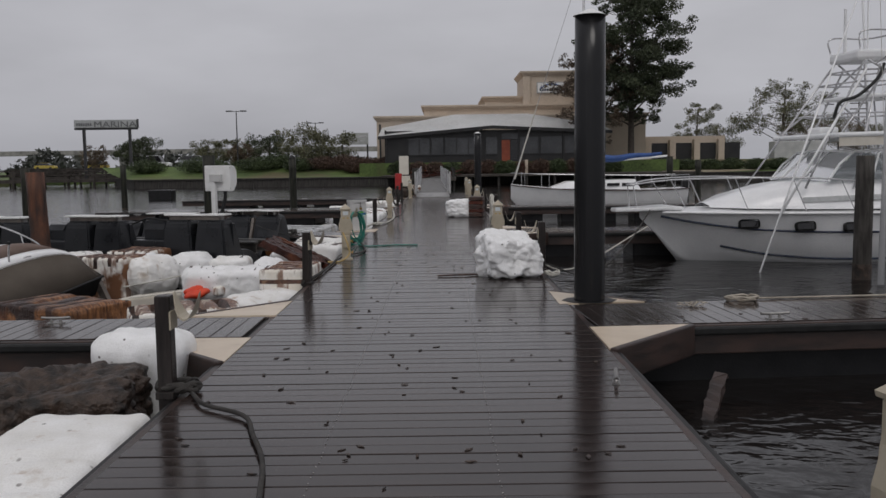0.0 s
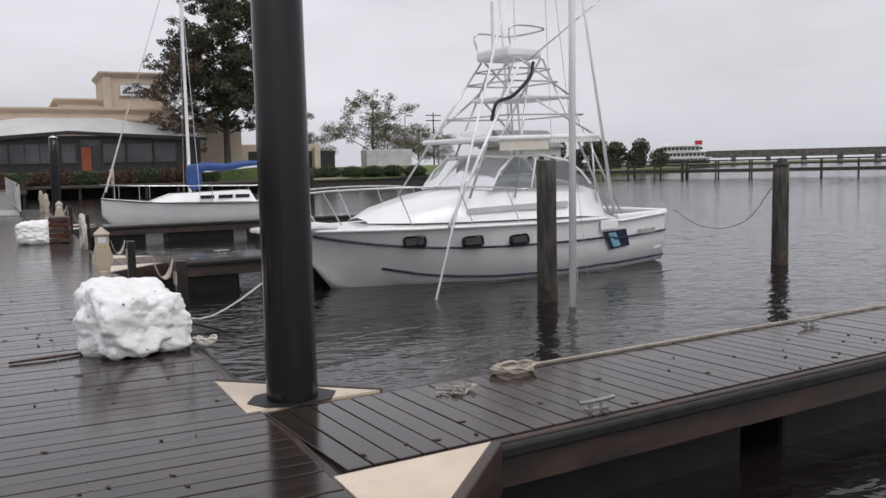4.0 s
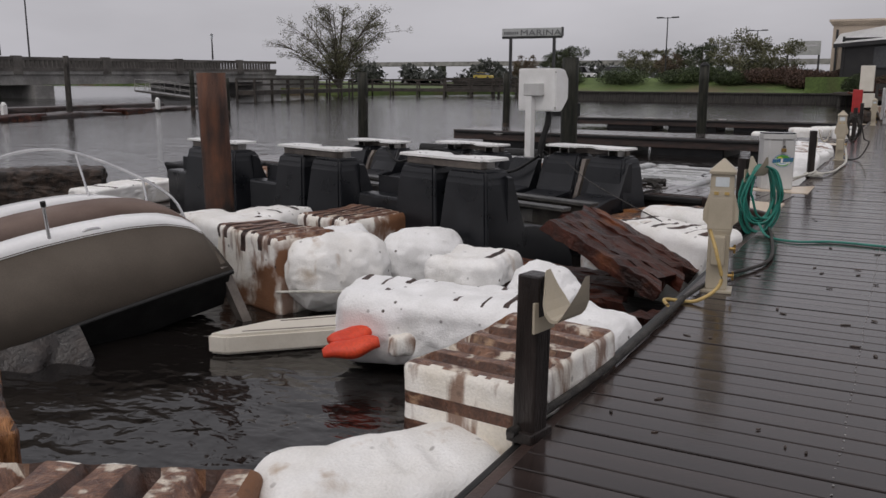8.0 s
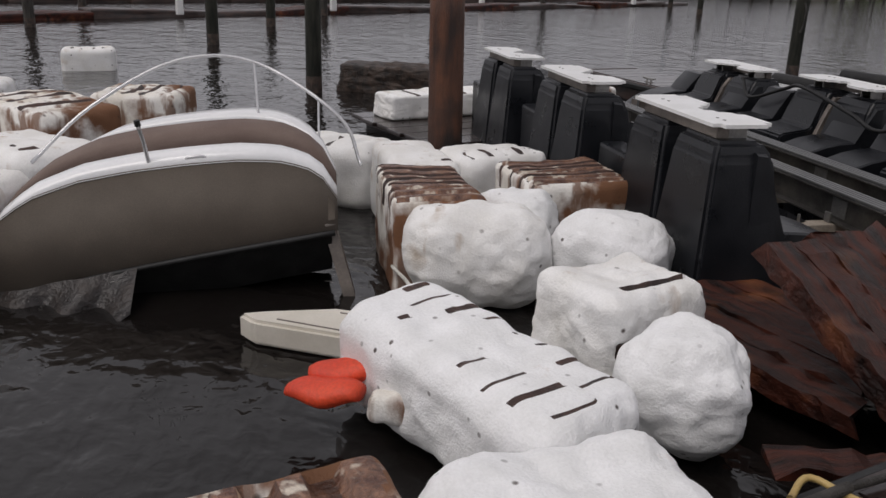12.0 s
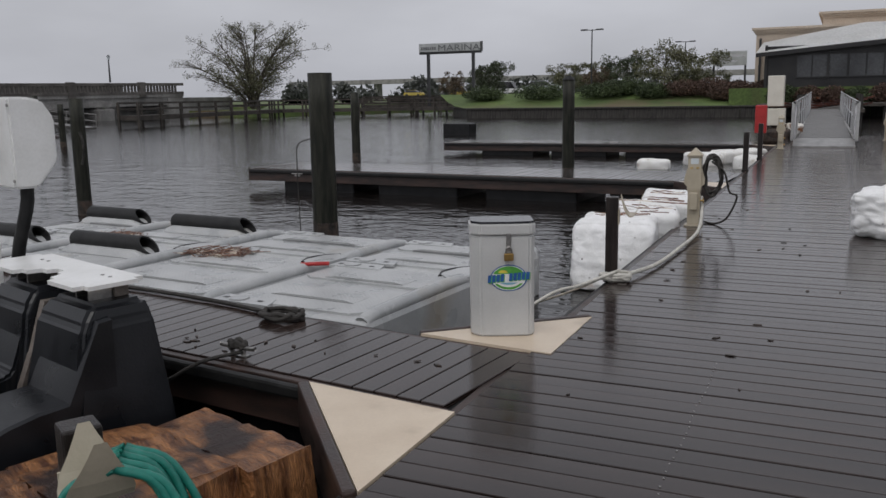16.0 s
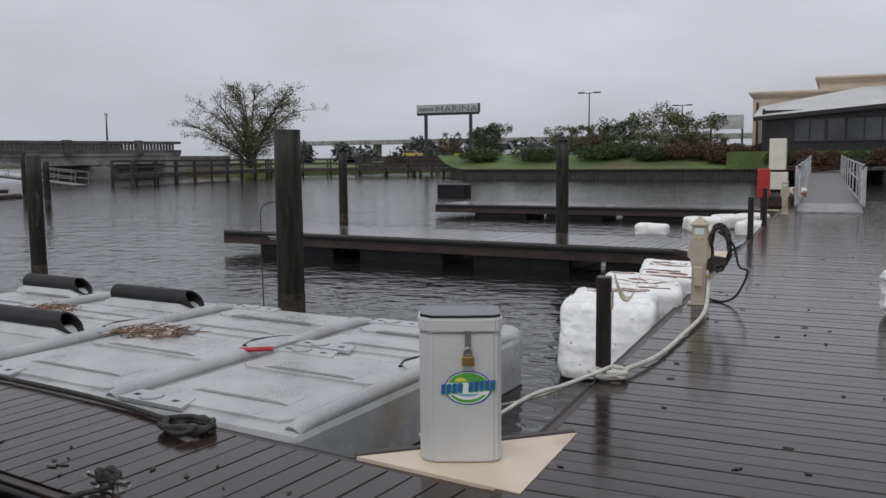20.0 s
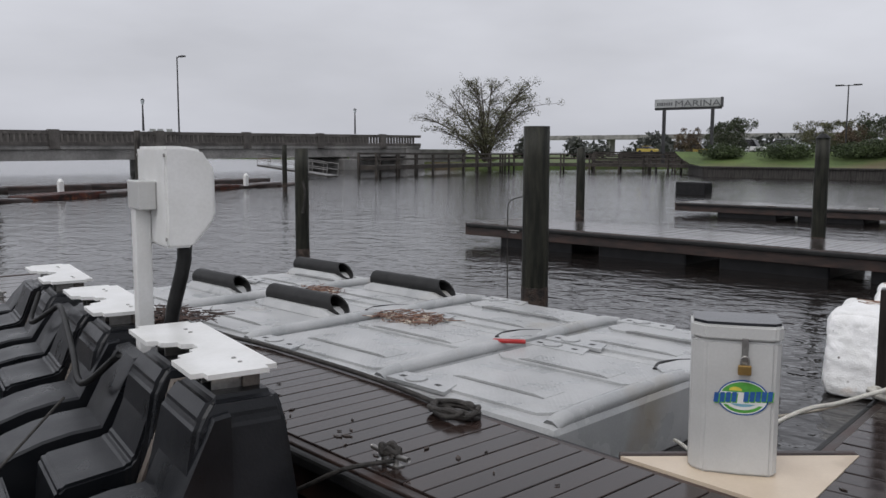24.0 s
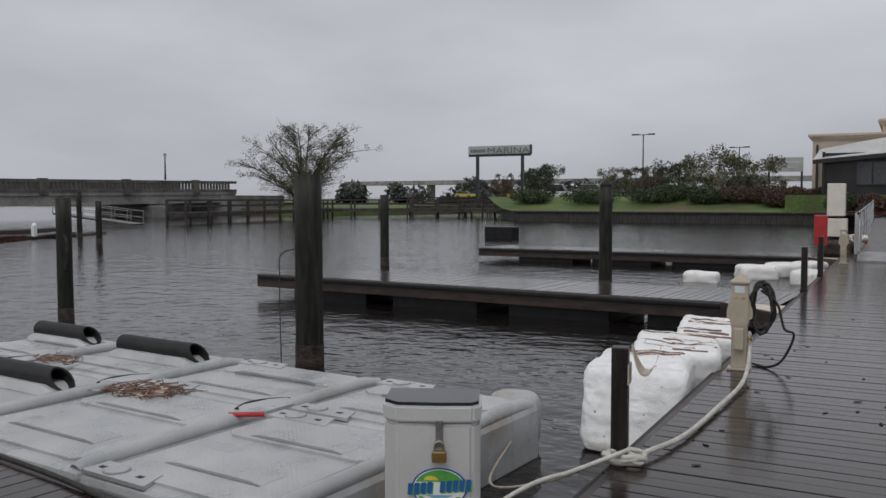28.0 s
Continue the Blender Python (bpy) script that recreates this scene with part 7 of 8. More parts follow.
part("wall_strip", boxed(-7.3, -7.1, BY - 0.12, BY, 1.5, 6.4), STEEL_DARK, b)
# glazed veranda under the awning
va = part("veranda_wall", boxed(-6.2, 18, BY - 7, BY - 6.8, 0.4, 5.3), DARKWALL, b, "dark screened veranda wall")
part("veranda_side", boxed(-6.2, -6.0, BY - 6.8, BY, 0.4, 5.2), DARKWALL, b)
for x0, x1 in ((-3.6, -2.5), (-2.4, -1.2), (-1.1, 0.2), (0.4, 1.6), (1.7, 2.9), (3.0, 4.2), (4.9, 6.1), (8.6, 10.6), (10.9, 13.2), (13.5, 15.5)):
    w = part("window", boxed(x0, x1, BY - 7.05, BY - 7.0, 2.7, 4.5), SCREEN, va)
    part("sill", boxed(x0 - 0.05, x1 + 0.05, BY - 7.12, BY - 7.0, 2.6, 2.7), DARKWALL, w)
dr = part("door", boxed(6.6, 7.5, BY - 7.06, BY - 7.0, 1.7, 4.2), DOOR_RED, va, "orange-red timber door")
part("door_panel", boxed(6.75, 7.35, BY - 7.09, BY - 7.06, 2.9, 3.9), DOOR_RED, dr)
part("door", boxed(7.6, 8.4, BY - 7.04, BY - 7.0, 1.7, 4.2), DARKGLASS, va)
part("transom", boxed(6.6, 8.4, BY - 7.04, BY - 7.0, 4.3, 4.9), SCREEN, va)
bm = bmesh.new()
ridge = [(1.5, BY - 1.5, 7.35), (10.0, BY - 1.5, 7.35)]
P = [(-6.9, BY - 7.6, 4.75), (5.5, BY - 8.0, 5.75), (18.6, BY - 7.6, 5.1), (18.6, BY - 0.5, 6.0), (-6.9, BY - 0.5, 6.0)]
v = [bm.verts.new(p) for p in P]
r0, r1 = bm.verts.new(ridge[0]), bm.verts.new(ridge[1])
bm.faces.new((v[0], v[1], r0)), bm.faces.new((v[1], r1, r0)), bm.faces.new((v[1], v[2], r1)), bm.faces.new((v[2], v[3], r1)), bm.faces.new((v[3], v[4], r0, r1)), bm.faces.new((v[4], v[0], r0))
bmesh.ops.solidify(bm, geom=bm.faces[:], thickness=0.12)
part("awning", bm, AWNING, b, "white peaked vinyl awning")
part("valance", loft(bmesh.new(), [[(P[i][0], P[i][1] - 0.02, P[i][2] - 0.35), (P[i][0], P[i][1] - 0.02, P[i][2])] for i in (0, 1, 2)], close=False), DARKWALL, b)
for x in (-6.1, -1.2, 4.4, 8.5, 13.4, 17.8):
    part("veranda_post", boxed(x - 0.1, x + 0.1, BY - 7.2, BY - 7.0, 0.4, 5.4), DARKWALL, b)
part("lower_wall", boxed(-6.2, 18, BY - 7.3, BY - 7.12, 0.4, 1.6), ROTWOOD, b)
part("wing", boxed(24, 34, BY + 2, BY + 16, 0.3, 4.6), STUCCO, b)
for k in range(4):
    part("column", boxed(24.3 + 2.9 * k, 25.0 + 2.9 * k, BY + 1.2, BY + 1.9, 0.4, 4.2), STUCCO, b)
    part("opening", boxed(25.1 + 2.9 * k, 27.1 + 2.9 * k, BY + 1.94, BY + 1.99, 0.6, 3.8), DARKWALL, b)
part("steps", boxed(5.6, 9.0, BY - 8.6, BY - 7.3, 0.5, 1.6), ROTWOOD, b)
part("stair_side", boxed(9.0, 9.3, BY - 8.8, BY - 7.3, 0.5, 2.0), STUCCO, b)
bank = prism(bmesh.new(), [(-9, BY - 7.4), (26, BY - 7.4), (27, BY + 20), (-9, BY + 20)], 0.3, 1.84)
solo("terrace", bank, GRASS, "grassy bank round the building", "ground", kind="structure")

# ---- marina sign, lamp posts, cars ----
ms = thing("marina_sign", "long grey marina sign on two dark steel posts", "sign", pose(-42.5, 106, 0.5, 0, 0, 3))
for x in (-2.8, 2.9):
    part("post", boxed(x - 0.16, x + 0.16, -0.16, 0.16, 0, 6.3), STEEL_DARK, ms)
face = part("board", boxed(-3.9, 3.9, -0.3, 0.3, 6.35, 7.35, bevel=0.04), SIGN_FACE, ms)
part("edge", boxed(3.9, 3.98, -0.34, 0.34, 6.3, 7.4), STEEL_DARK, face)
part("beam", boxed(-3.9, 3.9, -0.2, 0.2, 6.1, 6.35), STEEL_DARK, face)
fc = bpy.data.curves.new("lettering", "FONT")
fc.body, fc.size, fc.extrude, fc.align_x = "MARINA", 1.1, 0.02, "CENTER"
ft = new("lettering", fc)
ft.parent, ft.matrix_basis = face, pose(1.2, -0.33, 6.45, 90, 0, 0)
ft.scale = (1.3, 0.9, 1)
fc.materials.append(INK)
for k in range(7):
    part("mark", boxed(-3.6 + 0.28 * k, -3.4 + 0.28 * k, -0.33, -0.3, 6.6, 6.95), INK, face)


bb = thing("billboard", "pale weathered sign board on two posts", "sign", pose(-12.6, 121.5, 0.3, 0, 0, 6))
part("board", boxed(-1.95, 1.95, -0.1, 0.1, 4.4, 6.1, bevel=0.03), SIGN_FACE, bb)
for x in (-1.8, 1.8):
    part("post", boxed(x - 0.12, x + 0.12, -0.1, 0.1, 0, 4.4), STEEL_DARK, bb)
for k in range(2):
    part("mark", boxed(-1.6, 1.6 - 0.8 * k, -0.115, -0.1, 5.4 - 0.6 * k, 5.62 - 0.6 * k), STEEL_LIGHT, bb)


def street_lamp(x, y, h, two=True, mat=STEEL_DARK):
    t = thing("street_lamp", "tall dark street lamp pole behind the trees", "street lamp", pose(x, y, 0.4), "street lamps")
    part("pole", rod(bmesh.new(), (0, 0, 0), (0, 0, h), 0.11, 0.07), mat, t)
    for s in ((-1, 1) if two else (1,)):
        part("arm", rod(bmesh.new(), (0, 0, h - 0.1), (s * 0.9, 0, h - 0.05), 0.05), mat, t)
        part("head", boxed(*sorted((s * 0.6, s * 1.5)), -0.2, 0.2, h - 0.12, h + 0.05), mat, t)


street_lamp(-30.5, 125, 9.6)
street_lamp(-22.5, 150, 9.0)
street_lamp(68, 150, 11, False)
up = thing("utility_pole", "wooden utility pole with crossarms", "utility pole", pose(74, 150, 0))
part("pole", rod(bmesh.new(), (0, 0, 0), (0, 0, 12), 0.16, 0.11), PILE_GREY, up)
for z in (11.4, 10.4):
    part("crossarm", boxed(-1.6, 1.6, -0.08, 0.08, z, z + 0.18), PILE_GREY, up)


def car(x, y, turn, paint, label, van=False):
    t = thing("parked_car", label, "car", pose(x, y, land_z(y) + 0.01, 0, 0, turn), "parked cars")
    h = 0.5 if van else 0.0
    part("body", loft(bmesh.new(), [[(px, -w, 0.3), (px, w, 0.3), (px, w, z), (px, -w, z)] for px, w, z in ((-2.2, 0.8, 0.75), (-2.0, 0.88, 0.95), (2.0, 0.88, 0.9), (2.25, 0.8, 0.65))]), paint, t)
    part("cabin", loft(bmesh.new(), [[(px, -w, 0.9), (px, w, 0.9), (px, w * 0.85, z), (px, -w * 0.85, z)] for px, w, z in ((-1.9, 0.8, 0.95), (-1.3, 0.8, 1.45 + h), (0.5, 0.8, 1.45 + h), (1.2, 0.8, 0.95))]), DARKGLASS, t)
    part("roof", boxed(-1.3, 0.5, -0.68, 0.68, 1.45 + h, 1.5 + h), paint, t)
    for wx in (-1.4, 1.4):
        for wy in (-0.8, 0.8):
            part("wheel", rod(bmesh.new(), (wx, wy - 0.1, 0.32), (wx, wy + 0.1, 0.32), 0.32, n=14), TYRE, t)
car(-33, 112, 5, CAR_SILVER, "silver car parked behind hedges")
car(-86.6, 184, 0, CAR_YELLOW, "yellow taxi parked on the far lawn")
car(-75.5, 185, 10, CAR_YELLOW, "yellow van parked on the far lawn", True)
car(-47, 138, 0, WHITE_PAINT, "white van parked on the far lawn", True)

# ---- trees and shrubs ----
def leaf_cloud(centres, count, size, seed, flat=0.6):
    """Many small leaf faces scattered in blobs: one mesh."""
    rng = np.random.default_rng(seed)
    cs = np.array([c[:3] for c in centres], float)
    rs = np.array([c[3] for c in centres], float)
    pick = rng.choice(len(cs), count, p=rs ** 2 / np.sum(rs ** 2))
    d = rng.normal(size=(count, 3))
    d /= np.linalg.norm(d, axis=1)[:, None]
    rad = rng.random(count) ** 0.45
    p = cs[pick] + d * (rs[pick] * rad)[:, None] * np.array([1, 1, flat])
    a = rng.normal(size=(count, 3))
    a /= np.linalg.norm(a, axis=1)[:, None]
    bb = np.cross(a, rng.normal(size=(count, 3)))
    bb /= np.linalg.norm(bb, axis=1)[:, None]
    s = size * rng.uniform(0.5, 1.3, count)[:, None]
    q = np.stack([p - a * s, p + bb * s * 0.5, p + a * s, p - bb * s * 0.5], 1).reshape(-1, 3)
    me = bpy.data.meshes.new("crown")
    me.from_pydata(q.tolist(), [], np.arange(count * 4).reshape(-1, 4).tolist())
    return me


def limbs(bm, base, h, r, spread, count, rnd, twigs=3, oval=False):
    tips = []
    pipe(bm, [base, (base[0] + rnd.uniform(-0.2, 0.2), base[1], base[2] + h * 0.5), (base[0] + rnd.uniform(-0.3, 0.3), base[1], base[2] + h)], r, n=8, fine=4, radii=(r, r * 0.25))
    for k in range(count):
        f = 0.25 + 0.7 * k / count
        a = k * 2.4 + rnd.uniform(-0.4, 0.4)
        ln = spread * ((0.25 + 0.75 * math.sin(math.pi * (0.18 + 0.72 * (f - 0.25) / 0.7))) if oval else (1.15 - f * 0.75)) * rnd.uniform(0.7, 1.15)
        s = Vector((base[0], base[1], base[2] + h * f))
        e = s + Vector((math.cos(a) * ln, math.sin(a) * ln, ln * (rnd.uniform(-0.1, 0.75) if oval else rnd.uniform(0.15, 0.6))))
        mid = (s + e) / 2 + Vector((0, 0, 0.06 * ln))
        pipe(bm, [s, mid, e], r * 0.3, n=5, fine=3, radii=(r * 0.35 * (1.1 - f), r * 0.06))
        tips.append((e, ln))
        for _ in range(twigs):
            g = rnd.uniform(0.4, 1.0)
            p = s.lerp(e, g)
            q = p + Vector((rnd.uniform(-1, 1), rnd.uniform(-1, 1), rnd.uniform(-0.1, 0.8))) * ln * 0.4
            pipe(bm, [p, (p + q) / 2, q], 0.02, n=4, fine=1, radii=(r * 0.1, r * 0.03))
            tips.append((q, ln * 0.5))
    return tips


def wide_tree(at, h, spread, leaf, count, seed, label, stems=17):
    """A many-stemmed tree that fans out from its foot, thinly leaved."""
    rnd = random.Random(seed)
    t = thing("bare_tree", label, "tree", pose(*at), "shore trees")
    bm, cents = bmesh.new(), []
    for k in range(stems):
        a = 2 * math.pi * k / stems + rnd.uniform(-0.3, 0.3)
        lean = rnd.uniform(0.08, 1.0)
        end = Vector((math.cos(a) * spread * lean, math.sin(a) * spread * lean, h * (1.08 - 0.72 * lean ** 2.4)))
        mid = Vector((end.x * 0.32, end.y * 0.32, end.z * 0.5))
        pts = curve_points([(0, 0, 0), mid, end], 6)
        pipe(bm, pts, 0.1, n=5, fine=1, radii=(0.2, 0.03))
        for j in range(18):
            p = pts[2 + int(rnd.random() * (len(pts) - 3))]
            d = Vector((end.x * 0.5 + rnd.uniform(-1, 1) * spread * 0.4, end.y * 0.5 + rnd.uniform(-1, 1) * spread * 0.4, rnd.uniform(0.1, 1.0) * h * 0.4)) * 0.55
            q = p + d
            pipe(bm, [p, p + d * 0.5 + Vector((0, 0, 0.15)), q], 0.03, n=4, fine=1, radii=(0.055, 0.012))
            cents.append((q.x, q.y, q.z, 0.7))
            for _ in range(4):
                g = p + d * rnd.uniform(0.3, 1.0)
                e = g + Vector((rnd.uniform(-1, 1), rnd.uniform(-1, 1), rnd.uniform(-0.2, 1.0))) * 0.95
                pipe(bm, [g, e], 0.02, n=3, fine=1, radii=(0.028, 0.008))
                cents.append((e.x, e.y, e.z, 0.5))
    part("trunk", bm, BARK, t, smooth=True)
    me = leaf_cloud(cents, count, 0.1, seed, 0.9)
    me.materials.append(leaf)
    ob = new("crown", me)
    ob.parent = t


def tree(name, at, h, spread, leaf, count, size, seed, label, branches=12, clump=0.28, trunk=None, crown_from=0.2, flat=0.6, twigs=3, bark=BARK, group="shore trees", oval=False):
    rnd = random.Random(seed)
    t = thing(name, label, "tree", pose(at[0], at[1], at[2]), group)
    bm = bmesh.new()
    tips = limbs(bm, (0, 0, 0), h * 0.95, trunk or h * 0.022, spread, branches, rnd, twigs, oval)
    part("trunk", bm, bark, t, smooth=True)
    cents = [(p.x, p.y, p.z, max(0.25, ln * clump)) for p, ln in tips]
    if count:
        me = leaf_cloud(cents, count, size, seed, flat)
        me.materials.append(leaf)
        ob = new("crown", me)
        ob.parent = t
    return t


tree("cypress_tree", (21.0, 92, 0.5), 20.5, 5.0, LEAF_DARK, 60000, 0.14, 11, "tall dark cypress tree beside the building", 80, 0.26, 0.4, twigs=6, flat=0.7, oval=True)
tree("cypress_tree", (16.6, 91, 0.5), 14.5, 3.8, LEAF_RUST, 11000, 0.13, 12, "rusty thinning cypress tree beside the building", 50, 0.22, 0.25, twigs=6, flat=0.7, oval=True)
tree("shade_tree", (43, 105, 0.5), 11, 6.5, LEAF_OLIVE, 16000, 0.1, 13, "half-bare olive tree behind the marina", 20, 0.3, twigs=5)
tree("shade_tree", (36, 118, 0.5), 9, 5, LEAF_OLIVE, 12000, 0.1, 14, "half-bare olive tree behind the marina", 16, 0.3)
wide_tree((-76.0, 112, 0.3), 10.6, 11.0, LEAF_OLIVE, 24000, 15, "wide half-bare tree beside the boardwalk")
for k, (x, y, h, s, mt) in enumerate(((-62, 150, 5.5, 2.6, LEAF_RUST), (-52, 140, 6.5, 2.6, LEAF_DARK), (-47, 130, 6.2, 3, LEAF_DARK), (-25.5, 124, 6.8, 2.8, LEAF_DARK), (-37, 150, 7, 2.4, LEAF_OLIVE), (-18.5, 112, 6.2, 3.4, LEAF_OLIVE), (-15, 113, 5.5, 3.0, LEAF_OLIVE), (-42, 152, 6.5, 3, LEAF_OLIVE), (-33, 140, 5.5, 2.6, LEAF_RUST), (58, 135, 8, 4.5, LEAF_RUST), (66, 140, 9, 5, LEAF_RUST), (80, 160, 8, 4, LEAF_OLIVE))):
    tree("shore_tree", (x, y, 0.5), h * 0.9, s * 0.9, mt, 6000, 0.12, 30 + k, "leafy tree on the far lawn", 22, 0.36, twigs=5, flat=0.9, oval=True)


def shrub(x, y, r, h, mat, seed, label="clipped round shrub on the lawn"):
    me = leaf_cloud([(0, 0, h * 0.45, r * 0.75), (r * 0.4, 0.1, h * 0.4, r * 0.6), (-r * 0.4, 0, h * 0.4, r * 0.6), (0, r * 0.3, h * 0.3, r * 0.6)], 5200, 0.1, seed, h / r * 0.6)
    me.materials.append(mat)
    ob = new("shrub", me)
    ob.matrix_basis = pose(x, y, land_z(y))
    tagged(ob, label, "shrub", "shore shrubs")


rnd = random.Random(8)
for k, (x, y, r, brown) in enumerate(((-33.8, 95, 2.4, 0), (-27.5, 95, 3.2, 0), (-21.5, 95.5, 2.8, 0), (-19.4, 96.5, 2.6, 0), (-16.4, 95, 1.9, 0), (-13.6, 95.6, 2.4, 1), (-11.0, 95.2, 2.2, 1), (-8.6, 95, 2.2, 1), (-5.6, 95.6, 1.8, 1))):
    shrub(x, y, r, rnd.uniform(1.7, 2.1), LEAF_BROWN if brown else LEAF_BUSH, 60 + k)
for k, x in enumerate((-9.8, -8.3, -6.8, -5.4)):
    shrub(x, 93.5, 1.5, 1.9, LEAF_BROWN, 140 + k, "rust-brown shrub beside the landing")
for k in range(13):
    shrub(-4.5 + 1.9 * k, 89.6 + rnd.uniform(-0.4, 0.5), 1.5, rnd.uniform(1.7, 2.4), LEAF_BROWN if k % 3 else LEAF_BUSH, 80 + k, "low brown shrub in front of the building")
for k in range(9):
    shrub(22 + 2.6 * k, 92 + rnd.uniform(-0.5, 0.5), 1.5, 1.5, LEAF_BUSH, 100 + k, "green hedge shrub behind the shore")
me = leaf_cloud([(-150 + 7 * k, 230 + 20 * math.sin(k * 2.1), 2.0 + 1.5 * math.sin(k * 1.3), 4.5 + 1.5 * math.sin(k * 3.3)) for k in range(30)], 9000, 0.9, 3, 0.8)
me.materials.append(LEAF_FAR)
tagged(new("woodland", me), "distant line of grey-green trees", "woodland", kind="stuff")
me = leaf_cloud([(107 + 1.3 * k, 158 - 1.0 * k + 2 * math.sin(k * 2.3), 2.6 + 2.2 * math.sin(k * 1.7), 2.2 + 0.8 * math.sin(k * 2.9)) for k in range(14)], 16000, 0.3, 4, 1.0)
me.materials.append(LEAF_DARK)
tagged(new("woodland", me), "distant dark trees across the river", "woodland", kind="stuff")

# ---- bridge ----
br = thing("road_bridge", "long low concrete road bridge with arched balustrade", "bridge", kind="structure")
BX = -80.0
def deck_z(y):
    return 1.80 + 0.009 * (y - 15)
sec = [(-140 + 6 * k) for k in range(41)]
def strip(x0, x1, lo, hi, mat, name):
    part(name, loft(bmesh.new(), [[(x0, y, deck_z(y) + lo), (x1, y, deck_z(y) + lo), (x1, y, deck_z(y) + hi), (x0, y, deck_z(y) + hi)] for y in sec[::4] + [102]]), mat, br)
strip(BX - 11, BX + 0.3, -0.35, 0.0, CONCRETE, "deck")
strip(BX - 0.9, BX + 0.12, -1.4, -0.35, CONCRETE, "girder")
strip(BX - 9.5, BX - 8.5, -1.25, -0.35, CONCRETE, "girder")
strip(BX + 0.0, BX + 0.35, 0.001, 0.32, PARAPET, "kerb")
strip(BX + 0.0, BX + 0.35, 1.08, 1.42, PARAPET, "coping")
strip(BX - 10.6, BX - 10.3, 0.001, 1.3, PARAPET, "far_parapet")
y = -60.0
bal = boxed(0.08, 0.27, -0.13, 0.13, 0.0, 0.78)
bal_me = bpy.data.meshes.new("baluster")
bal.to_mesh(bal_me), bal.free()
bal_me.materials.append(PARAPET)
bmj = bmesh.new()
count = 0
while y < 101:
    if int((y + 60) / 0.55) % 20 == 0:
        part("parapet_pier", boxed(BX - 0.08, BX + 0.43, y - 0.5, y + 0.5, deck_z(y) - 0.3, deck_z(y) + 1.52), PARAPET, br)
    elif y > 0 and count < 180:
        ob = new("baluster", bal_me)
        ob.parent, ob.matrix_basis = br, pose(BX, y, deck_z(y) + 0.31)
        count += 1
    else:
        box(bmj, BX + 0.08, BX + 0.27, y - 0.13, y + 0.13, deck_z(y) + 0.31, deck_z(y) + 1.09)
    y += 0.55
part("baluster_run", bmj, PARAPET, br, kind="stuff")
for y in (-62, -36, -10, 14.5, 40.3, 64, 88):
    z = deck_z(y) - 1.25
    part("pier", boxed(BX - 9, BX - 0.2, y - 0.55, y + 0.55, -2, z), CONCRETE, br)
    part("pier_cap", boxed(BX - 1.3, BX + 0.9, y - 1.15, y + 1.15, WZ - 0.1, WZ + 1.35, bevel=0.08), CONCRETE, br)
part("abutment", boxed(BX - 11, BX + 0.4, 99, 112, -1, 2.1), CONCRETE, br)
for y in (2, 32.4, 59.8, 89.5):
    lp = thing("bridge_lamp", "old-style globe lamp post on the bridge", "street lamp", pose(BX + 0.2, y, deck_z(y) + 1.5) @ Matrix.Diagonal((1, 1, 0.8, 1)), "bridge lamps")
    part("pole", rod(bmesh.new(), (0, 0, 0), (0, 0, 3.3), 0.12, 0.07), STEEL_DARK, lp)
    part("globe", rod(bmesh.new(), (0, 0, 3.3), (0, 0, 3.85), 0.13, 0.2), LENS, lp)
    part("cap", rod(bmesh.new(), (0, 0, 3.85), (0, 0, 4.05), 0.22, 0.03), STEEL_DARK, lp)
street_lamp(-89.2, 70, 12.2, False)
gy = thing("road_sign_gantry", "distant road sign gantry beyond the bridge", "gantry", pose(-328, 216, 0.3, 0, 0, -32))
for x in (-5.2, 5.2):
    part("leg", rod(bmesh.new(), (0, x, 0), (0, x, 10.4), 0.2), STEEL_LIGHT, gy)
part("beam", boxed(-0.15, 0.15, -5.6, 5.6, 9.7, 10.1), STEEL_LIGHT, gy)
for x in (-3.6, -0.5, 3.2):
    part("sign", boxed(-0.05, 0.3, x - 1.2, x + 1.2, 9.2, 11.2), SIGN_FACE, gy)
fbr = thing("distant_overpass", "distant low concrete overpass beyond the trees", "bridge", kind="structure")
part("deck", boxed(-200, 60, 300, 308, 7.0, 8.6), CONCRETE, fbr)
for k in range(16):
    part("pier", boxed(-195 + 16 * k, -193.5 + 16 * k, 302, 306, 0, 7.0), CONCRETE, fbr)

# ---- boardwalk with rails ----
def boardwalk(pts, z, w, name, label):
    t = thing(name, label, "boardwalk", kind="structure")
    for (ax, ay), (bx, by) in zip(pts, pts[1:]):
        d = Vector((bx - ax, by - ay, 0))
        m = pose(ax, ay, z, 0, 0, math.degrees(math.atan2(d.y, d.x)))
        ob = part("deck", boxed(0, d.length, -w / 2, w / 2, -0.4, 0), BOARDWALK, t)
        ob.matrix_basis = m
        k = max(2, int(d.length / 3.4))
        for i in range(k + 1):
            for s in (-1, 1):
                ob = part("post", boxed(d.length * i / k - 0.09, d.length * i / k + 0.09, s * w / 2 - 0.09, s * w / 2 + 0.09, -z - 2, 1.1), BOARDWALK, t)
                ob.matrix_basis = m
        for s in (-1, 1):
            for h in (0.55, 1.05):
                ob = part("rail", boxed(0, d.length, s * w / 2 - 0.05, s * w / 2 + 0.05, h - 0.1, h + 0.07), BOARDWALK, t)
                ob.matrix_basis = m
    return t


boardwalk([(-54, 66), (-62, 98), (-46, 104), (-38, 100)], 0.45, 1.8, "boardwalk", "weathered timber boardwalk with rails by the shore")
boardwalk([(-58, 112), (-44, 122)], 0.7, 1.8, "boardwalk", "weathered timber boardwalk over the far lawn")
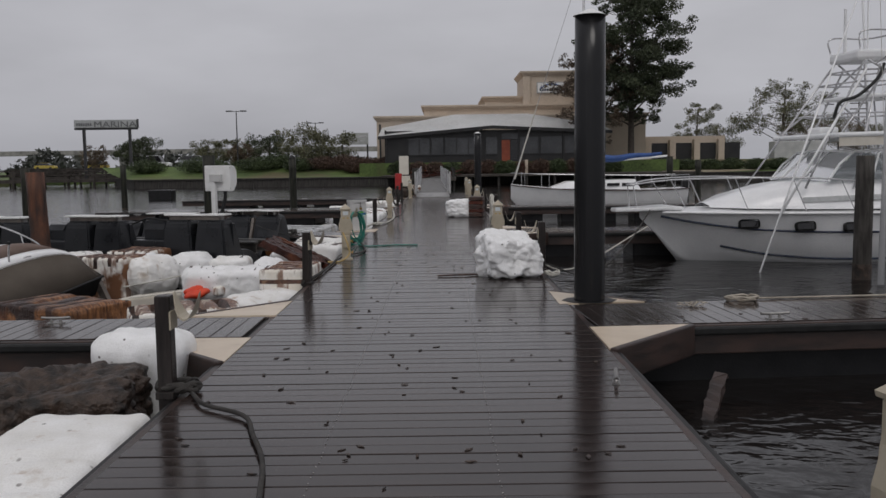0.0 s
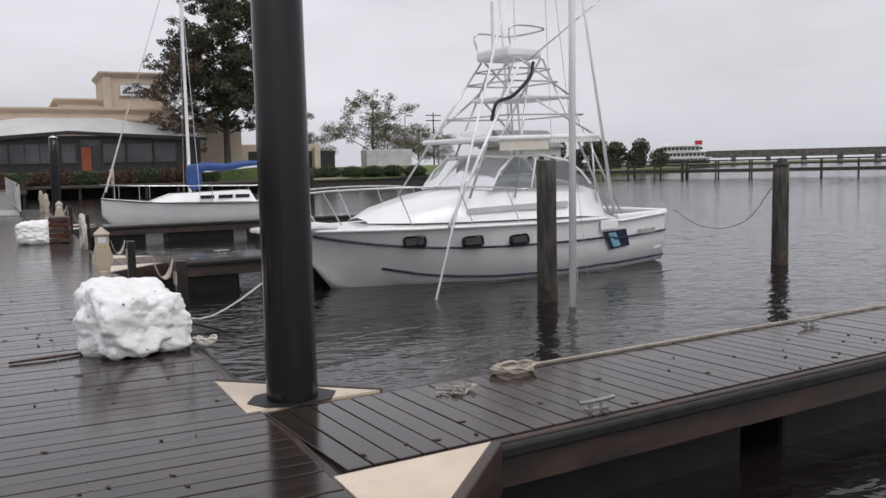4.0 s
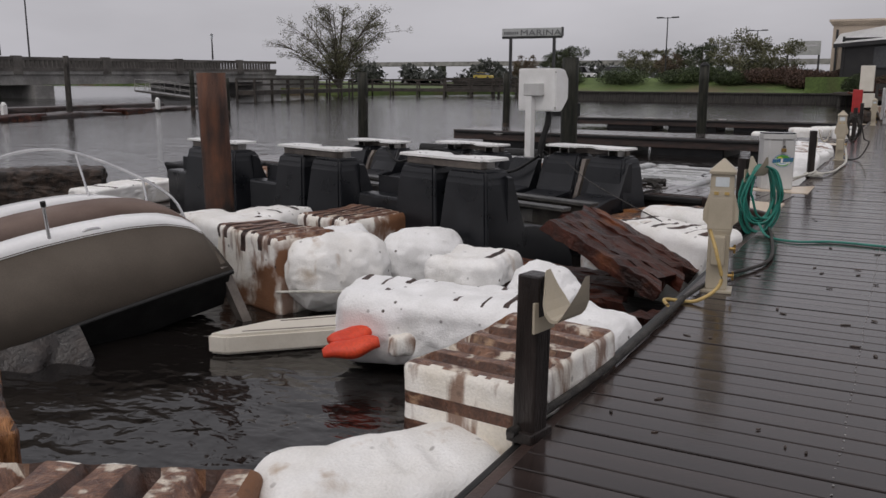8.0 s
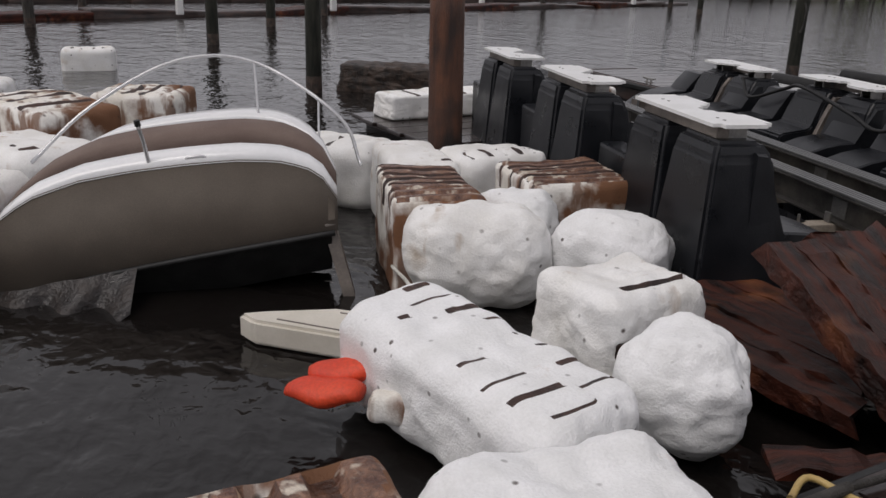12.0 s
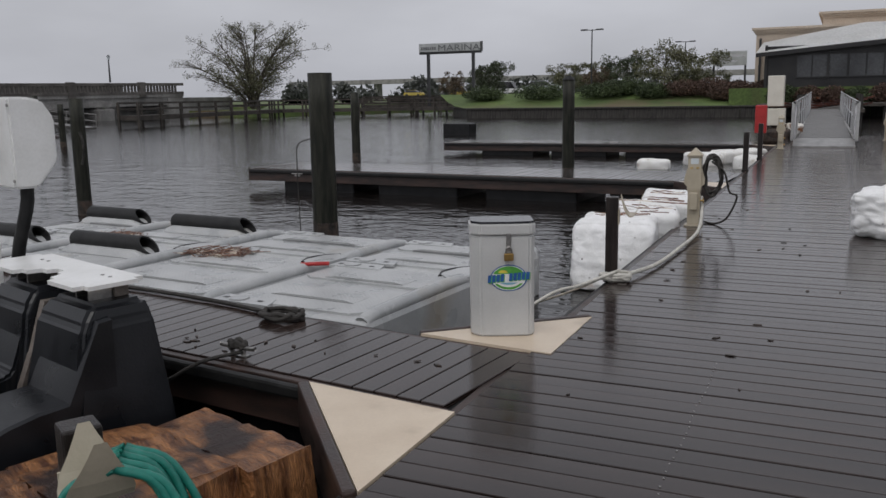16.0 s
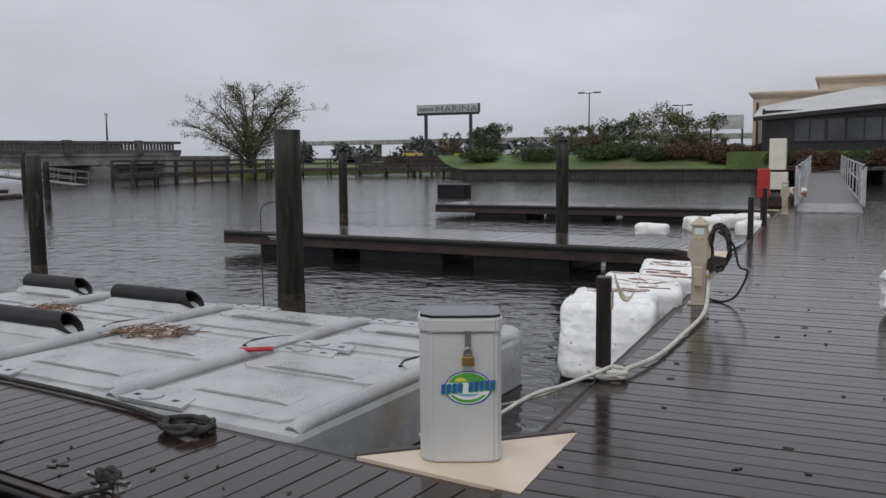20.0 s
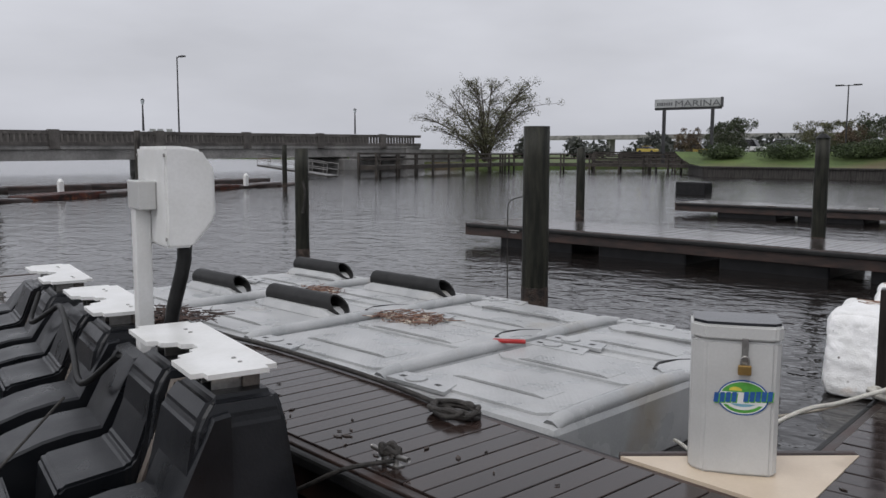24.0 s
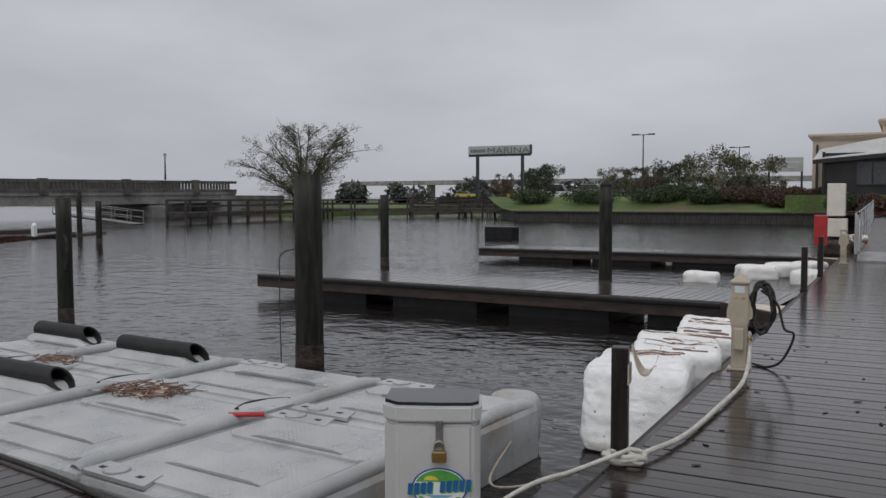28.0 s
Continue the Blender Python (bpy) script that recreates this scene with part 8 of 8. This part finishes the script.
# broken breakwater dock
bw = thing("broken_dock", "broken low dock with debris out in the river", "dock", kind="structure")
for k in range(12):
    f = k / 11
    x, y = -31.5 - 12 * f, 10 + 38 * f
    ob = part("segment", lump((4.2, 1.3, 0.4), 200 + k, rounding=0.08, rough=0.07, cuts=8), FASCIA if k % 3 else ROTWOOD, bw)
    ob.matrix_basis = pose(x, y, WZ + 0.02 + 0.06 * math.sin(k * 2.2), 0, 2 * math.sin(k * 1.7), 108 + 6 * math.sin(k * 3))
for k in range(9):
    f = k / 8
    ob = part("segment", lump((7.0, 1.2, 0.5), 230 + k, rounding=0.08, rough=0.08, cuts=8), FASCIA, bw)
    ob.matrix_basis = pose(-42 - 7 * f, 8 + 40 * f, WZ + 0.05, 0, 0, 100 + 5 * math.sin(k))
for x, y in ((-31.5, 14.5), (-34, 21.2), (-38.5, 31.0), (-41.5, 43.5)):
    p = thing("white_pedestal", "small white pedestal on the broken dock", "power pedestal", pose(x, y, WZ + 0.12), "far white pedestals")
    part("body", boxed(-0.12, 0.12, -0.12, 0.12, 0, 0.6, bevel=0.04), WHITE, p)
    part("cap", rod(bmesh.new(), (0, 0, 0.6), (0, 0, 0.75), 0.15, 0.06), WHITE, p)
fg = thing("far_gangway", "far aluminium gangway sloping down beside the boardwalk", "gangway", pose(-61, 60, 0.35, 0, 5, 0), kind="structure")
part("deck", boxed(0, 9, -0.6, 0.6, 0, 0.15), RAIL, fg)
for s in (-1, 1):
    for h in (0.6, 1.1):
        part("hand_rail", rod(bmesh.new(), (0, s * 0.6, h), (9, s * 0.6, h), 0.03), ALU, fg)
    for k in range(6):
        part("rail_post", rod(bmesh.new(), (1.8 * k, s * 0.6, 0.1), (1.8 * k, s * 0.6, 1.1), 0.03), ALU, fg)

# ---- far right shore: paddle boat, pier, house ----
pb = thing("riverboat", "white three-deck riverboat moored across the river", "boat", pose(216, 251, WZ, 0, 0, -43) @ Matrix.Diagonal((0.88, 1, 0.95, 1)))
part("hull", boxed(0, 24, -3, 3, -0.5, 1.2, bevel=0.1), WHITE_PAINT, pb)
for k in range(3):
    part("deck_house", boxed(1 + k, 22 - 2 * k, -2.6, 2.6, 1.5 + 2.3 * k, 3.4 + 2.3 * k), SIDING, pb)
    part("deck_rail", boxed(0.5 + k, 23 - 2 * k, -3.05, 3.05, 3.42 + 2.3 * k, 3.75 + 2.3 * k), WHITE_PAINT, pb)
    for j in range(12 - k):
        part("window", boxed(1.6 + k + 1.6 * j, 2.7 + k + 1.6 * j, -2.66, -2.6, 2.1 + 2.3 * k, 3.0 + 2.3 * k), DARKGLASS, pb)
part("wheelhouse", boxed(16, 19, -1.2, 1.2, 8.6, 10.2), RED_BOX, pb)
part("funnel", boxed(4, 5.5, -0.8, 0.8, 8.4, 9.8), WHITE_PAINT, pb)
far = thing("distant_bridge", "distant dark bridge across the river", "bridge", pose(286, 309, -0.2, 0, 0, -47) @ Matrix.Diagonal((1, 1, 0.74, 1)), kind="structure")
part("deck", boxed(0, 260, -4, 4, 4.2, 8.6), PARAPET, far)
for k in range(18):
    part("pier", boxed(4 + 15 * k, 6 + 15 * k, -3, 3, -2, 4.2), CONCRETE, far)
boardwalk([(68, 99), (76, 83), (90, 64), (106, 42)], 0.5, 2.0, "far_pier", "long timber pier across the river")
hs = thing("boathouse", "pale gabled house behind the boats", "house", pose(78, 128, 0.4, 0, 0, 10), kind="structure")
part("wall", boxed(0, 12, 0, 8, 0, 4.2), SIDING, hs)
part("roof", loft(bmesh.new(), [[(x, -0.6, 4.2), (x, 4, 7.4), (x, 8.6, 4.2)] for x in (-0.5, 12.5)]), ROOF, hs)
for k in range(4):
    part("window", boxed(1 + 2.8 * k, 2.2 + 2.8 * k, -0.06, 0, 1.2, 2.8), DARKGLASS, hs)
tk = thing("box_trailer", "white box trailer parked behind the shore", "trailer", pose(40, 101, 0.55, 0, 0, -4))
part("box", boxed(0, 6, -1.2, 1.2, 0.7, 3.3, bevel=0.05), SIDING, tk)
for x in (1.2, 2.1):
    for s in (-1, 1):
        part("wheel", rod(bmesh.new(), (x, s * 1.0, 0.4), (x, s * 1.2, 0.4), 0.42, n=14), TYRE, tk)
solo("sandy_bank", prism(bmesh.new(), [(24, 88.4), (60, 99.5), (60, 103), (24, 90.2)], 0.2, 0.62), SAND, "sandy bank along the shore", "ground", kind="structure")
fl = thing("floating_tub", "black tub floating in the basin", "tub", pose(-19, 55, WZ))
part("tub", boxed(-0.8, 0.8, -0.5, 0.5, -0.3, 0.65, bevel=0.06), FLOAT, fl)
